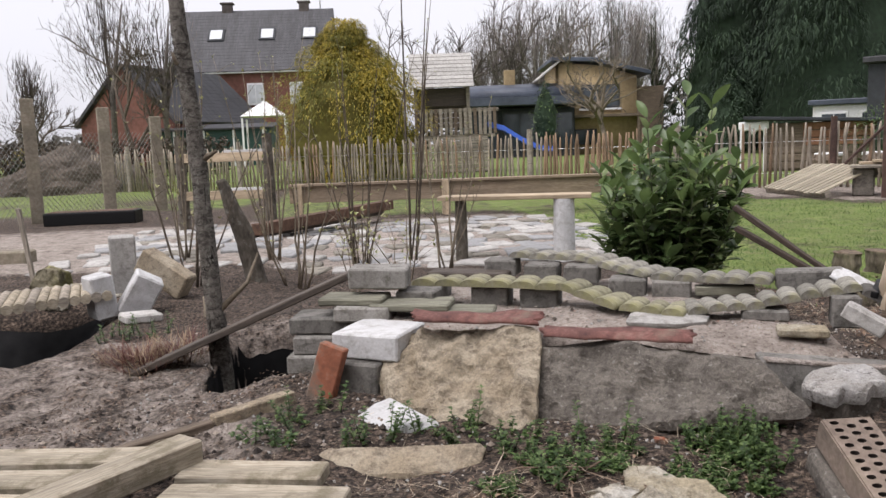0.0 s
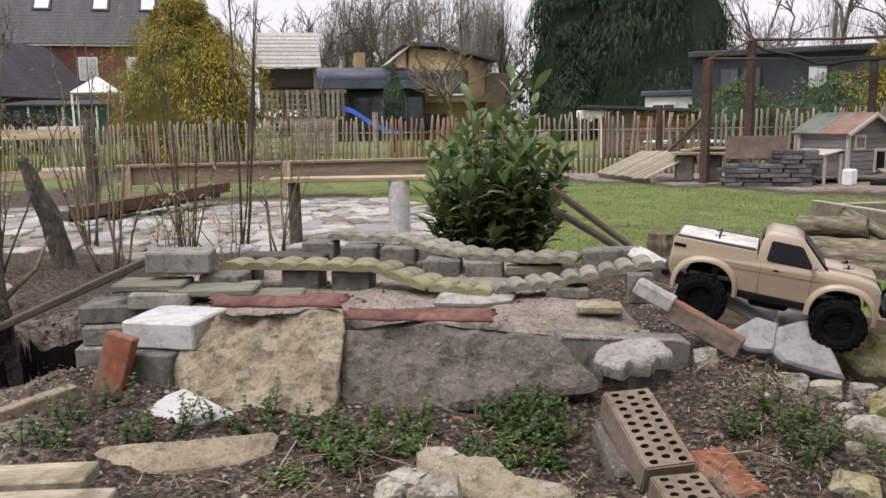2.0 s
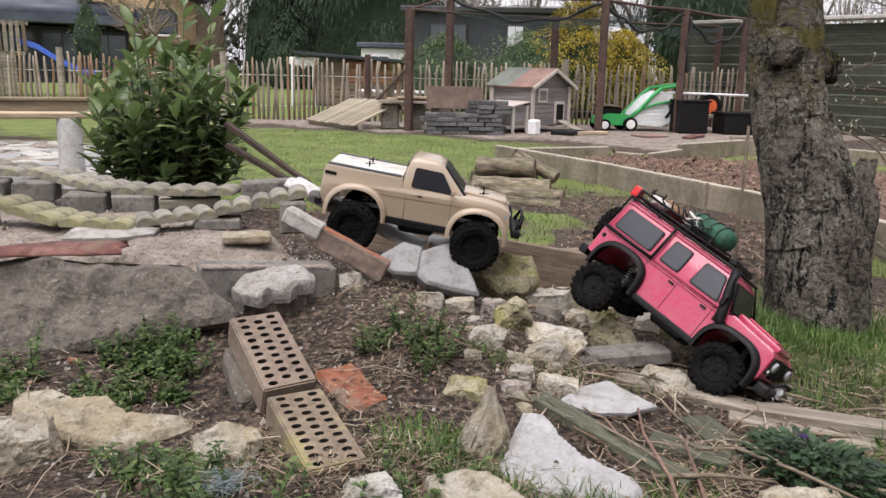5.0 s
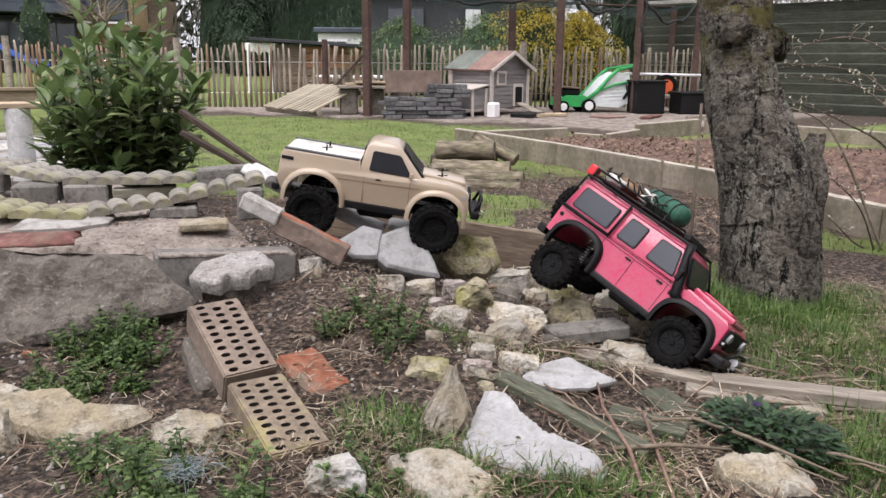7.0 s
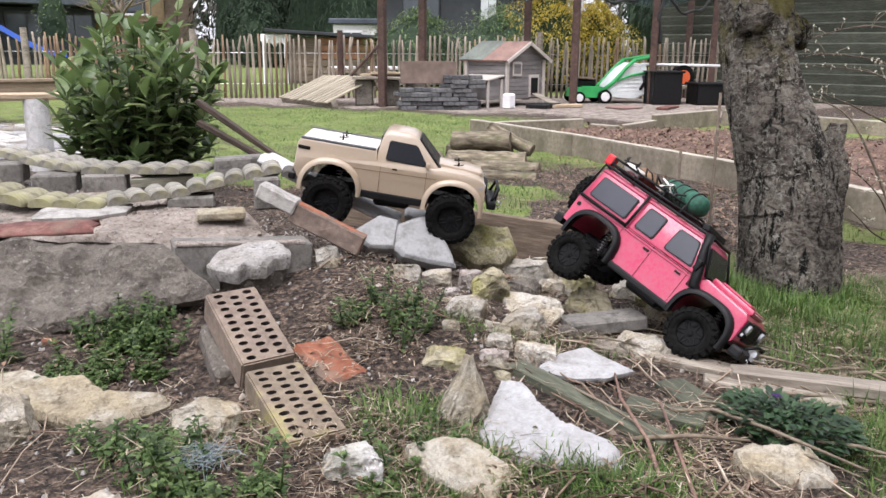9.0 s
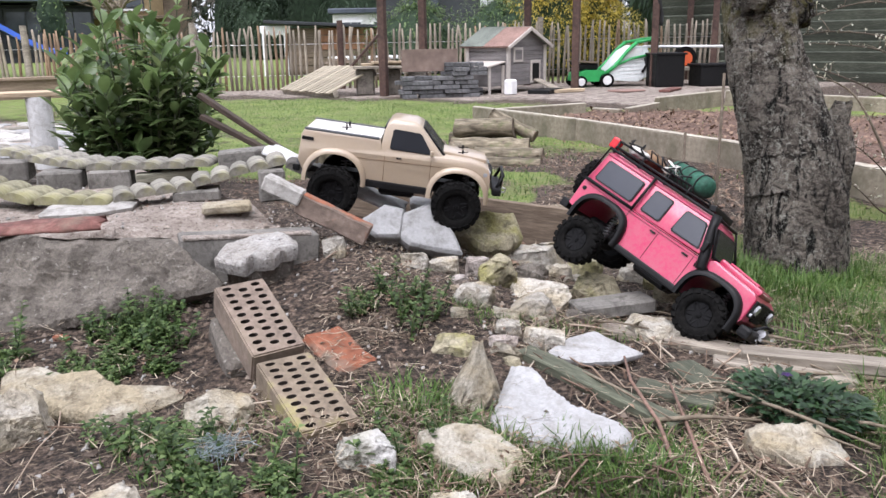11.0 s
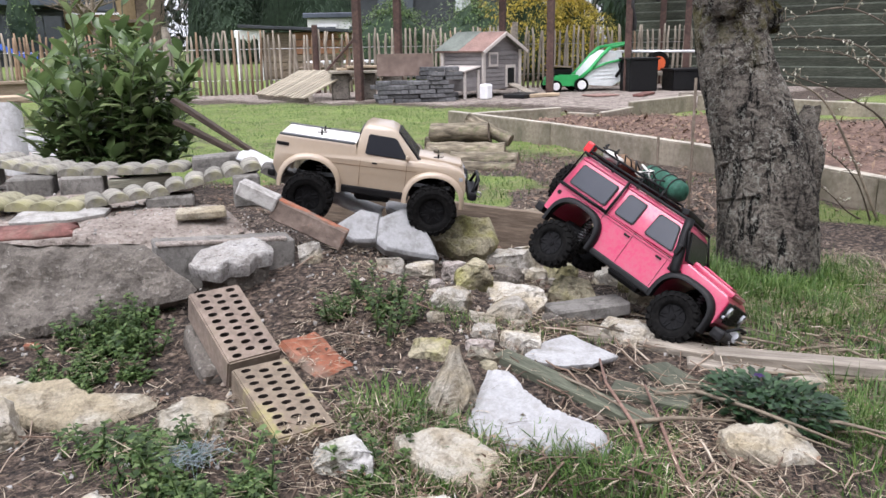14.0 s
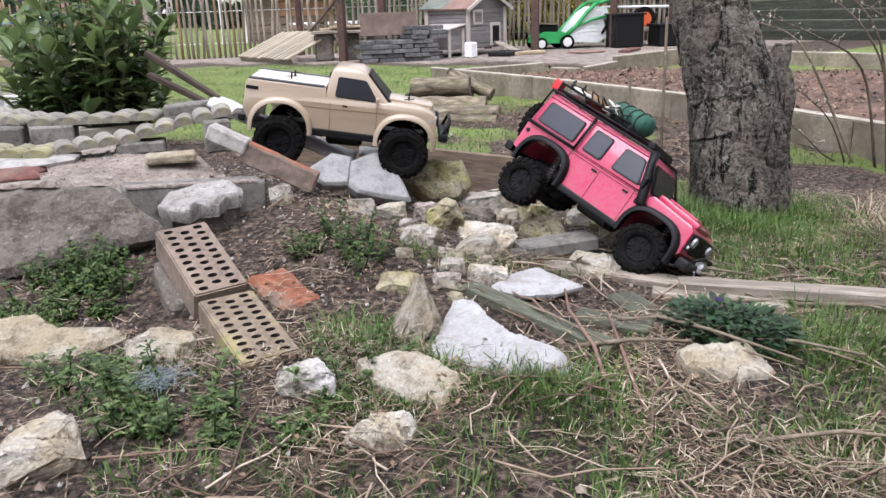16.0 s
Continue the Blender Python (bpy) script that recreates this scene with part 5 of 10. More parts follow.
part("tow_hook", tube(bmesh.new(), [(0.294, 0, 0.07), (0.296, 0, 0.055), (0.302, 0.004, 0.048), (0.308, 0, 0.054)], 0.0035, 6), red_plastic, winch, "red tow hook")
part("rear_bumper", box(bmesh.new(), (0.024, 0.18, 0.024), pose(-0.278, 0, 0.088), 0.005, 2), black_plastic, red_car)
spare = wheel_at(red_car, (-0.292, 0, 0.17), 0.056, 0.04, 1)
spare.matrix_basis = pose(-0.292, 0, 0.17, 0, 0, 90)
spare.name = "spare_wheel"
# chassis, axles and springs
bm = box(bmesh.new(), (0.44, 0.07, 0.03), pose(0, 0, 0.085), 0.006)
box(bm, (0.1, 0.08, 0.035), pose(0.0, 0, 0.066), 0.008)
part("chassis", bm, black_plastic, red_car)
for cx in (-HB, HB):
    bm = cyl(bmesh.new(), 0.009, 0.009, (cx, -0.085, 0.061), (cx, 0.085, 0.061), 10)
    bmesh.ops.create_uvsphere(bm, u_segments=12, v_segments=8, radius=0.022, matrix=pose(cx, 0.02, 0.061))
    part("axle", bm, black_plastic, red_car)
    for s in (-1, 1):
        pts = [Vector((cx + 0.02 + 0.008 * math.cos(k * 0.9), s * 0.06 + 0.008 * math.sin(k * 0.9), 0.06 + k * 0.0011)) for k in range(70)]
        part("shock_absorber", tube(bmesh.new(), pts, 0.0016, 5), dark_steel, red_car, "coil spring shock absorber")
# outer cage
cage = []
for s in (-1, 1):
    y0, y1 = s * 0.101, s * 0.088
    cage += [[(-0.262, y0, 0.17), (-0.26, y1, 0.264), (0.068, y1, 0.262), (0.12, y0, 0.18)], [(-0.112, y0, 0.165), (-0.112, y1, 0.264)], [(-0.262, y0, 0.17), (-0.112, y0, 0.17)]]
cage += [[(-0.258, -0.088, 0.264), (-0.258, 0.088, 0.264)], [(0.068, -0.088, 0.262), (0.068, 0.088, 0.262)], [(0.12, -0.098, 0.182), (0.12, 0.098, 0.182)]]
for p in cage:
    part("cage_bar", bars([p], 0.0036, 7), black_plastic, red_car, "black tubular cage bar")
for s in (-1, 1):
    part("rack_rail", bars([[(-0.25, s * 0.082, 0.274), (0.02, s * 0.082, 0.274)]], 0.003, 6), black_plastic, red_car)
    part("rack_rail", bars([[(-0.25, s * 0.082, 0.29), (-0.03, s * 0.082, 0.29)]], 0.003, 6), black_plastic, red_car)
    for x in (-0.25, -0.17, -0.09, -0.03):
        part("rack_post", bars([[(x, s * 0.082, 0.258), (x, s * 0.082, 0.29)]], 0.003, 6), black_plastic, red_car)
for k in range(9):
    x = -0.25 + k * 0.0335
    part("rack_bar", bars([[(x, -0.082, 0.274), (x, 0.082, 0.274)]], 0.003, 6), black_plastic, red_car)
part("light_bar", box(bmesh.new(), (0.018, 0.15, 0.016), pose(0.04, 0, 0.274, 0, -20), 0.004, 2), black_plastic, red_car)
# pale worn streaks along the belt line
for s in (-1, 1):
    part("belt_trim", box(bmesh.new(), (0.34, 0.003, 0.003), pose(-0.08, s * 0.0955, 0.161), 0.001), red_paint, red_car)


def on_car(car, name, bm, mat, label, category, m=None):
    ob = part(name, bm, mat)
    ob.matrix_basis = car.matrix_basis @ (m or Matrix())
    return tagged(ob, label, category)


bm = bmesh.new()
prof = [(-0.07, 0.004), (-0.069, 0.02), (-0.06, 0.026), (0, 0.0285), (0.06, 0.026), (0.069, 0.02), (0.07, 0.004)]
rings = [[bm.verts.new((math.cos(a) * q * (1 + 0.05 * math.sin(3 * a + y * 40)), y, math.sin(a) * q)) for a in (2 * math.pi * i / 24 for i in range(24))] for y, q in prof]
for a, b in zip(rings, rings[1:]):
    for i in range(24):
        bm.faces.new((a[i], a[(i + 1) % 24], b[(i + 1) % 24], b[i])).smooth = True
bm.faces.new(rings[0])
bm.faces.new(rings[-1])
bmesh.ops.recalc_face_normals(bm, faces=bm.faces)
roll = on_car(red_car, "duffel_bag", bm, green_cloth, "green cylindrical duffel bag strapped on the roof rack", "bag", pose(-0.075, 0.0, 0.308, 0, 0, 68))
for y in (-0.045, -0.015, 0.015, 0.045):
    ring = [(math.cos(a) * 0.0295, y, math.sin(a) * 0.0295) for a in (2 * math.pi * i / 20 for i in range(21))]
    part("strap", tube(bmesh.new(), ring, 0.0016, 5, False), black_cord, roll, "black strap")


def lump(size, seed):
    bm = bmesh.new()
    bmesh.ops.create_icosphere(bm, subdivisions=3, radius=0.5)
    for v in bm.verts:
        v.co = Vector((v.co.x * size[0], v.co.y * size[1], v.co.z * size[2]))
    fade(bm, bm.verts, min(size) * 0.35, 45, seed)
    for f in bm.faces:
        f.smooth = True
    return bm


on_car(red_car, "cloth_bundle", lump((0.05, 0.045, 0.026), 3), white_cloth, "crumpled white cloth bundle on the roof rack", "bundle", pose(-0.2, -0.06, 0.292))
on_car(red_car, "cloth_bundle", lump((0.08, 0.07, 0.036), 4), brown_cloth, "brown canvas bundle on the roof rack", "bundle", pose(-0.185, 0.0, 0.296))
on_car(red_car, "fuel_can", box(bmesh.new(), (0.022, 0.03, 0.03), None, 0.006, 2), red_plastic, "small red fuel can at the rear of the rack", "fuel can", pose(-0.268, -0.06, 0.28))
r = random.Random(9)
pts = [Vector((lerp(-0.24, -0.06, k / 40) + r.gauss(0, 0.006), -0.05 + 0.05 * math.sin(k * 0.9) + r.gauss(0, 0.006), 0.3 + 0.012 * math.sin(k * 1.7))) for k in range(41)]
on_car(red_car, "rope", tube(bmesh.new(), pts, 0.0022, 5), black_cord, "tangled dark rope over the roof load", "rope")
pts = [Vector((-0.1 + 0.02 * math.sin(k * 1.3), -0.075 + 0.01 * math.cos(k * 2.1), 0.3 + 0.014 * math.sin(k * 0.8 + 1))) for k in range(16)]
on_car(red_car, "rope", tube(bmesh.new(), pts, 0.002, 5), white_cloth, "knotted white rope on the roof rack", "rope")

# pickup
WT = 0.066
tan_car = thing("model_car", frame_m((1.572, 1.757, 0.262), (0.752, -0.645, -0.135), (0.066, -0.13, 0.989)),
                "tan radio-controlled pickup truck standing on broken concrete", "model car")


def shell(outline, widths, bevel):
    """A body of constant outline whose half width follows its height, in steps."""
    bm = bmesh.new()
    lo, hi = min(z for x, z in outline), max(z for x, z in outline)
    sides = []
    for sgn in (-1, 1):
        f = bm.faces.new([bm.verts.new((x, sgn, z)) for x, z in (outline if sgn < 0 else outline[::-1])])
        sides.append(f)
    n = len(outline)
    a, b = list(sides[0].verts), list(sides[1].verts)[::-1]
    for k in range(n):
        bm.faces.new((a[(k + 1) % n], a[k], b[k], b[(k + 1) % n]))
    for z, _ in widths[1:-1]:
        bmesh.ops.bisect_plane(bm, geom=bm.verts[:] + bm.edges[:] + bm.faces[:], plane_co=(0, 0, z), plane_no=(0, 0, 1))
    for v in bm.verts:
        for (z0, w0), (z1, w1) in zip(widths, widths[1:]):
            if z0 - 1e-6 <= v.co.z <= z1 + 1e-6:
                v.co.y = math.copysign(lerp(w0, w1, (v.co.z - z0) / (z1 - z0)), v.co.y)
                break
    bmesh.ops.recalc_face_normals(bm, faces=bm.faces)
    rim = [e for e in bm.edges if len(e.link_faces) == 2 and e.calc_face_angle(0) > 0.6 and e.verts[0].co.y * e.verts[1].co.y > 0 and (e.verts[0].co.z + e.verts[1].co.z) * 0.5 > lo + 0.035]
    bmesh.ops.bevel(bm, geom=rim, offset=bevel, segments=3, affect="EDGES", profile=0.5, clamp_overlap=True)
    bmesh.ops.triangulate(bm, faces=[f for f in bm.faces if len(f.verts) > 4])
    return bm


SIDE = [(0.0, 0.09), (0.1, 0.09), (0.14, 0.0935), (0.172, 0.093), (0.19, 0.088), (0.24, 0.084)]
o = [(-0.258, 0.118), (-0.266, 0.14), (-0.262, 0.206), (-0.254, 0.22), (-0.052, 0.214), (-0.046, 0.19), (0.1, 0.19), (0.122, 0.19), (0.19, 0.187), (0.228, 0.18), (0.244, 0.168), (0.25, 0.14), (0.25, 0.112), (HB + 0.078, 0.104)]
o += arch(HB, 0.082, 0.074, 12, 168, 11) + [(HB - 0.08, 0.094), (-HB + 0.084, 0.1)] + arch(-HB, 0.092, 0.077, 8, 172, 11) + [(-HB - 0.082, 0.112)]
auto_smooth(part("body", shell(o, SIDE, 0.007), tan_paint, tan_car), 40)
o = [(-0.05, 0.18), (-0.044, 0.236), (-0.036, 0.26), (-0.022, 0.27), (0.035, 0.268), (0.052, 0.261), (0.125, 0.18)]
auto_smooth(part("cab", shell(o, [(0.18, 0.089), (0.19, 0.087), (0.255, 0.07), (0.27, 0.062)], 0.007), tan_paint, tan_car), 40)
bm = box(bmesh.new(), (0.12, 0.1, 0.012), pose(0.176, 0, 0.187, 0, 5), 0.005, 2)
auto_smooth(part("bonnet_bulge", bm, tan_paint, tan_car), 40)
for s in (-1, 1):
    def sq(x, z):
        return (x, s * (lerp(0.087, 0.07, max(0, (z - 0.19) / 0.065)) + 0.0014), z)
    quad = [sq(-0.024, 0.194), sq(0.088, 0.19), sq(0.053, 0.24), sq(-0.018, 0.244)]
    pane(tan_car, "side_window", quad if s < 0 else quad[::-1], 0.003, dark_glass, "dark tinted side window", black_plastic, 0.002)
    part("sill", box(bmesh.new(), (0.2, 0.012, 0.02), pose(0.0, s * 0.09, 0.093, 0, 1.5), 0.004, 2), black_plastic, tan_car, "dark sill trim")
    part("bed_rail", box(bmesh.new(), (0.2, 0.01, 0.007), pose(-0.154, s * 0.08, 0.2185, 0, 1.5), 0.002), bed_grey, tan_car, "dark grey bed rail cap")
    part("tail_light", box(bmesh.new(), (0.032, 0.003, 0.009), pose(-0.243, s * 0.089, 0.197, 0, 3), 0.001), black_plastic, tan_car, "dark tail light decal")
    part("door_handle", box(bmesh.new(), (0.014, 0.004, 0.004), pose(0.002, s * 0.0935, 0.172), 0.001), black_plastic, tan_car)
    flare(tan_car, HB, 0.082, 0.072, s * 0.088, 0.017, s, tan_paint, "", 0.9, 0.013, 0.6)
    flare(tan_car, -HB, 0.092, 0.074, s * 0.088, 0.017, s, tan_paint, "", 0.9, 0.013, 0.6)
    for cx in (-HB, HB):
        wheel_at(tan_car, (cx, s * 0.0975, WT - 0.004), WT, 0.052, side=s, turn=4 if cx > 0 else 0)
    part("headlight", box(bmesh.new(), (0.02, 0.036, 0.018), pose(0.24, s * 0.066, 0.155, 0, 8), 0.005, 2), lens, tan_car)
    part("turn_signal", box(bmesh.new(), (0.012, 0.008, 0.012), pose(0.236, s * 0.09, 0.154), 0.003, 2), lens, tan_car)
    part("mirror", box(bmesh.new(), (0.01, 0.016, 0.014), pose(0.088, s * 0.099, 0.196), 0.004, 2), tan_paint, tan_car)
    bm = bmesh.new()
    box(bm, (0.0012, 0.0012, 0.07), pose(-0.036, s * 0.0932, 0.14))
    box(bm, (0.0012, 0.0012, 0.07), pose(0.088, s * 0.0932, 0.142))
    box(bm, (0.27, 0.0012, 0.001), pose(-0.02, s * 0.0937, 0.161))
    part("door_seam", bm, brown_cloth, tan_car)
quad = [(0.1235, -0.072, 0.187), (0.1235, 0.072, 0.187), (0.0595, 0.058, 0.256), (0.0595, -0.058, 0.256)]
pane(tan_car, "windscreen", quad, 0.003, dark_glass, "dark windscreen", black_plastic, 0.003)
quad = [(-0.0475, 0.06, 0.2), (-0.0475, -0.06, 0.2), (-0.042, -0.056, 0.25), (-0.042, 0.056, 0.25)]
pane(tan_car, "rear_window", quad, 0.003, dark_glass, "dark rear window", black_plastic, 0.002)
pane(tan_car, "bed_cover", [(-0.25, -0.074, 0.2195), (-0.052, -0.074, 0.214), (-0.052, 0.074, 0.214), (-0.25, 0.074, 0.2195)], 0.002, white_cloth, "pale flat load bed")
for x, y in ((-0.15, -0.03), (0.17, -0.035), (0.17, 0.035), (-0.15, 0.035)):
    top = 0.204 if x > 0 else 0.234
    bm = cyl(bmesh.new(), 0.0025, 0.0025, (x, y, 0.175), (x, y, top), 8)
    tube(bm, [(x - 0.012, y - 0.002, top - 0.008), (x + 0.01, y + 0.006, top - 0.007), (x + 0.014, y - 0.002, top - 0.004)], 0.0014, 5)
    part("body_post", bm, black_plastic, tan_car, "body post with clip")
bm = box(bmesh.new(), (0.026, 0.17, 0.022), pose(0.272, 0, 0.108), 0.007, 2)
tube(bm, [(0.268, -0.07, 0.11), (0.286, -0.06, 0.15), (0.286, 0.06, 0.15), (0.268, 0.07, 0.11)], 0.0045, 6)
tube(bm, [(0.284, -0.03, 0.11), (0.288, -0.028, 0.15)], 0.0035, 6)
tube(bm, [(0.284, 0.03, 0.11), (0.288, 0.028, 0.15)], 0.0035, 6)
part("front_bumper", bm, black_plastic, tan_car, "black bull bar bumper")
bm = box(bmesh.new(), (0.006, 0.1, 0.03), pose(0.25, 0, 0.145), 0.003)
for k in range(7):
    box(bm, (0.003, 0.006, 0.026), pose(0.2545, -0.042 + k * 0.014, 0.145))
part("grille", bm, black_plastic, tan_car)
part("tow_hook", tube(bmesh.new(), [(0.286, -0.03, 0.1), (0.298, -0.03, 0.098), (0.3, -0.03, 0.108), (0.29, -0.03, 0.112)], 0.003, 6), chrome, tan_car)
part("rear_bumper", box(bmesh.new(), (0.02, 0.16, 0.018), pose(-0.272, 0, 0.112), 0.004, 2), black_plastic, tan_car)
bm = box(bmesh.new(), (0.44, 0.06, 0.03), pose(0, 0, 0.09), 0.006)
box(bm, (0.1, 0.08, 0.035), pose(0.0, 0, 0.07), 0.008)
part("chassis", bm, black_plastic, tan_car)
for cx in (-HB, HB):
    bm = cyl(bmesh.new(), 0.009, 0.009, (cx, -0.085, WT), (cx, 0.085, WT), 10)
    bmesh.ops.create_uvsphere(bm, u_segments=12, v_segments=8, radius=0.022, matrix=pose(cx, 0.02, WT))
    part("axle", bm, black_plastic, tan_car)
    part("inner_arch", box(bmesh.new(), (0.13, 0.15, 0.01), pose(cx, 0, 0.158 if cx > 0 else 0.168), 0.004), black_plastic, tan_car)
    for s in (-1, 1):
        pts = [Vector((cx + 0.02 + 0.008 * math.cos(k * 0.9), s * 0.06 + 0.008 * math.sin(k * 0.9), 0.06 + k * 0.0012)) for k in range(70)]
        part("shock_absorber", tube(bmesh.new(), pts, 0.0016, 5), dark_steel, tan_car, "coil spring shock absorber")

# ---- trees and shrubs close by ----
def leaf_mat(name, c1, c2, c3, rough=0.5, trans=0.25):
    m, n, l, b = mat_base(name, rough, 0, 0.4)
    g = n.new("ShaderNodeNewGeometry").outputs["Random Per Island"]
    c = ramp(n, l, g, [(0.0, c1), (0.5, c2), (1.0, c3)])
    c = mix(n, l, 1.0, c, ramp(n, l, tex(n, l, 6, 3), [(0.3, (0.65, 0.65, 0.65)), (0.7, (1.2, 1.2, 1.2))]), "MULTIPLY")
    l.new(c, b.inputs["Base Color"])
    tr = n.new("ShaderNodeBsdfTranslucent")
    l.new(c, tr.inputs["Color"])
    mx = n.new("ShaderNodeMixShader")
    mx.inputs["Fac"].default_value = trans
    l.new(b.outputs["BSDF"], mx.inputs[1])
    l.new(tr.outputs["BSDF"], mx.inputs[2])
    l.new(mx.outputs["Shader"], n["Material Output"].inputs["Surface"])
    return m


laurel_leaf = leaf_mat("laurel_leaf", (0.06, 0.105, 0.036), (0.13, 0.195, 0.075), (0.27, 0.34, 0.16), 0.26, 0.35)
young_laurel = leaf_mat("young_laurel_leaf", (0.1, 0.16, 0.055), (0.175, 0.25, 0.09), (0.32, 0.39, 0.18), 0.28, 0.4)
weed_leaf = leaf_mat("weed_leaf", (0.026, 0.056, 0.014), (0.068, 0.122, 0.033), (0.165, 0.235, 0.08), 0.5, 0.3)
grass_blade = leaf_mat("grass_blade", (0.038, 0.088, 0.014), (0.078, 0.155, 0.028), (0.18, 0.25, 0.075), 0.5, 0.35)
straw = leaf_mat("dry_grass", (0.08, 0.058, 0.038), (0.24, 0.185, 0.125), (0.56, 0.48, 0.36), 0.7, 0.2)
litter_mat = leaf_mat("leaf_litter", (0.06, 0.035, 0.022), (0.13, 0.08, 0.052), (0.28, 0.19, 0.13), 0.8, 0.1)
yellow_needle = leaf_mat("yellow_needle", (0.25, 0.19, 0.02), (0.42, 0.33, 0.04), (0.58, 0.46, 0.09), 0.6, 0.35)
green_needle = leaf_mat("green_needle", (0.11, 0.115, 0.02), (0.18, 0.18, 0.035), (0.27, 0.25, 0.06), 0.7, 0.35)
dark_needle = leaf_mat("dark_needle", (0.016, 0.03, 0.016), (0.026, 0.046, 0.025), (0.042, 0.068, 0.036), 0.95, 0.1)
twig_mat = grainy("twig_bark", (0.06, 0.045, 0.032), (0.11, 0.088, 0.065), (0.18, 0.15, 0.115), 60, 8, 0.9, 0.2, 0.001)
stem_mat = grainy("shrub_stem", (0.11, 0.085, 0.06), (0.2, 0.165, 0.12), (0.3, 0.255, 0.19), 60, 8, 0.9, 0.2, 0.001)
bark_moss = bark_material("mossy_bark", (0.014, 0.012, 0.01), (0.056, 0.047, 0.039), (0.135, 0.12, 0.1), (0.13, 0.118, 0.03), 0.62, 0.95)


class Leaves:
    """Gathers many small bent leaves into one mesh."""
    def __init__(self):
        self.v, self.f = [], []

    def leaf(self, p, d, length, width, bend=0.25, up=None):
        d = Vector(d).normalized()
        s = d.cross(Vector(up) if up is not None else Vector((0, 0, 1)))
        s = s.normalized() if s.length > 1e-4 else d.orthogonal().normalized()
        n = s.cross(d)
        p = Vector(p)
        i = len(self.v)
        a, b, c = p, p + d * length * 0.5 + n * length * bend * 0.25, p + d * length - n * length * bend * 0.4
        w = s * width * 0.5
        self.v += [a, b - w + n * width * 0.15, b + w + n * width * 0.15, c]
        self.f += [(i, i + 2, i + 1), (i + 1, i + 2, i + 3)]

    def long_leaf(self, p, d, length, width, bend=0.3):
        """A leaf folded along its midrib that droops towards its tip."""
        d = Vector(d).normalized()
        s = d.cross(Vector((0, 0, 1)))
        s = s.normalized() if s.length > 1e-4 else d.orthogonal().normalized()
        n = s.cross(d)
        p = Vector(p)
        i = len(self.v)
        m1, m2, tip = p + d * length * 0.33 + n * length * bend * 0.1, p + d * length * 0.68 + n * length * bend * 0.04, p + d * length - n * length * bend * 0.3
        w, lift = s * width * 0.5, n * width * 0.16
        self.v += [p, m1 - w + lift, m1, m1 + w + lift, m2 - w * 0.85 + lift, m2, m2 + w * 0.85 + lift, tip]
        self.f += [(i, i + 2, i + 1), (i, i + 3, i + 2), (i + 1, i + 2, i + 5, i + 4), (i + 2, i + 3, i + 6, i + 5), (i + 4, i + 5, i + 7), (i + 5, i + 6, i + 7)]

    def blade(self, p, d, length, width, droop=0.3):
        d = Vector(d).normalized()
        s = d.cross(Vector((0, 0, 1)))
        s = s.normalized() if s.length > 1e-3 else Vector((1, 0, 0))
        p = Vector(p)
        out = Vector((d.x, d.y, 0))
        i = len(self.v)
        b = p + d * length * 0.55
        c = p + d * length + out * length * droop - Vector((0, 0, length * droop * 0.5))
        w = s * width * 0.5
        self.v += [p - w, p + w, b + w * 0.8, b - w * 0.8, c]
        self.f += [(i, i + 1, i + 2, i + 3), (i + 3, i + 2, i + 4)]

    def make(self, name, mat, parent=None, smooth_on=True):
        me = bpy.data.meshes.new(name)
        me.from_pydata([tuple(v) for v in self.v], [], self.f)
        me.materials.append(mat)
        if smooth_on:
            me.polygons.foreach_set("use_smooth", [True] * len(me.polygons))
        ob = new(name, me)
        if parent is not None:
            ob.parent = parent
        return ob


def rough_trunk(path, radii, seg, amp, scale, seed, rows=14):
    """A trunk with a grooved, uneven surface."""
    bm = bmesh.new()
    pts = [Vector(p) for p in path]
    fine = []
    rad = []
    for k in range(len(pts) - 1):
        for u in np.linspace(0, 1, rows, endpoint=False):
            fine.append(pts[k].lerp(pts[k + 1], u))
            rad.append(lerp(radii[k], radii[k + 1], u))
    fine.append(pts[-1])
    rad.append(radii[-1])
    tube(bm, fine, rad, seg)
    bm.normal_update()
    for v in bm.verts:
        c = Vector((v.co.x * scale, v.co.y * scale, v.co.z * scale * 0.35 + seed))
        v.co += v.normal * (amp * noise.fractal(c, 0.7, 2.1, 6) + amp * 1.6 * noise.noise(c * 0.25) - amp * 2.6 * max(0.0, 0.2 - abs(noise.noise(Vector((c.x * 0.55, c.y * 0.55, c.z * 0.4)) + Vector((9, 0, 0))))) / 0.2 * 0.55)
    return bm


# the big old tree
old_tree = thing("tree", pose(2.62, 1.14, 0), "thick old fruit tree trunk with rough lichened bark and moss", "tree")
tp = [(-0.045, -0.075, -0.1), (-0.034, -0.058, 0.03), (-0.011, -0.036, 0.154), (0.005, -0.013, 0.26), (0.015, 0.015, 0.38), (0.005, 0.07, 0.53), (0.003, 0.113, 0.62), (0.01, 0.146, 0.73), (0.024, 0.166, 0.83), (0.0, 0.19, 1.05), (-0.04, 0.22, 1.4)]
bm = rough_trunk(tp, [0.18, 0.152, 0.147, 0.146, 0.138, 0.122, 0.114, 0.107, 0.106, 0.1, 0.085], 220, 0.0042, 40, 2.0, 26)
part("trunk", bm, bark_moss, old_tree)
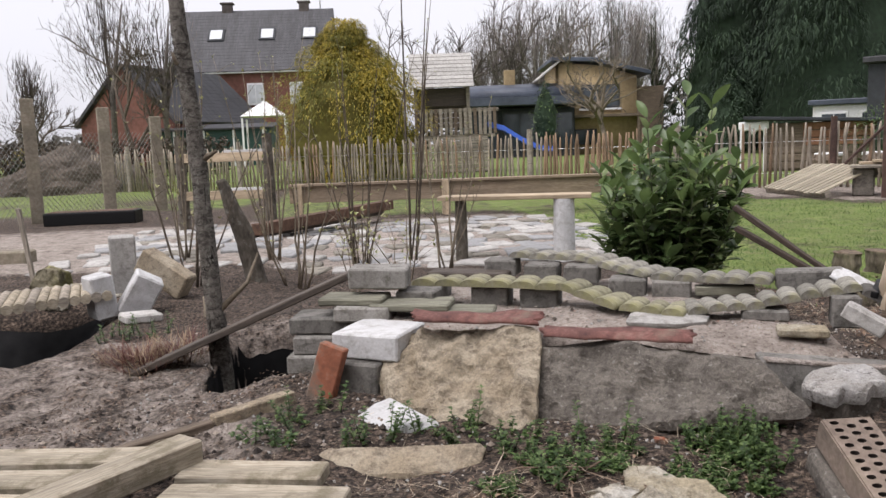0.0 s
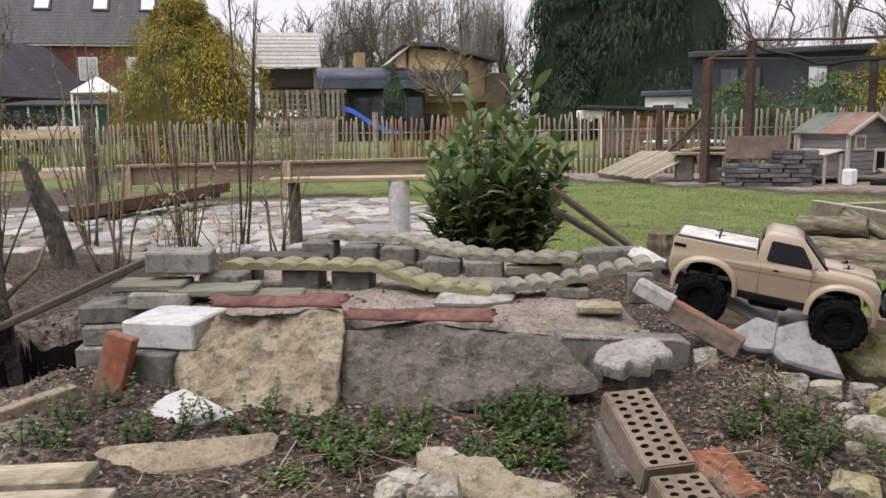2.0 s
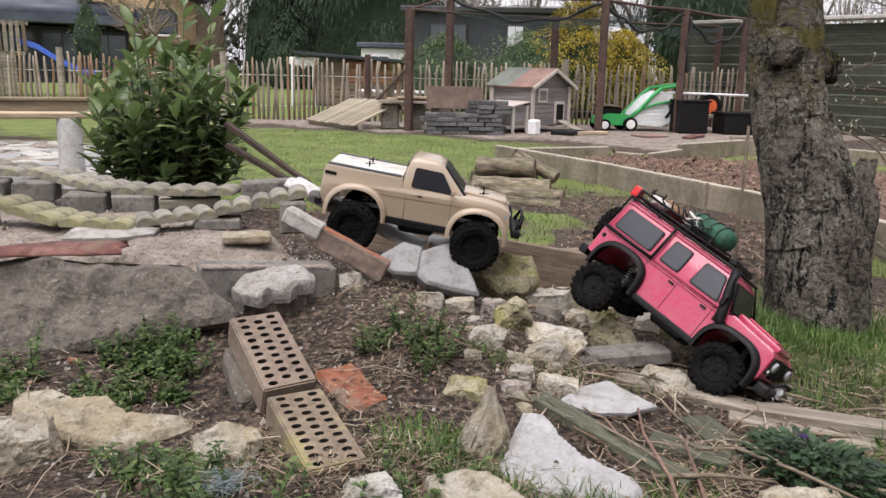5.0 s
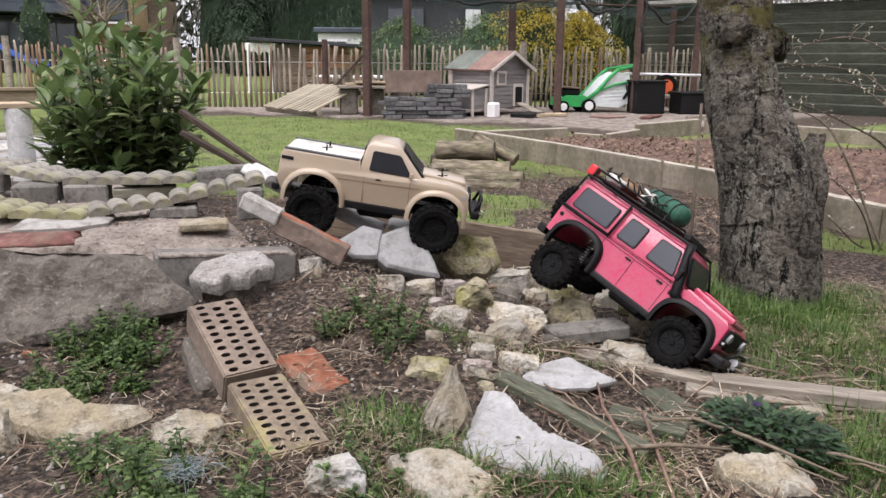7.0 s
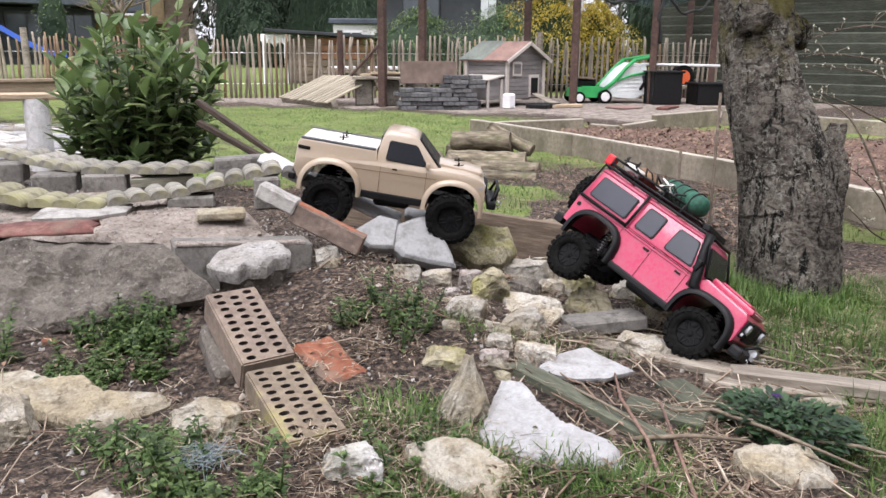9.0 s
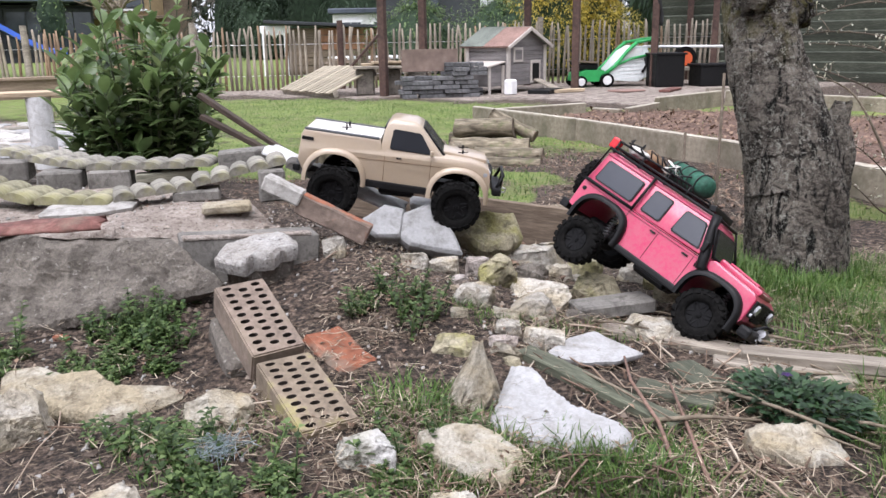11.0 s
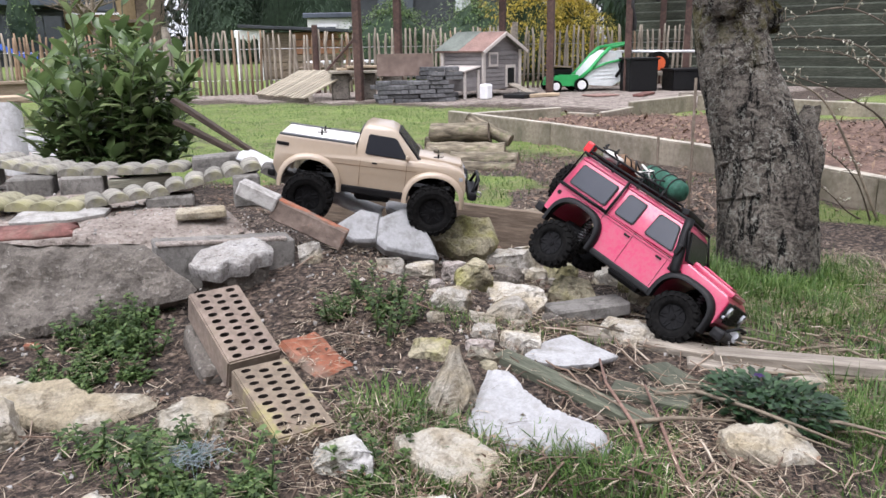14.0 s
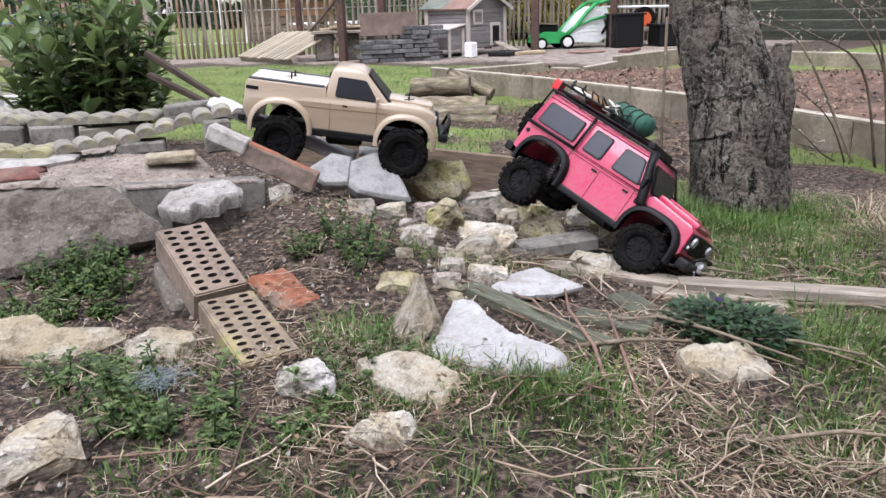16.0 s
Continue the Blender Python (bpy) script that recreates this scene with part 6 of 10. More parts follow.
part("trunk_burl", rough_trunk([(0.05, -0.06, 0.12), (0.075, -0.085, 0.25), (0.09, -0.085, 0.38), (0.098, -0.075, 0.46), (0.12, -0.075, 0.53)], [0.05, 0.06, 0.052, 0.036, 0.023], 48, 0.007, 34, 5.0), bark_moss, old_tree, "knobbly side stump")
# hollows are near-black lumps, their inner shade put into the colour
for k, (ca, cz, cr) in enumerate(((-2.05, 0.24, 0.02), (-2.1, 0.2, 0.016))):
    c = Vector((0.0 + math.cos(ca) * 0.142, -0.02 + math.sin(ca) * 0.142, cz))
    part("hollow", lump((cr * 1.7, cr * 1.7, cr * 0.75), k), hole_shade, old_tree, "small bark hollow, a lump coloured as its shade").matrix_basis = pose(*(c - Vector((math.cos(ca), math.sin(ca), 0)) * 0.012))
kn = rough_trunk([(-0.07, 0.13, 0.84), (-0.1, 0.105, 0.85), (-0.115, 0.09, 0.855)], [0.065, 0.055, 0.03], 30, 0.012, 30, 7.0)
part("knot", kn, bark_moss, old_tree, "healed mossy knot where a limb was cut")
part("knot", rough_trunk([(0.06, 0.12, 0.78), (0.13, 0.08, 0.8), (0.15, 0.07, 0.83)], [0.07, 0.05, 0.03], 24, 0.014, 30, 9.0), bark_moss, old_tree, "rough stub of a cut limb")
for k, (p, r0) in enumerate((([(-0.05, 0.22, 1.35), (-0.4, 0.3, 1.8), (-0.6, 0.6, 2.4)], 0.07), ([(-0.04, 0.22, 1.35), (0.1, 0.1, 1.9), (0.4, -0.1, 2.6)], 0.075), ([(-0.05, 0.15, 1.1), (0.15, -0.2, 1.25), (0.5, -0.6, 1.3)], 0.02))):
    part("limb", tube(bmesh.new(), p, [r0, r0 * 0.7, r0 * 0.35], 10), bark_moss, old_tree)


def twig_tree(base, height, n, spread, seed, thick=0.006, lean=(0, 0)):
    """Upright thin stems with short side shoots: one mesh a stem."""
    r = random.Random(seed)
    stems, tips = [], []
    for k in range(n):
        bm = bmesh.new()
        stems.append(bm)
        a = r.uniform(0, 2 * math.pi)
        h = height * r.uniform(0.55, 1.0)
        dx, dy = math.cos(a) * spread * r.random() + lean[0], math.sin(a) * spread * r.random() + lean[1]
        b = Vector((base[0] + math.cos(a) * 0.06 * r.random(), base[1] + math.sin(a) * 0.06 * r.random(), base[2] - 0.03))
        pts = [b + Vector((dx * u + r.gauss(0, 0.008), dy * u + r.gauss(0, 0.008), h * u)) for u in (0, 0.2, 0.4, 0.6, 0.8, 1.0)]
        t = thick * r.uniform(0.6, 1.1)
        tube(bm, pts, [t * q for q in (1.0, 0.9, 0.75, 0.6, 0.45, 0.25)], 5)
        for _ in range(r.randint(2, 5)):
            u = r.uniform(0.35, 0.95)
            i = min(4, int(u * 5))
            p = pts[i].lerp(pts[i + 1], u * 5 - i)
            d = Vector((r.gauss(0, 1), r.gauss(0, 1), r.uniform(0.5, 1.6))).normalized() * r.uniform(0.05, 0.22)
            tube(bm, [p, p + d * 0.5 + Vector((0, 0, 0.01)), p + d], [t * 0.35, t * 0.28, t * 0.15], 4)
            tips.append(p + d)
        tips.append(pts[-1])
        tips += [pts[4], pts[3]]
    return stems, tips


def bud_leaves(tips, seed, per=3, size=0.02):
    r = random.Random(seed)
    lv = Leaves()
    for t in tips:
        for _ in range(per):
            lv.leaf(t, (r.gauss(0, 1), r.gauss(0, 1), r.uniform(0.2, 1.5)), size * r.uniform(0.6, 1.3), size * 0.5)
    return lv


bud_mat = leaf_mat("opening_bud", (0.2, 0.22, 0.06), (0.3, 0.31, 0.12), (0.42, 0.4, 0.22), 0.6, 0.3)
young_bark = bark_material("young_bark", (0.045, 0.039, 0.034), (0.1, 0.088, 0.076), (0.17, 0.155, 0.135), (0.15, 0.15, 0.06), 5.0, 6.0)
# young trunk at the near left
young = thing("tree", pose(-0.475, 2.75, 0), "slim young tree trunk with smooth grey-brown bark", "tree")
tp = [(0, 0, -0.05), (0.0, 0, 0.1), (-0.015, 0, 0.4), (-0.03, 0, 0.85), (-0.05, -0.005, 1.15), (-0.06, -0.01, 1.4), (-0.1, 0, 2.2)]
part("trunk", rough_trunk(tp, [0.046, 0.036, 0.03, 0.029, 0.026, 0.024, 0.016], 20, 0.003, 30, 8.0), young_bark, young)
for p in ([(-0.05, 0, 1.12), (-0.07, -0.03, 1.13), (-0.075, -0.04, 1.16)], [(0.01, 0, 0.3), (0.1, 0.05, 0.38), (0.14, 0.08, 0.48)], [(-0.03, 0, 0.8), (0.02, -0.02, 0.83), (0.04, -0.03, 0.84)]):
    part("branch", tube(bmesh.new(), p, [0.012, 0.008, 0.004], 6), stem_mat, young)
old_stump = thing("tree", pose(-0.62, 4.6, 0.08), "leaning grey shrub trunk behind the slim tree", "tree")
part("trunk", rough_trunk([(0.1, 0, -0.05), (0.03, 0, 0.3), (-0.08, 0, 0.6)], [0.065, 0.055, 0.03], 14, 0.006, 20, 3.0), bark, old_stump)
# leafless shrubs with opening buds
for k, (x, y, h, n, sp, th) in enumerate(((0.1, 5.5, 1.6, 10, 0.5, 0.009), (0.62, 5.0, 1.2, 6, 0.4, 0.008), (-0.5, 5.5, 1.6, 9, 0.5, 0.009), (-0.85, 4.4, 1.2, 9, 0.45, 0.007),
                                      (0.3, 4.3, 0.6, 6, 0.3, 0.005), (-1.1, 5.6, 1.4, 7, 0.4, 0.009), (0.45, 5.6, 2.5, 5, 0.35, 0.011), (0.02, 3.75, 0.5, 8, 0.2, 0.005), (-0.3, 4.6, 1.0, 7, 0.3, 0.008))):
    sh = thing("shrub", Matrix(), "leafless thin-stemmed shrub with opening buds", "shrub", "leafless shrubs")
    stems, tips = twig_tree((x, y, ground_z(x, y)), h, n, sp, 40 + k, th)
    for bm in stems:
        part("stem", bm, stem_mat if k % 3 else twig_mat, sh)
    tagged(bud_leaves(tips, k, 2, 0.028).make("buds", bud_mat, sh), kind="stuff")
CANES = [([(3.5, 1.1, 0.03), (3.44, 1.23, 0.34), (3.4, 1.32, 0.5), (3.36, 1.42, 0.56), (3.31, 1.51, 0.575)], 0.006), ([(3.5, 1.02, 0.03), (3.42, 1.08, 0.4), (3.33, 1.24, 0.53), (3.26, 1.4, 0.6)], 0.006),
         ([(3.42, 0.95, 0.03), (3.34, 1.0, 0.5), (3.26, 1.14, 0.69), (3.19, 1.31, 0.73), (3.14, 1.4, 0.72)], 0.005), ([(3.4, 0.9, 0.03), (3.3, 0.98, 0.45), (3.26, 1.15, 0.65), (3.17, 1.36, 0.69)], 0.005),
         ([(3.45, 0.85, 0.03), (3.32, 0.95, 0.6), (3.25, 1.17, 0.82), (3.15, 1.4, 0.78)], 0.005), ([(3.48, 1.12, 0.03), (3.4, 1.16, 0.2), (3.33, 1.23, 0.3), (3.3, 1.29, 0.34)], 0.004),
         ([(3.5, 1.15, 0.03), (3.4, 1.18, 0.08), (3.33, 1.22, 0.15), (3.31, 1.27, 0.19)], 0.004), ([(3.44, 0.8, 0.03), (3.4, 0.85, 0.5), (3.3, 0.9, 0.95), (3.2, 1.0, 1.1)], 0.006), ([(3.4, 0.7, 0.03), (3.3, 0.8, 0.4), (3.22, 1.0, 0.62), (3.2, 1.15, 0.66)], 0.004)]
blossom = leaf_mat("pale_bud", (0.3, 0.3, 0.2), (0.45, 0.44, 0.34), (0.6, 0.58, 0.5), 0.6, 0.3)
cane_bush = thing("shrub", Matrix(), "arching bare canes with pale opening buds beside the old tree", "shrub")
rcn = random.Random(23)
buds_ = Leaves()
for pts, t in CANES:
    pts = [Vector(p) for p in pts]
    fine_ = []
    for k in range(len(pts) - 1):
        p0, p1, p2, p3 = pts[max(0, k - 1)], pts[k], pts[k + 1], pts[min(len(pts) - 1, k + 2)]
        for u in np.linspace(0, 1, 6, endpoint=False):
            fine_.append(0.5 * (2 * p1 + (p2 - p0) * u + (2 * p0 - 5 * p1 + 4 * p2 - p3) * u * u + (3 * p1 - p0 - 3 * p2 + p3) * u ** 3))
    fine_.append(pts[-1])
    part("cane", tube(bmesh.new(), fine_, [lerp(t, t * 0.3, q / len(fine_)) for q in range(len(fine_))], 6), twig_mat if rcn.random() < 0.5 else stem_mat, cane_bush)
    for p in fine_[8:]:
        for _ in range(2):
            d = Vector((rcn.gauss(0, 1), rcn.gauss(0, 1), rcn.uniform(-0.2, 1.2))).normalized()
            if rcn.random() < 0.5:
                q = p + d * rcn.uniform(0.02, 0.06)
                part("side_shoot", tube(bmesh.new(), [p, p.lerp(q, 0.5) + Vector((0, 0, 0.004)), q], [0.0018, 0.0014, 0.0008], 4), stem_mat, cane_bush)
                for _ in range(3):
                    buds_.leaf(q, (rcn.gauss(0, 1), rcn.gauss(0, 1), rcn.gauss(0.3, 1)), rcn.uniform(0.008, 0.016), 0.007)
            buds_.leaf(p, d, rcn.uniform(0.008, 0.015), 0.006)
tagged(buds_.make("bud_cluster", blossom, cane_bush), kind="stuff")
for k, (x, y) in enumerate(((2.33, 1.33), (2.37, 1.3), (2.42, 1.27), (2.3, 1.38))):
    ob = part("stake", tube(bmesh.new(), [(x, y, 0), (x + 0.004, y, 0.2), (x + 0.01, y + 0.005, (0.45, 0.3, 0.62, 0.22)[k])], 0.0045, 6), twig_mat)
    tagged(ob, "thin dark twig stuck upright in the grass", "twig", "upright twigs")

# laurel
laurel_stem = grainy("laurel_stem", (0.04, 0.05, 0.025), (0.07, 0.085, 0.04), (0.1, 0.12, 0.06), 40, 6, 0.8, 0.2, 0.001)
laurel = thing("laurel_bush", pose(1.54, 3.65, 0.1), "green laurel bush with upright shoots of large glossy leaves", "bush")
rl = random.Random(5)
shoots = []
for k in range(88):
    a = rl.uniform(0, 2 * math.pi)
    rr = 0.36 * math.sqrt(rl.random())
    h = (0.76 - 0.16 * (rr / 0.34) ** 2) * (rl.uniform(0.7, 1.0) if k % 3 else rl.uniform(0.28, 0.7))
    if k in (2, 31, 64, 97):
        h = rl.uniform(0.8, 0.93)
    top = Vector((math.cos(a) * rr * 1.02, math.sin(a) * rr, h))
    mid = Vector((top.x * 0.7, top.y * 0.7, h * 0.45))
    b = Vector((top.x * 0.25, top.y * 0.25, 0))
    part("stem", tube(bmesh.new(), [b, mid, top], [0.007, 0.005, 0.0025], 5), laurel_stem, laurel)
    shoots.append((b, mid, top))


def laurel_leaf_mesh(name, L, W, mat):
    bm = bmesh.new()
    n = 6
    rows = []
    for i in range(n + 1):
        u = i / n
        w = W * 0.5 * math.sin(math.pi * min(1, u * 0.93 + 0.05)) ** 0.75
        z = -0.2 * L * (u - 0.25) ** 2
        rows.append([bm.verts.new((u * L, s * w, z + abs(s) * w * 0.35)) for s in (-1, 0, 1)])
    for a, b in zip(rows, rows[1:]):
        for j in range(2):
            bm.faces.new((a[j], a[j + 1], b[j + 1], b[j])).smooth = True
    me = bpy.data.meshes.new(name)
    bm.to_mesh(me)
    bm.free()
    me.materials.append(mat)
    return me


leaf_meshes = [laurel_leaf_mesh("leaf", L, W, mt) for L, W, mt in ((0.125, 0.05, young_laurel), (0.105, 0.045, laurel_leaf), (0.095, 0.04, young_laurel), (0.115, 0.048, laurel_leaf))]
old_crown, young_crown = Leaves(), Leaves()
count = 0
for b, mid, top in shoots:
    spin = rl.uniform(0, 6.28)
    for q in range(25):
        u = lerp(0.16, 1.0, (q + rl.random()) / 25)
        p = b.lerp(mid, u * 2) if u < 0.5 else mid.lerp(top, u * 2 - 1)
        spin += 2.4
        up = rl.uniform(-0.1, 0.75) + (0.9 if u > 0.9 else 0.0)
        d = Vector((math.cos(spin), math.sin(spin), up)).normalized()
        L, W = rl.uniform(0.075, 0.125), rl.uniform(0.036, 0.05)
        if q in (21, 23, 24) and count < 290:
            ob = new("leaf", leaf_meshes[count % 4])
            ob.parent = laurel
            ob.matrix_basis = frame_m(p, d, Vector((rl.gauss(0, 0.3), rl.gauss(0, 0.3), 1)))
            count += 1
        else:
            (young_crown if u > 0.8 and top.z > 0.4 else old_crown).long_leaf(p, d, L, W, rl.uniform(0.1, 0.5))
for lv, mt in ((old_crown, laurel_leaf), (young_crown, young_laurel)):
    tagged(lv.make("crown", mt, laurel), kind="stuff")

# ---- the garden behind ----
concrete_old = grainy("old_concrete_kerb", (0.18, 0.15, 0.11), (0.27, 0.235, 0.18), (0.35, 0.31, 0.245), 30, 3.5, 0.9, 0.4, 0.005, stain=((0.14, 0.125, 0.085), 0.5, 0.72, 5), vary=0.1)
fence_wood = grainy("split_paling", (0.2, 0.165, 0.125), (0.33, 0.285, 0.225), (0.45, 0.4, 0.33), 12, 2, 0.9, 0.4, 0.004, stretch=(6, 6, 1), vary=0.28)
fence_brown = grainy("brown_paling", (0.18, 0.115, 0.07), (0.29, 0.2, 0.13), (0.38, 0.28, 0.2), 12, 2, 0.9, 0.4, 0.004, stretch=(6, 6, 1), vary=0.25)
chips = grainy("bark_chips", (0.065, 0.038, 0.027), (0.145, 0.09, 0.067), (0.26, 0.18, 0.135), 28, 3, 0.95, 0.8, 0.02)
fresh_wood = grainy("planed_timber", (0.33, 0.25, 0.16), (0.44, 0.35, 0.24), (0.53, 0.44, 0.32), 14, 2, 0.8, 0.3, 0.003, stretch=(1, 9, 9), vary=0.15)
coop_grey = grainy("grey_cladding", (0.16, 0.145, 0.14), (0.21, 0.195, 0.19), (0.26, 0.245, 0.24), 18, 2, 0.75, 0.2, 0.002, stretch=(1, 1, 8))
coop_trim = plain("pale_trim", (0.46, 0.42, 0.38), 0.7)
felt_red = grainy("reddish_felt", (0.2, 0.12, 0.1), (0.28, 0.18, 0.15), (0.34, 0.23, 0.2), 40, 3, 0.95, 0.2, 0.002)
felt_green = grainy("greenish_felt", (0.13, 0.15, 0.13), (0.19, 0.21, 0.18), (0.25, 0.27, 0.23), 40, 3, 0.95, 0.2, 0.002)
post_brown = grainy("rusty_brown_post", (0.045, 0.028, 0.022), (0.085, 0.05, 0.04), (0.13, 0.08, 0.065), 20, 3, 0.85, 0.2, 0.003)
bright_green = plain("mower_green", (0.03, 0.33, 0.09), 0.35, 0, 0.1, 20, 0.5)
bag_white = plain("grass_bag", (0.62, 0.66, 0.65), 0.7, 0, 0.12, 15)
slate_grey = grainy("dark_paver", (0.06, 0.06, 0.062), (0.11, 0.11, 0.112), (0.19, 0.188, 0.185), 30, 4, 0.9, 0.3, 0.003, vary=0.35)
brown_board = grainy("brown_panel", (0.15, 0.105, 0.085), (0.2, 0.145, 0.12), (0.25, 0.19, 0.16), 8, 2, 0.8, 0.1, 0.002)
log_bark = grainy("log_bark", (0.05, 0.04, 0.028), (0.2, 0.17, 0.12), (0.4, 0.35, 0.26), 40, 11, 0.95, 1.0, 0.015, stretch=(0.25, 1, 1), stain=((0.12, 0.13, 0.06), 0.55, 0.72, 12), vary=0.2)
log_end = grainy("log_end", (0.06, 0.045, 0.032), (0.16, 0.12, 0.085), (0.28, 0.22, 0.16), 40, 5, 0.95, 0.3, 0.003)
orange_plastic = plain("orange_plastic", (0.55, 0.1, 0.03), 0.5)
white_paint = plain("white_paint", (0.72, 0.72, 0.72), 0.5, 0, 0.08, 10)


def fence_y(x):
    return 15.3 - 0.667 * x


# split paling fence
fence = thing("paling_fence", Matrix(), "weathered split-paling garden fence on wire", "fence")
pale_meshes = []
for k in range(6):
    r = random.Random(k)
    for mt in (fence_wood, fence_brown):
        bm = bmesh.new()
        h = 0.9 + r.uniform(-0.06, 0.05)
        tube(bm, [(0, 0, -0.05), (r.gauss(0, 0.006), 0, h * 0.4), (r.gauss(0, 0.008), 0, h * 0.8), (r.gauss(0, 0.01), 0, h)], [0.022, 0.023, 0.021, 0.012], 6)
        me = bpy.data.meshes.new("paling")
        bm.to_mesh(me)
        bm.free()
        me.materials.append(mt)
        pale_meshes.append(me)
r = random.Random(31)
x, count = -5.6, 0
far_pales = []
while x < 14.2:
    brown = 3.35 < x < 4.75
    step = 0.05 if brown else 0.068
    x += step * r.uniform(0.8, 1.2)
    me = pale_meshes[2 * r.randrange(6) + (1 if brown or r.random() < 0.18 else 0)]
    if count < 300 and x > -1.0:
        ob = new("paling", me)
        ob.parent = fence
        ob.matrix_basis = pose(x, fence_y(x), 0.02, r.gauss(0, 1.2), r.gauss(0, 2), r.uniform(0, 360))
        count += 1
    else:
        far_pales.append((x, r.gauss(0, 1.5), r.uniform(0.84, 0.95)))
bm = bmesh.new()
for px_, lean_, h_ in far_pales:
    tube(bm, [(px_, fence_y(px_), 0), (px_ + lean_ * 0.01, fence_y(px_), h_ * 0.85), (px_ + lean_ * 0.012, fence_y(px_), h_)], [0.022, 0.021, 0.011], 5)
tagged(part("palings", bm, fence_wood, fence), kind="stuff")
for z in (0.22, 0.68):
    part("wire", tube(bmesh.new(), [(-5.6, fence_y(-5.6), z), (4, fence_y(4), z), (14.2, fence_y(14.2), z)], 0.005, 4), chrome, fence)
for px_ in (-4.6, -2.0, 0.6, 3.2, 5.2, 7.02, 9.6, 12.2):
    part("fence_post", cyl(bmesh.new(), 0.05, 0.045, (px_, fence_y(px_) - 0.06, -0.1), (px_, fence_y(px_) - 0.06, 1.02), 10), post_brown if px_ == 7.02 else wood_grey, fence)
part("gate_brace", box(bmesh.new(), (0.9, 0.03, 0.05), frame_m((7.3, fence_y(7.3) - 0.08, 0.55), (0.5, -0.3, 0.62), (0, -1, 0.3))), post_brown, fence)

pale_edge = grainy("worn_concrete_edge", (0.28, 0.245, 0.19), (0.4, 0.365, 0.3), (0.48, 0.445, 0.38), 30, 3.5, 0.9, 0.3, 0.004)
# raised bed with concrete edging
def kerb(a, b, h, z0=-0.05, w=0.055, name="raised_bed_wall"):
    a, b = Vector((*a, 0)), Vector((*b, 0))
    bm = worn_box(((b - a).length, w, h - z0), 0.006, 0.003, 3, 3)
    ob = part(name, bm, concrete_old)
    ob.matrix_basis = frame_m((a + b) / 2 + Vector((0, 0, (h + z0) / 2)), b - a, (0, 0, 1))
    part("worn_edge", worn_box(((b - a).length, w * 0.96, 0.008), 0.003, 0.002, 5, 3), pale_edge, ob, "pale worn top edge").matrix_basis = pose(0, 0, (h - z0) / 2 + 0.001)
    return tagged(ob, "old stained concrete edging of a raised bed", "kerb", "raised bed walls")


BED = [(4.66, 4.86), (4.43, 3.55), (4.08, 2.25), (3.64, 1.15), (3.2, 0.1), (2.85, -0.75)]
for a, b in zip(BED, BED[1:]):
    kerb(a, Vector(b) + (Vector(a) - Vector(b)) * 0.006, 0.185)
kerb((4.72, 4.9), (5.78, 4.65), 0.15)
kerb((5.8, 4.56), (5.84, 4.3), 0.11)
kerb((5.88, 4.26), (6.5, 4.4), 0.12)
kerb((6.56, 4.45), (7.7, 4.5), 0.16)
kerb((7.74, 4.45), (7.6, 2.2), 0.16)
kerb((7.6, 2.15), (7.9, -0.8), 0.16)
# chips in the bed
def bed_x(y):
    """The raised bed's near wall."""
    for (x0, y0), (x1, y1) in zip(BED, BED[1:]):
        if y1 <= y <= y0:
            return lerp(x1, x0, (y - y1) / (y0 - y1)) + 0.05
    return 4.7


lit = Leaves()
r = random.Random(8)
bm = bmesh.new()
n = 40
gridv = {}
for i in range(n + 1):
    for j in range(n + 1):
        u, v = i / n, j / n
        near_ = Vector((bed_x(lerp(4.7, -0.6, v)), lerp(4.7, -0.6, v), 0))
        far_ = Vector((6.5, 4.3, 0)).lerp(Vector((7.8, -0.6, 0)), v)
        p = near_.lerp(far_, u)
        gridv[i, j] = bm.verts.new((p.x, p.y, 0.07 + 0.05 * noise.noise(p * 1.5) + 0.02 * noise.fractal(p * 7, 0.9, 2, 3)))
for i in range(n):
    for j in range(n):
        bm.faces.new((gridv[i, j], gridv[i, j + 1], gridv[i + 1, j + 1], gridv[i + 1, j])).smooth = True
bmesh.ops.recalc_face_normals(bm, faces=bm.faces)
tagged(part("mulch", bm, chips), "reddish-brown bark chip mulch filling the raised bed", "mulch", kind="stuff")
for _ in range(5000):
    v, u = r.random(), r.random() ** 1.3
    near_ = Vector((bed_x(lerp(4.65, -0.6, v)) + 0.04, lerp(4.65, -0.6, v), 0))
    far_ = Vector((6.5, 4.3, 0)).lerp(Vector((7.8, -0.6, 0)), v)
    p = near_.lerp(far_, u)
    p.z = 0.085 + 0.05 * noise.noise(p * 1.5)
    lit.leaf(p, (r.gauss(0, 1), r.gauss(0, 1), r.gauss(0, 0.3)), r.uniform(0.03, 0.07), r.uniform(0.012, 0.03))
tagged(lit.make("bark_chips", litter_mat), "scattered bark chips and dry leaves in the bed", "bark chips", kind="stuff")

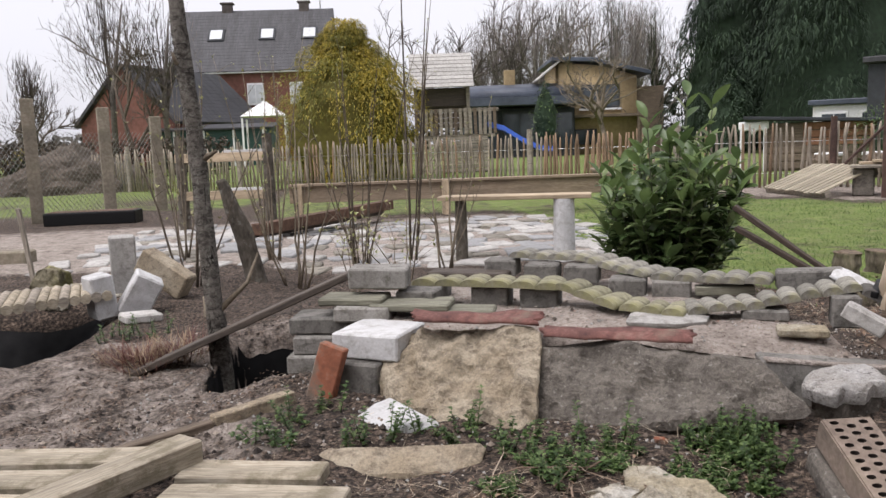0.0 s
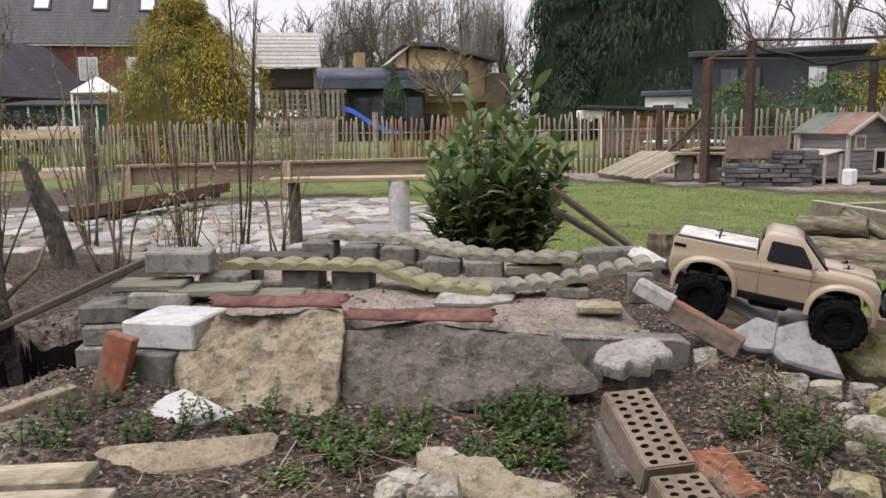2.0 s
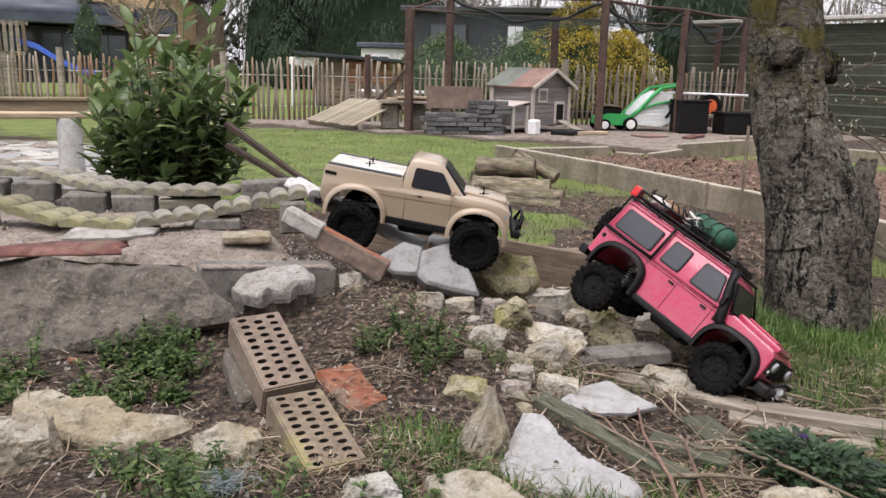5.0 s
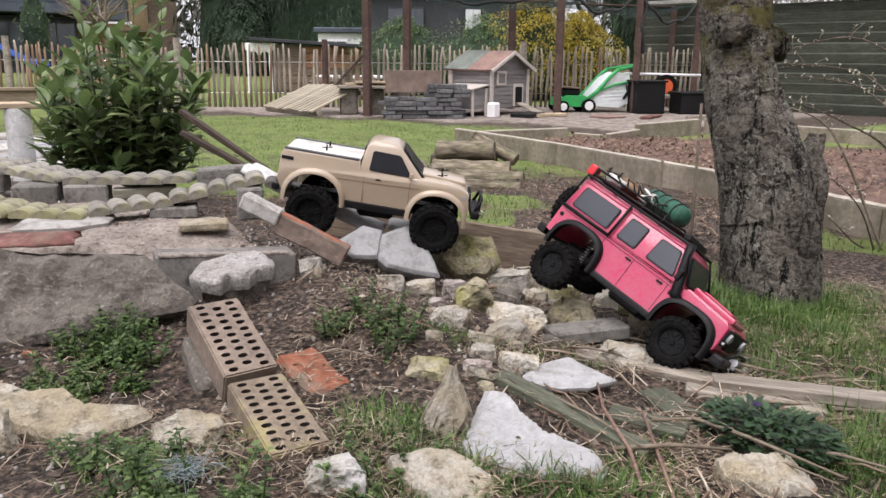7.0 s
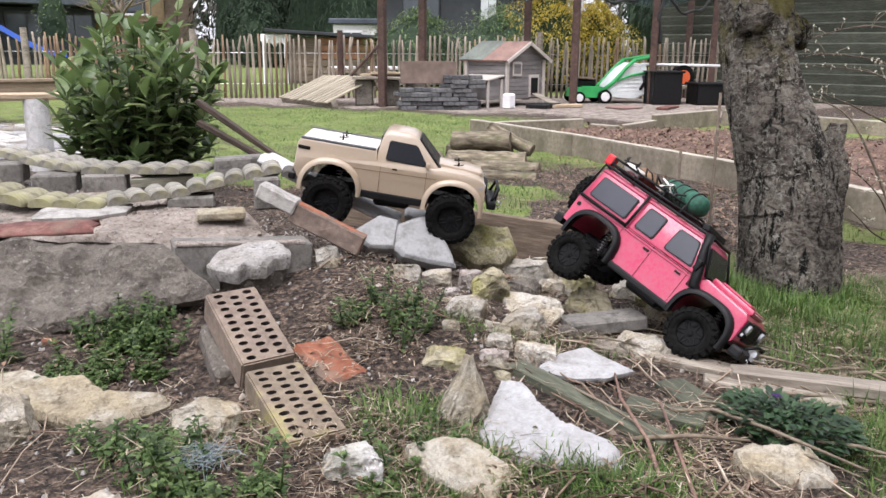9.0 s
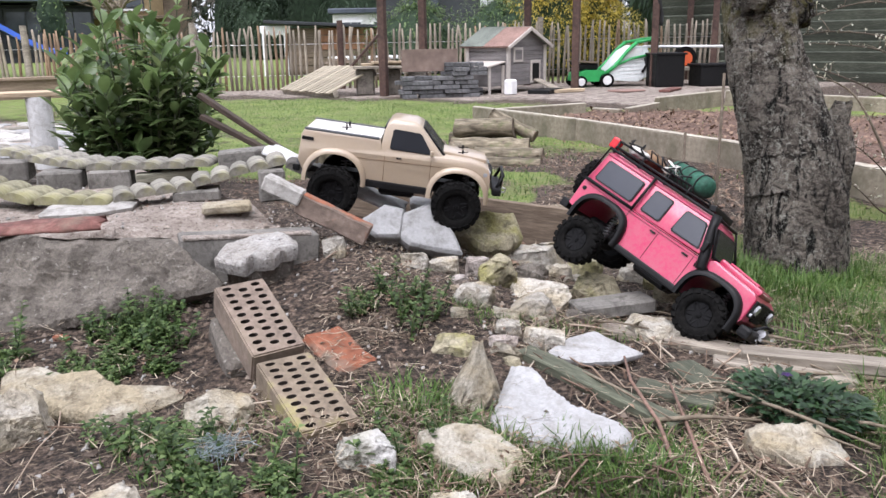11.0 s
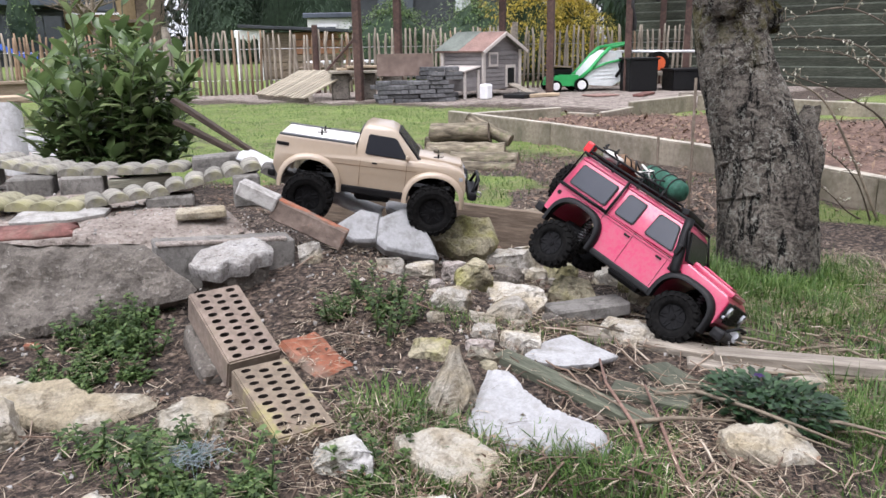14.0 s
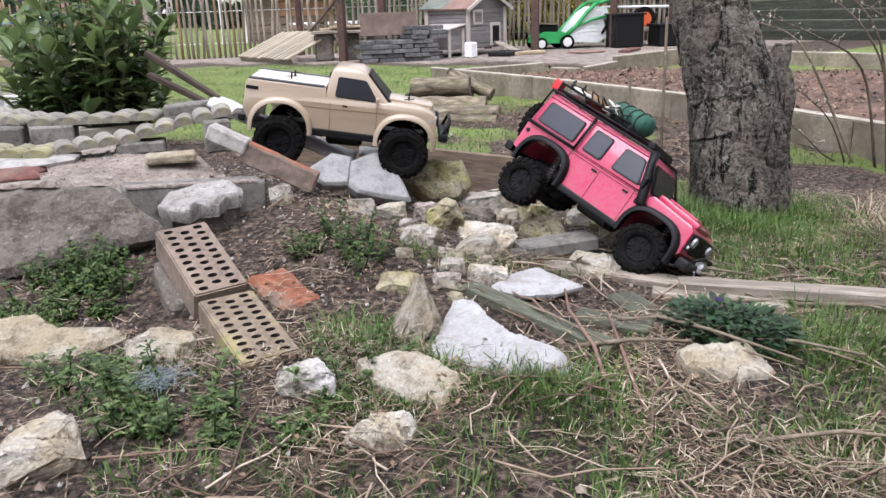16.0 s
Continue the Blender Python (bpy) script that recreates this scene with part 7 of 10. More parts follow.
# logs
def log(label, a, b, rad, seed, group="log pile"):
    a, b = Vector(a), Vector(b)
    bm = bmesh.new()
    L = (b - a).length
    tube(bm, [(L * (k / 8 - 0.5), 0, 0) for k in range(9)], [rad * (1 + 0.05 * math.sin(k * 2 + seed)) for k in range(9)], 16)
    for f in bm.faces:
        if len(f.verts) > 4:
            f.material_index = 1
    caps = [f for f in bm.faces if f.material_index]
    inner = bmesh.ops.inset_individual(bm, faces=caps, thickness=rad * 0.16, depth=-rad * 0.05)
    fade(bm, bm.verts, rad * 0.16, 12, seed)
    ob = part("log", bm, [log_bark, log_end])
    ob.matrix_basis = frame_m((a + b) / 2, b - a, (0, 0, 1))
    return tagged(ob, label, "log", group)


log("weathered log with pale bark in a low pile", (3.62, 3.94, 0.07), (3.88, 3.6, 0.075), 0.07, 1)
log("weathered log with pale bark in a low pile", (3.5, 3.78, 0.065), (3.8, 3.4, 0.07), 0.06, 2)
log("pale split log at the edge of a pile", (3.44, 3.5, 0.05), (3.68, 3.17, 0.05), 0.05, 3)
log("thin dark log lying on the ground", (3.28, 3.3, 0.04), (3.5, 3.02, 0.04), 0.036, 4)
log("short weathered log lying on top of the pile", (3.58, 3.84, 0.175), (3.8, 3.54, 0.185), 0.058, 6)
log("short thick branch propped on the log pile", (3.8, 3.74, 0.25), (3.92, 3.47, 0.12), 0.042, 7)
for k, (x, y, rad) in enumerate(((3.12, 3.98, 0.062), (3.24, 3.86, 0.07), (3.3, 3.68, 0.062), (3.4, 3.62, 0.055))):
    log("short sawn log lying with its cut end showing", (x - 0.02, y - 0.03, rad * 0.9), (x + 0.14, y + 0.17, rad * 0.95), rad, 20 + k)
for k, (x, y, rad, h) in enumerate(((2.72, 4.0, 0.075, 0.16), (3.0, 4.1, 0.08, 0.14), (2.3, 3.3, 0.07, 0.14))):
    log("upright dark cut log section", (x, y, -0.02), (x + 0.01, y, h), rad, 10 + k, "upright log sections")
rock("pale stone lying beside the log sections", (2.85, 3.75), (0.16, 0.1, 0.1), 60, white_stone, 20)
rock("pale stone lying beside the log sections", (2.45, 3.1), (0.14, 0.1, 0.09), 61, white_stone, 50)
bm = tube(bmesh.new(), [(2.45, 2.25, 0.05), (2.7, 2.0, 0.06), (2.72, 1.75, 0.05), (2.6, 1.45, 0.04)], [0.018, 0.024, 0.026, 0.02], 9)
fade(bm, bm.verts, 0.004, 25, 3)
tagged(part("branch", bm, stem_mat), "pale bare branch lying on the grass", "branch")
log("grey fence rail lying on the lawn", (2.1, 6.1, 0.04), (2.6, 5.9, 0.04), 0.035, 15, "")

pallet_wood = grainy("pale_pallet_wood", (0.22, 0.19, 0.135), (0.34, 0.3, 0.225), (0.45, 0.41, 0.32), 14, 2, 0.85, 0.4, 0.003, stretch=(1, 9, 9), vary=0.2)
# pallet ramp and paver stack
ramp_thing = thing("pallet_ramp", frame_m((6.16, 9.58, 0.2), (1.1, 0.05, 0.42), (0, 0, 1)), "pale slatted wooden pallet leaning as a ramp", "pallet")
for k in range(12):
    ob = block("slat", "", "", (0.86 + random.Random(k).gauss(0, 0.03), 0.075, 0.022), pose(0, -0.58 + k * 0.105, 0.02, 0, 0, random.Random(k).gauss(0, 0.5)), pallet_wood, 0.003, 0.002, k, parent=ramp_thing)
for x in (-0.34, 0.34):
    block("bearer", "", "", (0.08, 1.26, 0.08), pose(x, 0, -0.035), wood_grey, 0.003, 0.002, 3, parent=ramp_thing)
table = thing("plank_table", pose(6.75, 8.9, 0, 0, 0, -35), "low stack of rough planks on stone supports", "table")
for k, (dx, dy, dz, rot) in enumerate(((0, 0, 0.36, 0), (0.05, 0.2, 0.4, 6), (-0.1, -0.2, 0.37, -4), (0.1, 0.05, 0.43, 10))):
    block("plank", "", "", (1.0 - 0.1 * k, 0.18, 0.03), pose(dx, dy, dz, 0, 0, rot), fresh_wood if k % 2 else wood_grey, 0.003, 0.003, k, parent=table)
for k, dx in enumerate((-0.35, 0.0, 0.35)):
    part("support", worn_box((0.24, 0.35, 0.35), 0.02, 0.012, k), grey_stone, table).matrix_basis = pose(dx, 0, 0.175)
r = random.Random(12)
for i in range(8):
    for depth in range(2):
        u = -0.02 if i % 2 else 0.03
        while u < 0.98:
            w = r.uniform(0.15, 0.24)
            p = Vector((6.3, 8.1, 0)).lerp(Vector((7.1, 7.6, 0)), u + w * 0.5) + Vector((0.1, 0.16, 0)) * depth * 1.2 + Vector((r.gauss(0, 0.014), r.gauss(0, 0.014), 0.028 + i * 0.054))
            if (i < 5 or u > 0.58) and r.random() > 0.04:
                block("paver", "dark grey concrete paver in a stacked pile", "paver", (w * 0.93, 0.13, 0.046), frame_m(p, Vector((0.8, -0.5, r.gauss(0, 0.012))) + Vector((r.gauss(0, 0.04), r.gauss(0, 0.04), 0)), (0, 0, 1)), slate_grey, 0.004, 0.0, 0, "stacked pavers")
            u += w
ob = block("panel", "brown wooden panel standing on stacked pavers", "panel", (0.72, 0.03, 0.28), frame_m((6.8, 8.12, 0.46), (0.83, -0.55, 0), (0, 0, 1)), brown_board, 0.003, 0.001, 1)

# hen house
coop = thing("hen_house", pose(8.13, 8.08, 0, 0, 0, 7), "small grey wooden hen house with pale trim and felt roof", "hen house")
W2, D2, H2 = 0.42, 0.7, 0.62
bm = bmesh.new()
fl, fr_, bl, br_ = (-W2, -D2 / 2), (W2, -D2 / 2), (-W2, D2 / 2), (W2, D2 / 2)
pr = [(-W2, 0.1), (W2, 0.1), (W2, H2), (0, 0.83), (-W2, H2)]
a = [bm.verts.new((x, -D2 / 2, z)) for x, z in pr]
b = [bm.verts.new((x, D2 / 2, z)) for x, z in pr]
bm.faces.new(a)
bm.faces.new(b[::-1])
for k in range(5):
    bm.faces.new((a[k], b[k], b[(k + 1) % 5], a[(k + 1) % 5]))
bmesh.ops.recalc_face_normals(bm, faces=bm.faces)
part("body", bm, coop_grey, coop)
for k in range(9):
    z = 0.13 + k * 0.055
    part("board", box(bmesh.new(), (2 * W2 + 0.004, 0.012, 0.05), pose(0, -D2 / 2 - 0.005, z), 0.004), coop_grey, coop)
    part("board", box(bmesh.new(), (0.012, D2, 0.05), pose(-W2 - 0.005, 0, z), 0.004), coop_grey, coop)
for s, mt in ((-1, felt_green), (1, felt_red)):
    ang = math.degrees(math.atan2(0.83 - H2, W2)) * -s
    L = math.hypot(W2, 0.83 - H2) + 0.09
    m = pose(s * (W2 / 2 + 0.03), 0, (0.83 + H2) / 2 + 0.005, 0, -ang, 0)
    rf = part("roof", box(bmesh.new(), (L, D2 + 0.16, 0.025), m, 0.004), felt_red if s < 0 else felt_green, coop)
    if s < 0:
        part("roof_half", box(bmesh.new(), (L + 0.004, (D2 + 0.16) * 0.5, 0.006), m @ pose(0, (D2 + 0.16) * 0.25, 0.014), 0.001), felt_green, rf, "greenish roof felt")
    part("barge_board", box(bmesh.new(), (L, 0.02, 0.045), pose(s * (W2 / 2 + 0.03), -D2 / 2 - 0.085, (0.83 + H2) / 2 - 0.01, 0, -ang, 0), 0.003), coop_trim, coop, "pale barge board")
for x in (-W2 + 0.02, W2 - 0.02):
    part("corner_trim", box(bmesh.new(), (0.055, 0.03, H2), pose(x, -D2 / 2 - 0.012, H2 / 2), 0.003), coop_trim, coop, "pale corner trim")
part("corner_trim", box(bmesh.new(), (0.03, 0.05, H2), pose(-W2 - 0.012, D2 / 2 - 0.02, H2 / 2), 0.003), coop_trim, coop, "pale corner trim")
wf = part("window", box(bmesh.new(), (0.2, 0.02, 0.19), pose(-0.2, -D2 / 2 - 0.016, 0.5), 0.003), coop_trim, coop, "pale window frame")
part("window_pane", box(bmesh.new(), (0.14, 0.01, 0.13), pose(-0.2, -D2 / 2 - 0.024, 0.5)), coop_grey, wf)
dfm = part("door_frame", box(bmesh.new(), (0.22, 0.02, 0.3), pose(0.18, -D2 / 2 - 0.016, 0.27), 0.003), coop_trim, coop, "pale pop-hole frame")
# a black panel stands in for the shade inside the open pop hole
part("pop_hole", box(bmesh.new(), (0.15, 0.012, 0.23), pose(0.18, -D2 / 2 - 0.024, 0.265)), black_plastic, dfm, "pop hole as a black panel standing for its shaded inside")
part("ladder", box(bmesh.new(), (0.16, 0.5, 0.018), pose(0.2, -D2 / 2 - 0.24, 0.085, 20), 0.003), wood_grey, coop, "sloping plank ladder")
nest = part("nest_box", box(bmesh.new(), (0.32, 0.5, 0.27), pose(-W2 - 0.17, -0.05, 0.24), 0.004), coop_grey, coop)
part("nest_roof", box(bmesh.new(), (0.4, 0.58, 0.02), pose(-W2 - 0.17, -0.05, 0.39, 0, -9), 0.003), coop_trim, nest)
for x in (-W2 - 0.31, -W2 - 0.03):
    part("nest_trim", box(bmesh.new(), (0.045, 0.02, 0.37), pose(x, -0.31, 0.185), 0.003), coop_trim, nest)
block("canister", "white plastic canister beside the hen house", "canister", (0.16, 0.12, 0.2), pose(7.6, 7.45, 0.1, 0, 0, 15), white_paint, 0.02, 0.0)
block("tray", "dark flat feeding tray in front of the hen house", "tray", (0.5, 0.3, 0.06), pose(8.1, 7.3, 0.03, 0, 0, 20), black_plastic, 0.01, 0.0)
block("plank", "pale short plank lying by the hen house", "board", (0.5, 0.14, 0.04), pose(8.35, 7.15, 0.03, 0, 0, -10), fresh_wood)

# netting enclosure
pen = thing("net_enclosure", Matrix(), "tall brown posts carrying cables and sagging dark green bird netting", "enclosure")
POSTS = [(6.45, 8.65, 1.56), (7.44, 9.06, 1.85), (8.62, 7.25, 1.75), (9.21, 8.73, 1.62), (9.95, 6.95, 1.7), (11.3, 6.85, 1.65), (11.85, 7.66, 1.6)]
for x, y, h in POSTS:
    part("post", worn_box((0.095, 0.095, h + 0.1), 0.006, 0.003, int(x * 7)), post_brown, pen).matrix_basis = pose(x, y, h / 2 - 0.05, 0, 0, 30)
cab = []
for (a, b) in ((1, 2), (0, 3), (2, 4), (4, 5), (3, 6), (0, 1), (2, 5)):
    p, q = Vector((POSTS[a][0], POSTS[a][1], POSTS[a][2])), Vector((POSTS[b][0], POSTS[b][1], POSTS[b][2]))
    part("beam", tube(bmesh.new(), [p, (p + q) / 2 - Vector((0, 0, 0.02)), q], 0.018, 6), post_brown, pen)
net_mat, nn, nl, nb = mat_base("dark_green_net", 0.8)
nb.inputs["Base Color"].default_value = (0.012, 0.03, 0.025, 1)
tr = nn.new("ShaderNodeBsdfTransparent")
mx = nn.new("ShaderNodeMixShader")
f = ramp(nn, nl, tex(nn, nl, 8, 3), [(0.3, (0.3, 0.3, 0.3)), (0.7, (0.5, 0.5, 0.5))])
nl.new(f, mx.inputs["Fac"])
nl.new(tr.outputs["BSDF"], mx.inputs[1])
nl.new(nb.outputs["BSDF"], mx.inputs[2])
nl.new(mx.outputs["Shader"], nn["Material Output"].inputs["Surface"])
for k, (a, b, c, d) in enumerate(((0, 2, 4, 3), (3, 4, 5, 6))):
    bm = bmesh.new()
    P4 = [Vector(POSTS[i]) for i in (a, b, c, d)]
    n = 16
    gv2 = {}
    for i in range(n + 1):
        for j in range(n + 1):
            u, v = i / n, j / n
            p = P4[0].lerp(P4[1], u).lerp(P4[3].lerp(P4[2], u), v)
            p.z -= 0.22 * math.sin(math.pi * u) * math.sin(math.pi * v) + 0.05 * abs(math.sin(6 * u + k))
            gv2[i, j] = bm.verts.new(p)
    for i in range(n):
        for j in range(n):
            bm.faces.new((gv2[i, j], gv2[i + 1, j], gv2[i + 1, j + 1], gv2[i, j + 1])).smooth = True
    part("net", bm, net_mat, pen, "sagging dark green mesh net")
for k, (a, b, s) in enumerate(((2, 4, 0.3), (1, 2, 0.28), (4, 5, 0.35))):
    p, q = Vector(POSTS[a]), Vector(POSTS[b])
    pts = [p.lerp(q, u) - Vector((0, 0, 0.04 + s * math.sin(math.pi * u) + 0.03 * math.sin(u * 19))) for u in np.linspace(0, 1, 14)]
    part("net_roll", tube(bmesh.new(), pts, [0.015 + 0.012 * math.sin(q * 1.9) ** 2 for q in range(14)], 7), black_cord, pen, "bunched dark net")
pts = [Vector((9.98, 6.9, 1.6 - 0.75 * u)) + Vector((0.04 * math.sin(u * 9), 0, 0)) for u in np.linspace(0, 1, 10)]
part("net_roll", tube(bmesh.new(), pts, 0.03, 7), black_cord, pen, "bunched dark net")

# mower
mower = thing("lawn_mower", pose(9.72, 7.62, 0, 0, 0, -34), "green and black lawn mower with a pale grass bag", "lawn mower")
auto_smooth(part("deck", profile_solid([(-0.52, 0.09), (-0.5, 0.2), (-0.36, 0.25), (-0.1, 0.24), (0.0, 0.16), (0.0, 0.08)], 0.22, None, None, 0.0), bright_green, mower), 35)
part("motor", box(bmesh.new(), (0.3, 0.26, 0.1), pose(-0.3, 0, 0.29), 0.04, 3), black_plastic, mower)
part("deck_cover", box(bmesh.new(), (0.36, 0.36, 0.025), pose(-0.34, 0, 0.36, 0, 4), 0.01, 2), brown_wood, mower, "brown board lying on the motor")
gb = auto_smooth(part("grass_bag", profile_solid([(-0.04, 0.1), (0.42, 0.07), (0.56, 0.14), (0.6, 0.32), (0.55, 0.56), (0.34, 0.58), (0.2, 0.5), (0.0, 0.26)], 0.25, 0.21, 0.3, 0.03), bag_white, mower, "pale grey grass collecting bag"), 40)
part("bag_window", box(bmesh.new(), (0.22, 0.02, 0.13), pose(0.35, -0.228, 0.48, 8), 0.008), white_paint, gb, "pale top panel of the bag")
part("bag_grip", tube(bmesh.new(), [(0.46, -0.25, 0.2), (0.52, -0.262, 0.3), (0.5, -0.255, 0.4)], 0.02, 8), black_plastic, gb)
for k in range(5):
    part("bag_rib", box(bmesh.new(), (0.4 - k * 0.03, 0.008, 0.008), pose(0.24 + k * 0.02, -0.248, 0.13 + k * 0.055, 0, -2)), white_paint, gb)
for sgn in (-1, 1):
    part("handle", tube(bmesh.new(), [(-0.12, sgn * 0.24, 0.16), (0.05, sgn * 0.27, 0.3), (0.24, sgn * 0.27, 0.52), (0.36, sgn * 0.26, 0.62)], [0.03, 0.03, 0.026, 0.03], 8), bright_green, mower)
    part("bag_frame", tube(bmesh.new(), [(0.0, sgn * 0.26, 0.28), (0.3, sgn * 0.265, 0.4), (0.52, sgn * 0.25, 0.44)], 0.017, 8), bright_green, gb)
    for x, rad in ((-0.44, 0.085), (-0.06, 0.1)):
        wh = part("wheel", cyl(bmesh.new(), rad, rad, (x, sgn * 0.23, rad), (x, sgn * 0.29, rad), 20), rubber, mower)
        part("hub", cyl(bmesh.new(), rad * 0.72, rad * 0.6, (x, sgn * 0.28, rad), (x, sgn * 0.298, rad), 18), white_paint, wh, "white wheel disc")
part("handlebar", tube(bmesh.new(), [(0.36, -0.26, 0.62), (0.6, -0.25, 0.66), (0.72, -0.1, 0.68), (0.72, 0.1, 0.68), (0.6, 0.25, 0.66), (0.36, 0.26, 0.62)], 0.022, 8), bright_green, mower)
# bins and cart beyond the mower
for k, (x, y, s, lb) in enumerate(((10.1, 6.86, (0.42, 0.4, 0.46), "square black plastic tub with a flat lid"), (10.62, 6.42, (0.55, 0.4, 0.3), "low black plastic crate"), (11.0, 5.75, (0.7, 0.5, 0.3), "low black plastic crate"))):
    t = thing("tub", pose(x, y, 0, 0, 0, -32), lb, "container")
    part("body", box(bmesh.new(), s, pose(0, 0, s[2] / 2), 0.03, 2), black_plastic, t)
    part("rim", box(bmesh.new(), (s[0] + 0.04, s[1] + 0.04, 0.03), pose(0, 0, s[2]), 0.01, 2), black_plastic, t)
cart = thing("handcart", pose(10.36, 7.0, 0, 0, 0, -30), "small cart wheel with orange rim beside tubs", "cart")
wh = part("wheel", cyl(bmesh.new(), 0.17, 0.17, (0.25, -0.05, 0.38), (0.25, 0.05, 0.38), 22), rubber, cart)
part("rim", cyl(bmesh.new(), 0.1, 0.1, (0.25, -0.06, 0.38), (0.25, 0.06, 0.38), 16), orange_plastic, wh, "orange rim")
part("rail", tube(bmesh.new(), [(-0.4, 0, 0.56), (0.9, 0, 0.54)], 0.02, 8), white_paint, cart)
part("tray", box(bmesh.new(), (1.0, 0.4, 0.06), pose(0.5, 0, 0.24), 0.01), wood_grey, cart)
for k, (x, y, s, rz, mt, lb) in enumerate(((9.3, 6.2, (0.6, 0.14, 0.03), 20, terracotta, "flat reddish board lying on bare soil"), (8.9, 6.6, (0.4, 0.3, 0.02), -10, felt_red, "reddish flat mat lying on bare soil"), (9.6, 5.6, (0.5, 0.08, 0.05), -25, wood_grey, "short board lying by the bed"))):
    block("plank", lb, "board", s, pose(x, y, s[2] / 2 + 0.01, 0, 0, rz), mt)

# timber frame, bench and paving behind the course
beam_wood = grainy("weathered_beam", (0.2, 0.15, 0.1), (0.29, 0.225, 0.16), (0.38, 0.31, 0.235), 14, 2, 0.85, 0.3, 0.003, stretch=(1, 9, 9), vary=0.15)
for k, (a, b, z, h) in enumerate((((-0.6, 9.4), (3.2, 8.9), 0.3, 0.19), ((3.2, 8.9), (3.5, 10.6), 0.3, 0.19))):
    board("long planed timber beam of a raised frame", (*a, z), (*b, z), 0.08, h, beam_wood, name="timber_beam", category="beam", group="timber frame", seed=k)
    board("pale capping board on a timber frame", (*a, z + h / 2 + 0.016), (*b, z + h / 2 + 0.016), 0.16, 0.03, beam_wood, name="capping_board", category="board", group="timber frame", seed=k + 5)
for x, y in ((-0.5, 9.4), (1.2, 9.2), (3.15, 8.92)):
    board("square timber post of the raised frame", (x, y - 0.08, -0.05), (x, y - 0.08, 0.42), 0.09, 0.09, fresh_wood, up=(0, 1, 0), name="timber_post", category="post", group="timber frame posts", seed=int(x * 3) + 9)
bench = thing("plank_bench", Matrix(), "pale plank laid as a bench on a concrete post", "bench")
block("seat", "", "", (1.05, 0.2, 0.03), frame_m((1.16, 5.35, 0.455), (0.94, -0.33, 0.0), (0, 0, 1)), fresh_wood, 0.004, 0.002, 3, parent=bench)
part("post", cyl(bmesh.new(), 0.075, 0.07, (1.47, 5.2, 0.0), (1.47, 5.2, 0.44), 18), white_slab, bench, "white concrete post")
part("post", cyl(bmesh.new(), 0.045, 0.04, (0.8, 5.45, 0.0), (0.8, 5.45, 0.44), 12), bark, bench, "rough wooden post")
r = random.Random(77)
flag_dirty = stony("dirty_flagstone", (0.2, 0.185, 0.155), (0.1, 0.09, 0.07), (0.27, 0.25, 0.21), 0.5, None, 0.8, 0.2, 0.25)
paving = tagged(new("paving"), "uneven patch of pale grey broken flagstones", "paving", kind="structure")
k = 0
for i in range(22):
    for j in range(12):
        x, y = -1.9 + i * 0.21 + r.gauss(0, 0.03), 5.3 + j * 0.28 + r.gauss(0, 0.04)
        if r.random() < 0.16 or x > 2.3:
            continue
        s = (r.uniform(0.13, 0.24), r.uniform(0.16, 0.33), 0.04)
        ob = part("flagstone", box(bmesh.new(), s, None, 0.008), concrete if r.random() < 0.5 else cement_grey if r.random() < 0.6 else flag_dirty, paving)
        ob.matrix_basis = pose(x, y, ground_z(x, y) - 0.006, r.gauss(0, 1.5), r.gauss(0, 1.5), r.uniform(-25, 25))
for k, (a, b) in enumerate((((-0.75, 6.9, 0.16), (0.5, 8.6, 0.2)), ((-0.85, 6.95, 0.12), (0.4, 8.7, 0.14)))):
    board("rotten reddish-brown timber beam lying on paving", a, b, 0.12, 0.1, grainy("rotten_timber", (0.055, 0.03, 0.02), (0.115, 0.065, 0.042), (0.2, 0.125, 0.085), 20, 3, 0.9, 0.6, 0.006) if k == 0 else dark_wood, name="timber_beam", category="beam", seed=31 + k)

# far left: chain-link fence posts, frame rails, blocks and the low slatted bridge
for k, (x, y, h) in enumerate(((-3.75, 10.37, 1.56), (-3.13, 11.3, 1.48), (-2.64, 12.14, 1.38), (-4.4, 9.4, 1.6))):
    block("fence_post", "weathered square concrete post of a chain-link fence", "fence post", (0.15, 0.15, h + 0.1), pose(x, y, h / 2 - 0.05, 0, 0, 20), concrete_old, 0.008, 0.003, k, "chain-link posts")
bm = bmesh.new()
for k in range(-2, 60):
    for s in (-1, 1):
        a, b = Vector((-4.4, 9.4, 0.1)), Vector((-2.64, 12.14, 0.1))
        u0 = k / 46
        u1 = u0 + s * 0.28
        lo_u, hi_u = max(0, min(u0, 1)), max(0, min(u1, 1))
        if 0 <= u0 <= 1 and 0 <= u1 <= 1:
            tube(bm, [a.lerp(b, u0), a.lerp(b, u1) + Vector((0, 0, 1.05))], 0.003, 3, False)
cl = part("wire_mesh", bm, plain("galvanised_wire", (0.22, 0.22, 0.2), 0.5, 0.6))
tagged(cl, "rusty chain-link wire mesh between concrete posts", "wire mesh")
rf = thing("rail_frame", Matrix(), "rough timber rail frame before the paling fence", "frame")
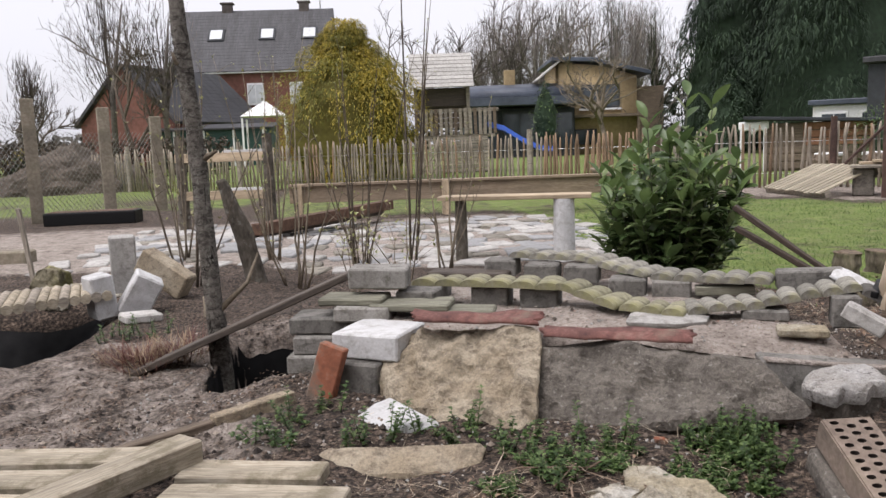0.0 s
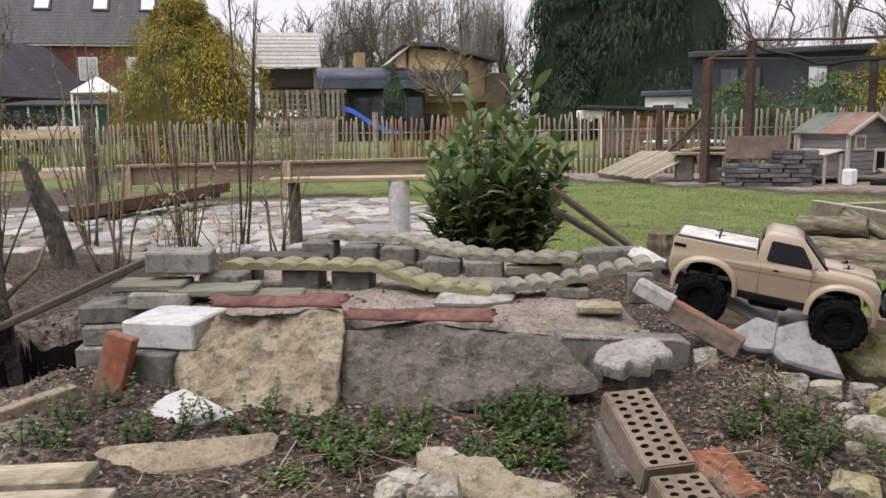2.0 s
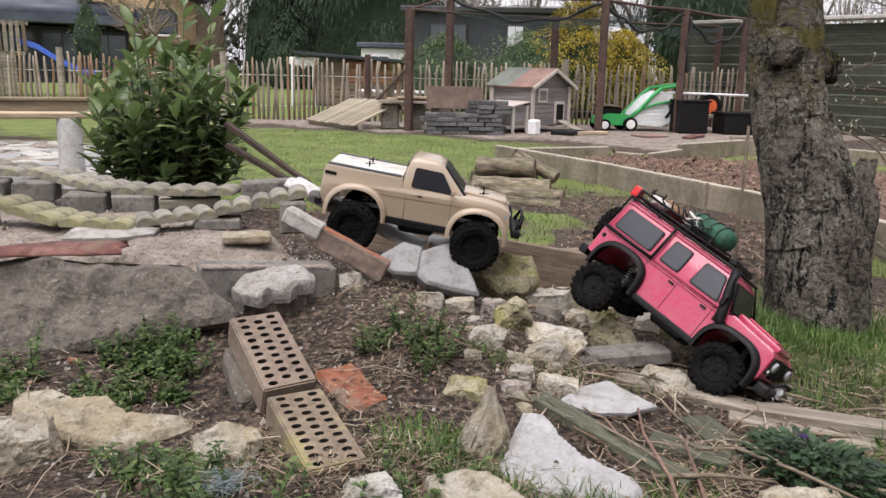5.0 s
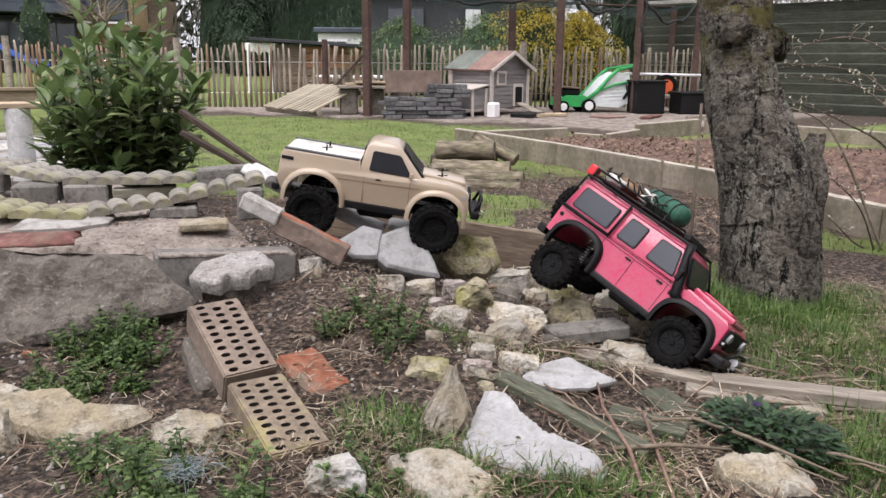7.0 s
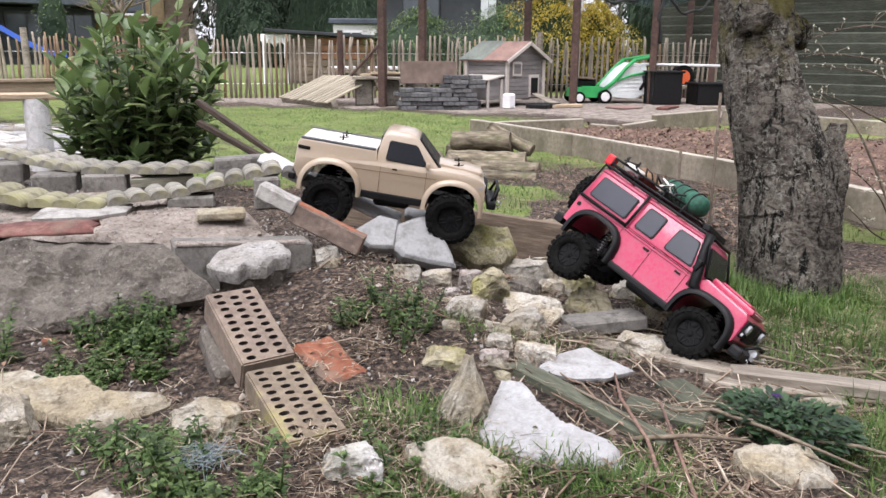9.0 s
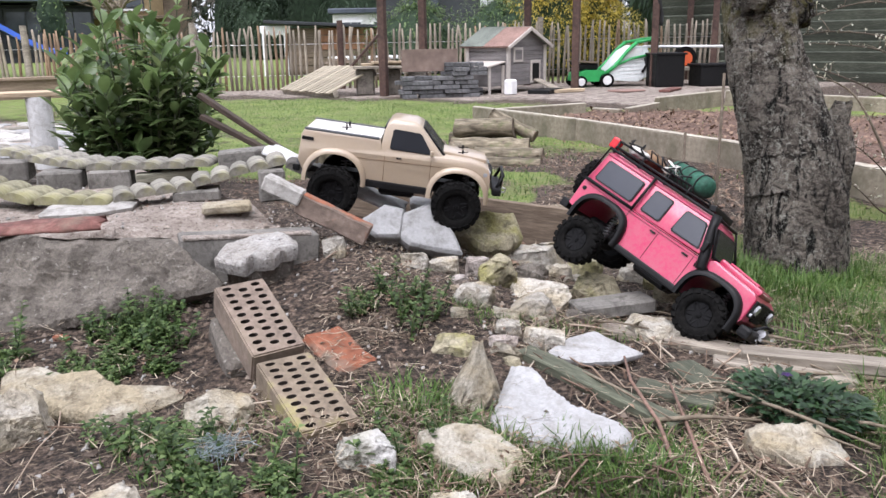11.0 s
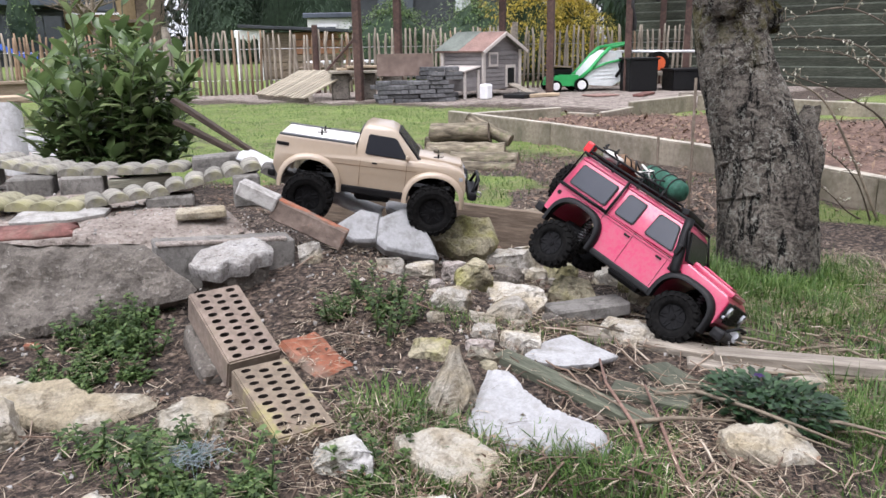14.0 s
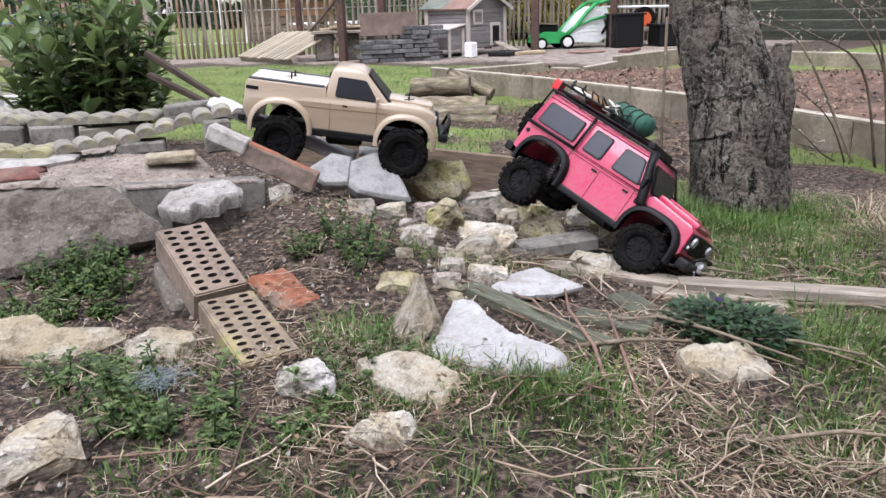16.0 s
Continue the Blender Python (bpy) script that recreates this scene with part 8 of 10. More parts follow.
for k, (a, b, z, mt) in enumerate((((-1.65, 8.3), (-0.75, 8.1), 0.78, fresh_wood), ((-1.65, 8.3), (-0.75, 8.1), 0.4, fresh_wood), ((-1.15, 8.2), (-0.72, 8.1), 0.83, white_slab), ((-1.15, 8.2), (-0.72, 8.1), 0.45, white_slab))):
    m = frame_m(((a[0] + b[0]) / 2, (a[1] + b[1]) / 2, z), (b[0] - a[0], b[1] - a[1], 0), (0, 0, 1))
    part("rail", worn_box((math.hypot(b[0] - a[0], b[1] - a[1]), 0.05, 0.09 if k < 2 else 0.04), 0.004, 0.002, k), mt, rf).matrix_basis = m
for x, y in ((-1.6, 8.3), (-0.72, 8.1)):
    part("post", cyl(bmesh.new(), 0.06, 0.05, (x, y, 0), (x, y, 1.0), 10), bark, rf)
tub = thing("planter", pose(-2.95, 9.9, 0.03, 0, 0, -2), "long low dark plastic planter trough on the ground", "planter")
part("trough", box(bmesh.new(), (1.05, 0.35, 0.16), pose(0, 0, 0.08), 0.02, 2), black_plastic, tub)
part("soil", box(bmesh.new(), (0.97, 0.28, 0.01), pose(0, 0, 0.16), 0.002), chips, tub)
for k, (x, y, s, rz, mt, lb) in enumerate(((-2.45, 5.9, (0.5, 0.14, 0.1), -10, concrete_old, "mossy concrete kerb block lying on mulch"), (-3.1, 6.3, (0.6, 0.3, 0.09), -8, concrete_old, "low concrete slab by the wire fence"), (-2.9, 5.6, (0.4, 0.2, 0.12), -40, black_plastic, "dark crumpled plastic sheet"))):
    block("concrete_block", lb, "block", s, pose(x, y, 0.12 + s[2] / 2 - 0.02, 0, 0, rz), mt, 0.012, 0.004, k)
for k, (p, s, rot, mt, lb) in enumerate((((-1.18, 4.3, 0.27), (0.13, 0.13, 0.3), (0, 0, 15), concrete, "upright square white concrete post"),
                                      ((-1.15, 3.75, 0.2), (0.1, 0.13, 0.2), (0, -6, 35), white_slab, "white painted concrete block"),
                                      ((-0.98, 3.78, 0.19), (0.13, 0.11, 0.2), (10, 30, 20), white_slab, "tilted white concrete block"),
                                      ((-0.93, 4.1, 0.24), (0.28, 0.1, 0.13), (0, 32, -20), sandstone, "yellowish slab leaning on a post"),
                                      ((-0.93, 3.55, 0.13), (0.16, 0.12, 0.04), (0, 4, 30), concrete, "small flat concrete piece on soil"),
                                      ((-0.62, 3.55, 0.15), (0.06, 0.14, 0.1), (0, 0, 20), sandstone, "small sandstone block by the ramp"))):
    block("concrete_block", lb, "block", s, pose(*p, *rot), mt, 0.008, 0.003, k)
br = thing("slat_bridge", Matrix(), "low slatted wooden bridge over a dug pit", "bridge")
for k in range(14):
    u = k / 13
    a, b = Vector((-1.62, 3.42, 0.2)).lerp(Vector((-1.1, 3.68, 0.21)), u), Vector((-1.85, 4.3, 0.19)).lerp(Vector((-1.3, 4.35, 0.2)), u)
    part("slat", tube(bmesh.new(), [a, a.lerp(b, 0.5) + Vector((0, 0, 0.006)), a.lerp(b, 0.55)], 0.024, 7), pale_wood if k % 3 else wood_grey, br)
rock("mossy pale stone at the head of the bridge", (-1.62, 4.5), (0.2, 0.15, 0.2), 71, mossy_stone, 10)
rock("mossy pale stone at the head of the bridge", (-1.5, 4.15), (0.2, 0.12, 0.1), 72, white_stone, -10)
rock("flat pale stone beside the bridge", (-1.3, 4.3), (0.3, 0.2, 0.08), 73, white_stone, 15)
rock("flat pale stone beside the bridge", (-1.25, 4.75), (0.45, 0.2, 0.06), 74, sandstone, 5)
board("thin upright grey stake in the mulch", (-1.85, 4.9, 0.05), (-1.9, 4.9, 0.55), 0.025, 0.025, wood_grey, up=(0, 1, 0), name="stake", category="stake", seed=5)
bm = bmesh.new()
bmesh.ops.create_icosphere(bm, subdivisions=5, radius=1.0)
for v in bm.verts:
    v.co = Vector((v.co.x * 2.2, v.co.y * 1.4, max(-0.3, v.co.z * 0.95)))
    v.co.z *= 0.8 + 0.3 * math.sin(v.co.x * 1.6 + 1)
fade(bm, bm.verts, 0.16, 2.2, 6)
heap = part("earth_mound", bm, earth)
heap.matrix_basis = pose(-6.3, 19.5, 0)
tagged(heap, "large heap of bare brown soil behind the wire fence", "soil heap")

# ---- beyond the fence ----
pantile = grainy("grey_pantile", (0.03, 0.03, 0.033), (0.05, 0.05, 0.055), (0.08, 0.08, 0.085), 1.5, 0.3, 0.6, 0.3, 0.02, stretch=(6, 1, 1))
yellow_brick = grainy("yellow_brick_wall", (0.3, 0.22, 0.12), (0.4, 0.3, 0.165), (0.46, 0.36, 0.21), 6, 0.5, 0.9, 0.2, 0.01)
slate_blue = grainy("blue_grey_roof", (0.05, 0.06, 0.085), (0.075, 0.09, 0.12), (0.1, 0.115, 0.15), 3, 0.4, 0.5, 0.1, 0.01)
dark_clad = grainy("dark_cladding", (0.02, 0.023, 0.027), (0.035, 0.039, 0.045), (0.05, 0.055, 0.062), 3, 0.5, 0.7, 0.1, 0.01)
far_glass = plain("window_glass", (0.04, 0.05, 0.06), 0.08, 0, 0.2, 2, 0.6)
pale_pane = plain("pale_window", (0.5, 0.52, 0.54), 0.3, 0, 0.15, 3)
slide_blue = plain("blue_slide", (0.03, 0.09, 0.4), 0.35)
shed_green = grainy("dark_green_boards", (0.035, 0.042, 0.03), (0.075, 0.083, 0.062), (0.15, 0.16, 0.125), 14, 2, 0.85, 0.5, 0.008, stretch=(1, 5, 7), vary=0.25)
orange_clad = grainy("orange_boards", (0.2, 0.1, 0.055), (0.28, 0.14, 0.08), (0.34, 0.19, 0.11), 8, 1, 0.8, 0.1, 0.003)
dark_green_paint = plain("dark_green_paint", (0.02, 0.055, 0.045), 0.6)


def window(parent, p, w, h, glass=None, frame_mat=None, yaw=0):
    wd = part("window", box(bmesh.new(), (w, 0.16, h), pose(*p, 0, 0, yaw), 0.01), frame_mat or white_paint, parent, "framed window")
    m = pose(*p, 0, 0, yaw)
    for s in (-1, 1):
        part("pane", box(bmesh.new(), (w * 0.42, 0.06, h * 0.84), m @ pose(s * w * 0.225, -0.07, 0)), glass or far_glass, wd)
    return wd


def gable_house(name, label, x, y, yaw, w, d, eave, ridge, wall_mat, roof_mat, over=0.35):
    """A house with its ridge along its own x axis and its front towards -y."""
    hs = thing(name, pose(x, y, 0, 0, 0, yaw), label, "house")
    bm = bmesh.new()
    pr = [(-d / 2, -0.2), (d / 2, -0.2), (d / 2, eave), (0, ridge), (-d / 2, eave)]
    a = [bm.verts.new((-w / 2, q, z)) for q, z in pr]
    b = [bm.verts.new((w / 2, q, z)) for q, z in pr]
    bm.faces.new(a)
    bm.faces.new(b[::-1])
    for k in range(5):
        bm.faces.new((a[k], b[k], b[(k + 1) % 5], a[(k + 1) % 5]))
    bmesh.ops.recalc_face_normals(bm, faces=bm.faces)
    part("wall", bm, wall_mat, hs)
    sl = math.hypot(d / 2, ridge - eave)
    ang = math.degrees(math.atan2(ridge - eave, d / 2))
    roofs = []
    for s in (-1, 1):
        m = pose(0, s * (d / 4 + over * 0.3), (eave + ridge) / 2 - over * 0.15, -s * ang)
        rf_ = part("roof", box(bmesh.new(), (w + 0.5, sl + over, 0.16), m @ pose(0, 0, 0.09), 0.02), roof_mat, hs)
        n = int((sl + over) / 0.34)
        for k in range(n):
            part("tile_course", box(bmesh.new(), (w + 0.5, 0.3, 0.035), m @ pose(0, -(sl + over) / 2 + 0.17 + k * 0.34, 0.19, -s * 4)), roof_mat, rf_)
        roofs.append((m, sl + over, rf_))
    return hs, roofs


old_brick = grainy("sooty_brick", (0.06, 0.05, 0.045), (0.1, 0.085, 0.078), (0.15, 0.13, 0.12), 5, 0.5, 0.9, 0.2, 0.01)
brick_house, roofs = gable_house("house", "two-storey red brick house with dark tiled roof", -5.2, 61.5, -4, 10.6, 9, 6.3, 10.9, brick_wall, pantile)
for x, z, w, h in ((-3.2, 4.7, 1.15, 1.5), (0.2, 4.7, 1.15, 1.5), (3.0, 4.7, 0.9, 1.5), (-3.2, 1.7, 1.4, 1.5), (0.4, 1.7, 1.4, 1.5)):
    window(brick_house, (x, -4.52, z), w, h, pale_pane)
part("gutter", cyl(bmesh.new(), 0.08, 0.08, (-5.5, -4.75, 6.2), (5.5, -4.75, 6.2), 8), white_paint, brick_house)
for x in (-2.7, 0.9, 3.9):
    sky_w = part("skylight", box(bmesh.new(), (1.15, 1.3, 0.14), roofs[0][0] @ pose(x, 0.5, 0.22), 0.01), dark_clad, roofs[0][2])
    # pale pane colour stands in for the sky the skylight reflects
    part("skylight_pane", box(bmesh.new(), (0.85, 1.0, 0.04), roofs[0][0] @ pose(x, 0.5, 0.3), 0.01), pale_pane, roofs[0][2])
for x in (-2.2, 3.4):
    ch = part("chimney", box(bmesh.new(), (0.7, 0.6, 1.2), pose(x, 0, 10.95), 0.02), old_brick, brick_house)
    part("chimney_cap", box(bmesh.new(), (0.95, 0.7, 0.12), pose(x, 0, 11.6), 0.02), old_brick, ch)
part("aerial", tube(bmesh.new(), [(4.6, 0, 10.8), (4.6, 0, 12.8)], 0.04, 5), chrome, brick_house)
barn, roofs = gable_house("barn", "red brick barn with a steep tiled roof", -9.7, 51, 62, 8.5, 6.6, 2.6, 5.7, brick_wall, pantile)
lean = thing("lean_to", pose(-6.6, 46, 0, 0, 0, -5), "dark green glazed lean-to with white frame", "lean-to")
part("wall", box(bmesh.new(), (6.5, 2.5, 2.1), pose(0, 0, 1.05), 0.02), dark_green_paint, lean)
part("roof", box(bmesh.new(), (6.8, 2.9, 0.12), pose(0, 0, 2.2, 6), 0.02), pantile, lean)
for x in (-3.25, -2.0, -0.4, 1.2, 2.8):
    part("frame_post", box(bmesh.new(), (0.09, 0.06, 2.1), pose(x, -1.28, 1.05)), white_paint, lean)
pav = thing("pavilion", pose(-3.2, 37.9, 0), "white garden pavilion with a pointed canopy", "pavilion")
bm = bmesh.new()
bmesh.ops.create_cone(bm, cap_ends=True, segments=4, radius1=1.45, radius2=0.08, depth=0.7, matrix=pose(0, 0, 2.72, 0, 0, 45))
part("canopy", bm, white_paint, pav)
for x in (-0.95, 0.95):
    for y in (-0.95, 0.95):
        part("post", box(bmesh.new(), (0.08, 0.08, 2.3), pose(x, y, 1.15)), white_paint, pav)

# timber play tower
tower = thing("play_tower", pose(3.0, 22.6, 0, 0, 0, -6), "grey timber play tower with slatted roof and railing", "play tower")
for x in (-0.72, 0.72):
    for y in (-0.7, 0.7):
        part("post", box(bmesh.new(), (0.1, 0.1, 2.5), pose(x, y, 1.25), 0.01), wood_grey, tower)
for k in range(9):
    part("roof_slat", box(bmesh.new(), (1.75, 0.145, 0.03), pose(0, -0.95 + k * 0.115, 2.4 + k * 0.112, 44), 0.004), concrete, tower)
part("roof_back", box(bmesh.new(), (1.7, 1.2, 0.03), pose(0, 0.5, 2.9, -40), 0.004), wood_grey, tower)
for z in (1.35, 1.5, 1.65, 1.8):
    part("back_board", box(bmesh.new(), (1.5, 0.03, 0.14), pose(0, 0.7, z), 0.004), brown_wood, tower)
part("floor", box(bmesh.new(), (2.2, 1.5, 0.08), pose(0.35, 0, 1.02), 0.01), wood_grey, tower)
part("hood", box(bmesh.new(), (1.45, 1.3, 0.5), pose(0, 0.05, 2.1), 0.01), dark_wood, tower)
for k in range(17):
    part("baluster", box(bmesh.new(), (0.085, 0.025, 0.72), pose(-0.72 + k * 0.135, -0.78, 1.42, 0, random.Random(k).gauss(0, 1)), 0.004), wood_grey if k % 4 else brown_wood, tower)
part("rail", box(bmesh.new(), (2.3, 0.05, 0.08), pose(0.4, -0.74, 1.72), 0.006), wood_grey, tower)
for k in range(10):
    part("panel_board", box(bmesh.new(), (1.25, 0.03, 0.085), pose(0.6, -0.76, 0.08 + k * 0.096), 0.004), wood_grey, tower)
for k in range(5):
    part("lattice_slat", box(bmesh.new(), (0.05, 0.02, 1.0), pose(-0.7 + k * 0.15, -0.8, 0.5)), pale_wood, tower)
for k in range(7):
    part("lattice_slat", box(bmesh.new(), (0.7, 0.02, 0.05), pose(-0.4, -0.775, 0.1 + k * 0.14)), pale_wood, tower)
bm = bmesh.new()
prof = [(1.5, 0.9), (1.9, 0.78), (2.4, 0.45), (2.9, 0.2), (3.3, 0.16)]
for s0, s1 in zip(prof, prof[1:]):
    for y0, y1, z0, z1 in ((-0.3, 0.3, 0, 0), (-0.33, -0.27, 0.0, 0.14), (0.27, 0.33, 0.0, 0.14)):
        a = [bm.verts.new(v) for v in ((s0[0], y0, s0[1] + z0), (s1[0], y0, s1[1] + z0), (s1[0], y1, s1[1] + (z1 or 0.03)), (s0[0], y1, s0[1] + (z1 or 0.03)))]
        bm.faces.new(a)
part("slide", bm, slide_blue, tower, "blue plastic slide").matrix_basis = pose(-0.2, -0.4, 0.35)

# yellow house with a low glazed wing
yh = thing("house", pose(13.95, 43.0, 0, 0, 0, -8), "two-storey yellow brick house with a blue-grey roof", "house")
part("wall", profile_solid([(-2.0, -0.2), (2.0, -0.2), (2.0, 3.95), (0.2, 4.5), (-2.0, 4.75)], 3.0, None, None, 0.0), yellow_brick, yh)
part("roof", box(bmesh.new(), (3.0, 6.7, 0.2), pose(1.2, 0, 4.42, 0, 14), 0.02), slate_blue, yh)
part("roof", box(bmesh.new(), (2.4, 6.7, 0.2), pose(-1.2, 0, 4.85, 0, 3), 0.02), slate_blue, yh)
window(yh, (0.1, -3.02, 2.95), 2.0, 1.2, far_glass, dark_clad)
window(yh, (-0.7, -3.02, 0.9), 1.2, 0.8, far_glass, dark_clad)
part("window_sill", box(bmesh.new(), (2.2, 0.14, 0.1), pose(0.1, -3.07, 2.3), 0.01), white_paint, yh)
part("balcony", box(bmesh.new(), (3.8, 0.9, 0.14), pose(0.2, -3.45, 1.95), 0.01), brown_wood, yh)
for x in (-1.5, 1.9):
    part("balcony_post", box(bmesh.new(), (0.12, 0.12, 2.3), pose(x, -3.8, 1.15)), brown_wood, yh)
part("side_boarding", box(bmesh.new(), (1.4, 5.6, 3.4), pose(2.75, 0, 1.7), 0.02), brown_wood, yh, "dark brown boarded annexe")
wing = thing("house_wing", pose(9.3, 40.6, 0, 0, 0, -6), "single-storey glazed wing with a wide blue-grey roof", "house")
part("wall", box(bmesh.new(), (5.6, 4, 2.5), pose(0, 0.6, 1.2), 0.02), dark_clad, wing)
part("roof", box(bmesh.new(), (6.2, 5.2, 0.42), pose(0, 0, 2.75), 0.03), slate_blue, wing)
part("roof_slope", profile_solid([(-2.6, 2.95), (2.4, 2.95), (2.2, 3.1), (0.6, 3.75)], 3.1, None, None, 0.0), slate_blue, wing).matrix_basis = pose(0, 0, 0, 0, 0, 90)
for x in (-1.9, 0.0, 1.9):
    window(wing, (x, -1.45, 1.35), 1.7, 1.9, far_glass, dark_clad)
ch = part("chimney", box(bmesh.new(), (0.55, 0.5, 1.0), pose(-0.2, 0.8, 4.0), 0.02), yellow_brick, wing)
panel = part("solar_panel", box(bmesh.new(), (2.2, 1.5, 0.08), pose(1.9, 0.4, 4.5, 0, -38), 0.01), concrete, wing, "tilted solar panel")
# dark modern house far behind the netting
dh = thing("house", pose(20.3, 23.4, 0, 0, 0, -42), "dark flat-roofed modern house behind bushes", "house")
part("wall", box(bmesh.new(), (5.4, 4, 2.9), pose(0, 0, 1.45), 0.03), dark_clad, dh)
part("roof", box(bmesh.new(), (5.7, 4.4, 0.2), pose(0, 0, 2.98), 0.03), pantile, dh)
for x in (-1.5, -0.8, 1.2):
    window(dh, (x, -2.02, 2.1), 0.6, 0.8, pale_pane if x > 0 else far_glass, dark_clad)
wh_ = thing("house", pose(19.6, 27.2, 0, 0, 0, -38), "low white bungalow glimpsed behind conifers", "house")
part("wall", box(bmesh.new(), (3.6, 3, 1.7), pose(0, 0, 0.85), 0.03), white_paint, wh_)
part("roof", box(bmesh.new(), (3.9, 3.4, 0.2), pose(0, 0, 1.8), 0.03), slate_blue, wh_)
for x in (-1.1, 0.2, 1.3):
    window(wh_, (x, -1.52, 1.0), 0.9, 0.9)
# orange hen shed behind the fence
os_ = thing("shed", pose(10.0, 15.9, 0, 0, 0, -32), "low orange-boarded shed with dark flat roof", "shed")
part("wall", box(bmesh.new(), (2.1, 1.4, 1.0), pose(0.2, 0, 0.5), 0.02), brown_wood, os_)
part("roof", box(bmesh.new(), (2.7, 1.9, 0.07), pose(0.1, 0, 1.06, 0, 3), 0.01), dark_clad, os_)
for k in range(6):
    part("board", box(bmesh.new(), (2.12 if k < 3 else 1.3, 0.03, 0.14), pose(0.2 if k < 3 else 0.55, -0.71, 0.12 + k * 0.16), 0.01), brown_wood if k < 3 else orange_clad, os_)
part("porch", box(bmesh.new(), (0.6, 0.05, 0.16), pose(-1.05, -0.75, 0.97), 0.02), white_paint, os_, "white carved porch board")
for x in (-1.17, -0.93):
    part("porch_arch", tube(bmesh.new(), [(x + 0.11 * math.cos(a), -0.75, 0.8 + 0.1 * math.sin(a)) for a in np.linspace(0, math.pi, 9)], 0.03, 6), white_paint, os_)
for x in (-1.28, -0.82):
    part("porch_post", box(bmesh.new(), (0.07, 0.07, 1.0), pose(x, -0.75, 0.5), 0.01), white_paint, os_)
for k, (x, y) in enumerate(((9.3, 12.6), (9.9, 12.3), (8.6, 13.0))):
    block("garden_chair", "pale garden seat glimpsed through the fence", "seat", (0.5, 0.4, 0.06), pose(x, y, 0.4, 0, 0, 20 * k), white_paint, 0.01, 0.0, k)
    block("hedge_bottom", "tangle of dry brown growth behind the fence", "shrub", (0.5, 0.3, 0.4), pose(x - 0.3, y - 0.3, 0.2, 0, 0, 10), brown_wood, 0.08, 0.05, k)
# unseen plain wall added at the garden's back to block low sky light
back = thing("house_wall", pose(0, -4.2, 0), "unseen plain brick-coloured wall added to block low sky light", "wall", kind="structure")
part("wall", box(bmesh.new(), (18, 0.3, 3.4), pose(0, 0, 1.6)), brick_wall, back)
# dark board wall to the right
bw = thing("board_wall", Matrix(), "long dark green board wall of a shed", "shed wall")
a, b = Vector((12.0, 8.4, 0)), Vector((12.9, -1.5, 0))
L = (b - a).length
for k in range(11):
    m = frame_m((a + b) / 2 + Vector((0, 0, 0.08 + k * 0.145)), b - a, (0, 0, 1))
    part("board", worn_box((L, 0.05, 0.15), 0.012, 0.008, k, 3), shed_green, bw).matrix_basis = m @ pose(0, 0, 0, 15)
part("coping", box(bmesh.new(), (L, 0.3, 0.06), frame_m((a + b) / 2 + Vector((0, 0, 1.68)), b - a, (0, 0, 1)), 0.01), concrete, bw)


def needles(name, label, x, y, h, rad, n, mats, seed, droop, size, profile, category="tree", cut=0.0, lobes=46, narrow=0.3, core=0.74, core_tint=False):
    """An evergreen: a trunk, and a crown of uneven boughs, each of many small sprays."""
    r = random.Random(seed)
    t = thing(name, pose(x, y, 0), label, category)
    part("trunk", tube(bmesh.new(), [(0, 0, -0.1), (0, 0, h * 0.5), (0, 0, h * 0.97)], [rad * 0.06, rad * 0.04, 0.02], 8), bark, t)
    lvs = [Leaves() for _ in mats]
    for k in range(lobes):
        u = min(0.985, (k + r.random()) / lobes)
        a = k * 2.4 + r.gauss(0, 0.4)
        w = profile(u) * rad * r.uniform(0.66, 1.18)
        z = h * lerp(cut, 0.97, u)
        c = Vector((math.cos(a) * w * 0.66, math.sin(a) * w * 0.66, z))
        out = Vector((math.cos(a), math.sin(a), 0))
        sx = max(0.16 * rad, w * r.uniform(0.34, 0.5))
        sz = sx * r.uniform(0.6, 1.0)
        main = r.choices(range(len(mats)), [3, 2, 1][:len(mats)])[0]
        for q in range(int(n / lobes)):
            v = Vector((r.gauss(0, 1), r.gauss(0, 1), r.gauss(0.25, 1))).normalized() * r.uniform(0.55, 1.0) ** 0.5
            p = c + Vector((v.x * sx, v.y * sx, v.z * sz)) - Vector((0, 0, droop * 0.35 * sx * max(0.0, v.dot(out)) ** 2))
            d = Vector((v.x, v.y, v.z * 0.7)) + out * 0.5 + Vector((r.gauss(0, 0.4), r.gauss(0, 0.4), r.gauss(0, 0.3) - droop))
            j = main if r.random() < 0.7 else r.randrange(len(mats))
            lvs[j].leaf(p, d, size * r.uniform(0.5, 1.5), size * narrow * r.uniform(0.6, 1.3), 0.4)
    # solid core added inside the crown, its dark colour standing for inner shade
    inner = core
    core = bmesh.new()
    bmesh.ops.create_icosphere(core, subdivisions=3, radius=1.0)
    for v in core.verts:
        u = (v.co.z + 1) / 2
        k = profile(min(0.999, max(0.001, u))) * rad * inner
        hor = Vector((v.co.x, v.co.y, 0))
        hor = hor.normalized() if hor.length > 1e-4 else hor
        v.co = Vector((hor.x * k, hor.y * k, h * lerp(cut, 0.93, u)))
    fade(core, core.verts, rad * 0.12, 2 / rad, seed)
    part("shaded_core", core, shade_needle if core_tint else dark_needle, t)
    for lv, mt in zip(lvs, mats):
        tagged(lv.make("crown", mt, t), kind="stuff")
    return t


dome = lambda u: math.sin(math.pi * min(1, 0.22 + 0.78 * u)) ** 0.55 * (1 - 0.25 * u)
egg = lambda u: math.sin(math.pi * min(1, 0.16 + 0.84 * u)) ** 0.7 * (1 - 0.42 * u) + 0.12
cone = lambda u: (1 - u) ** 0.75 * 0.96 + 0.04
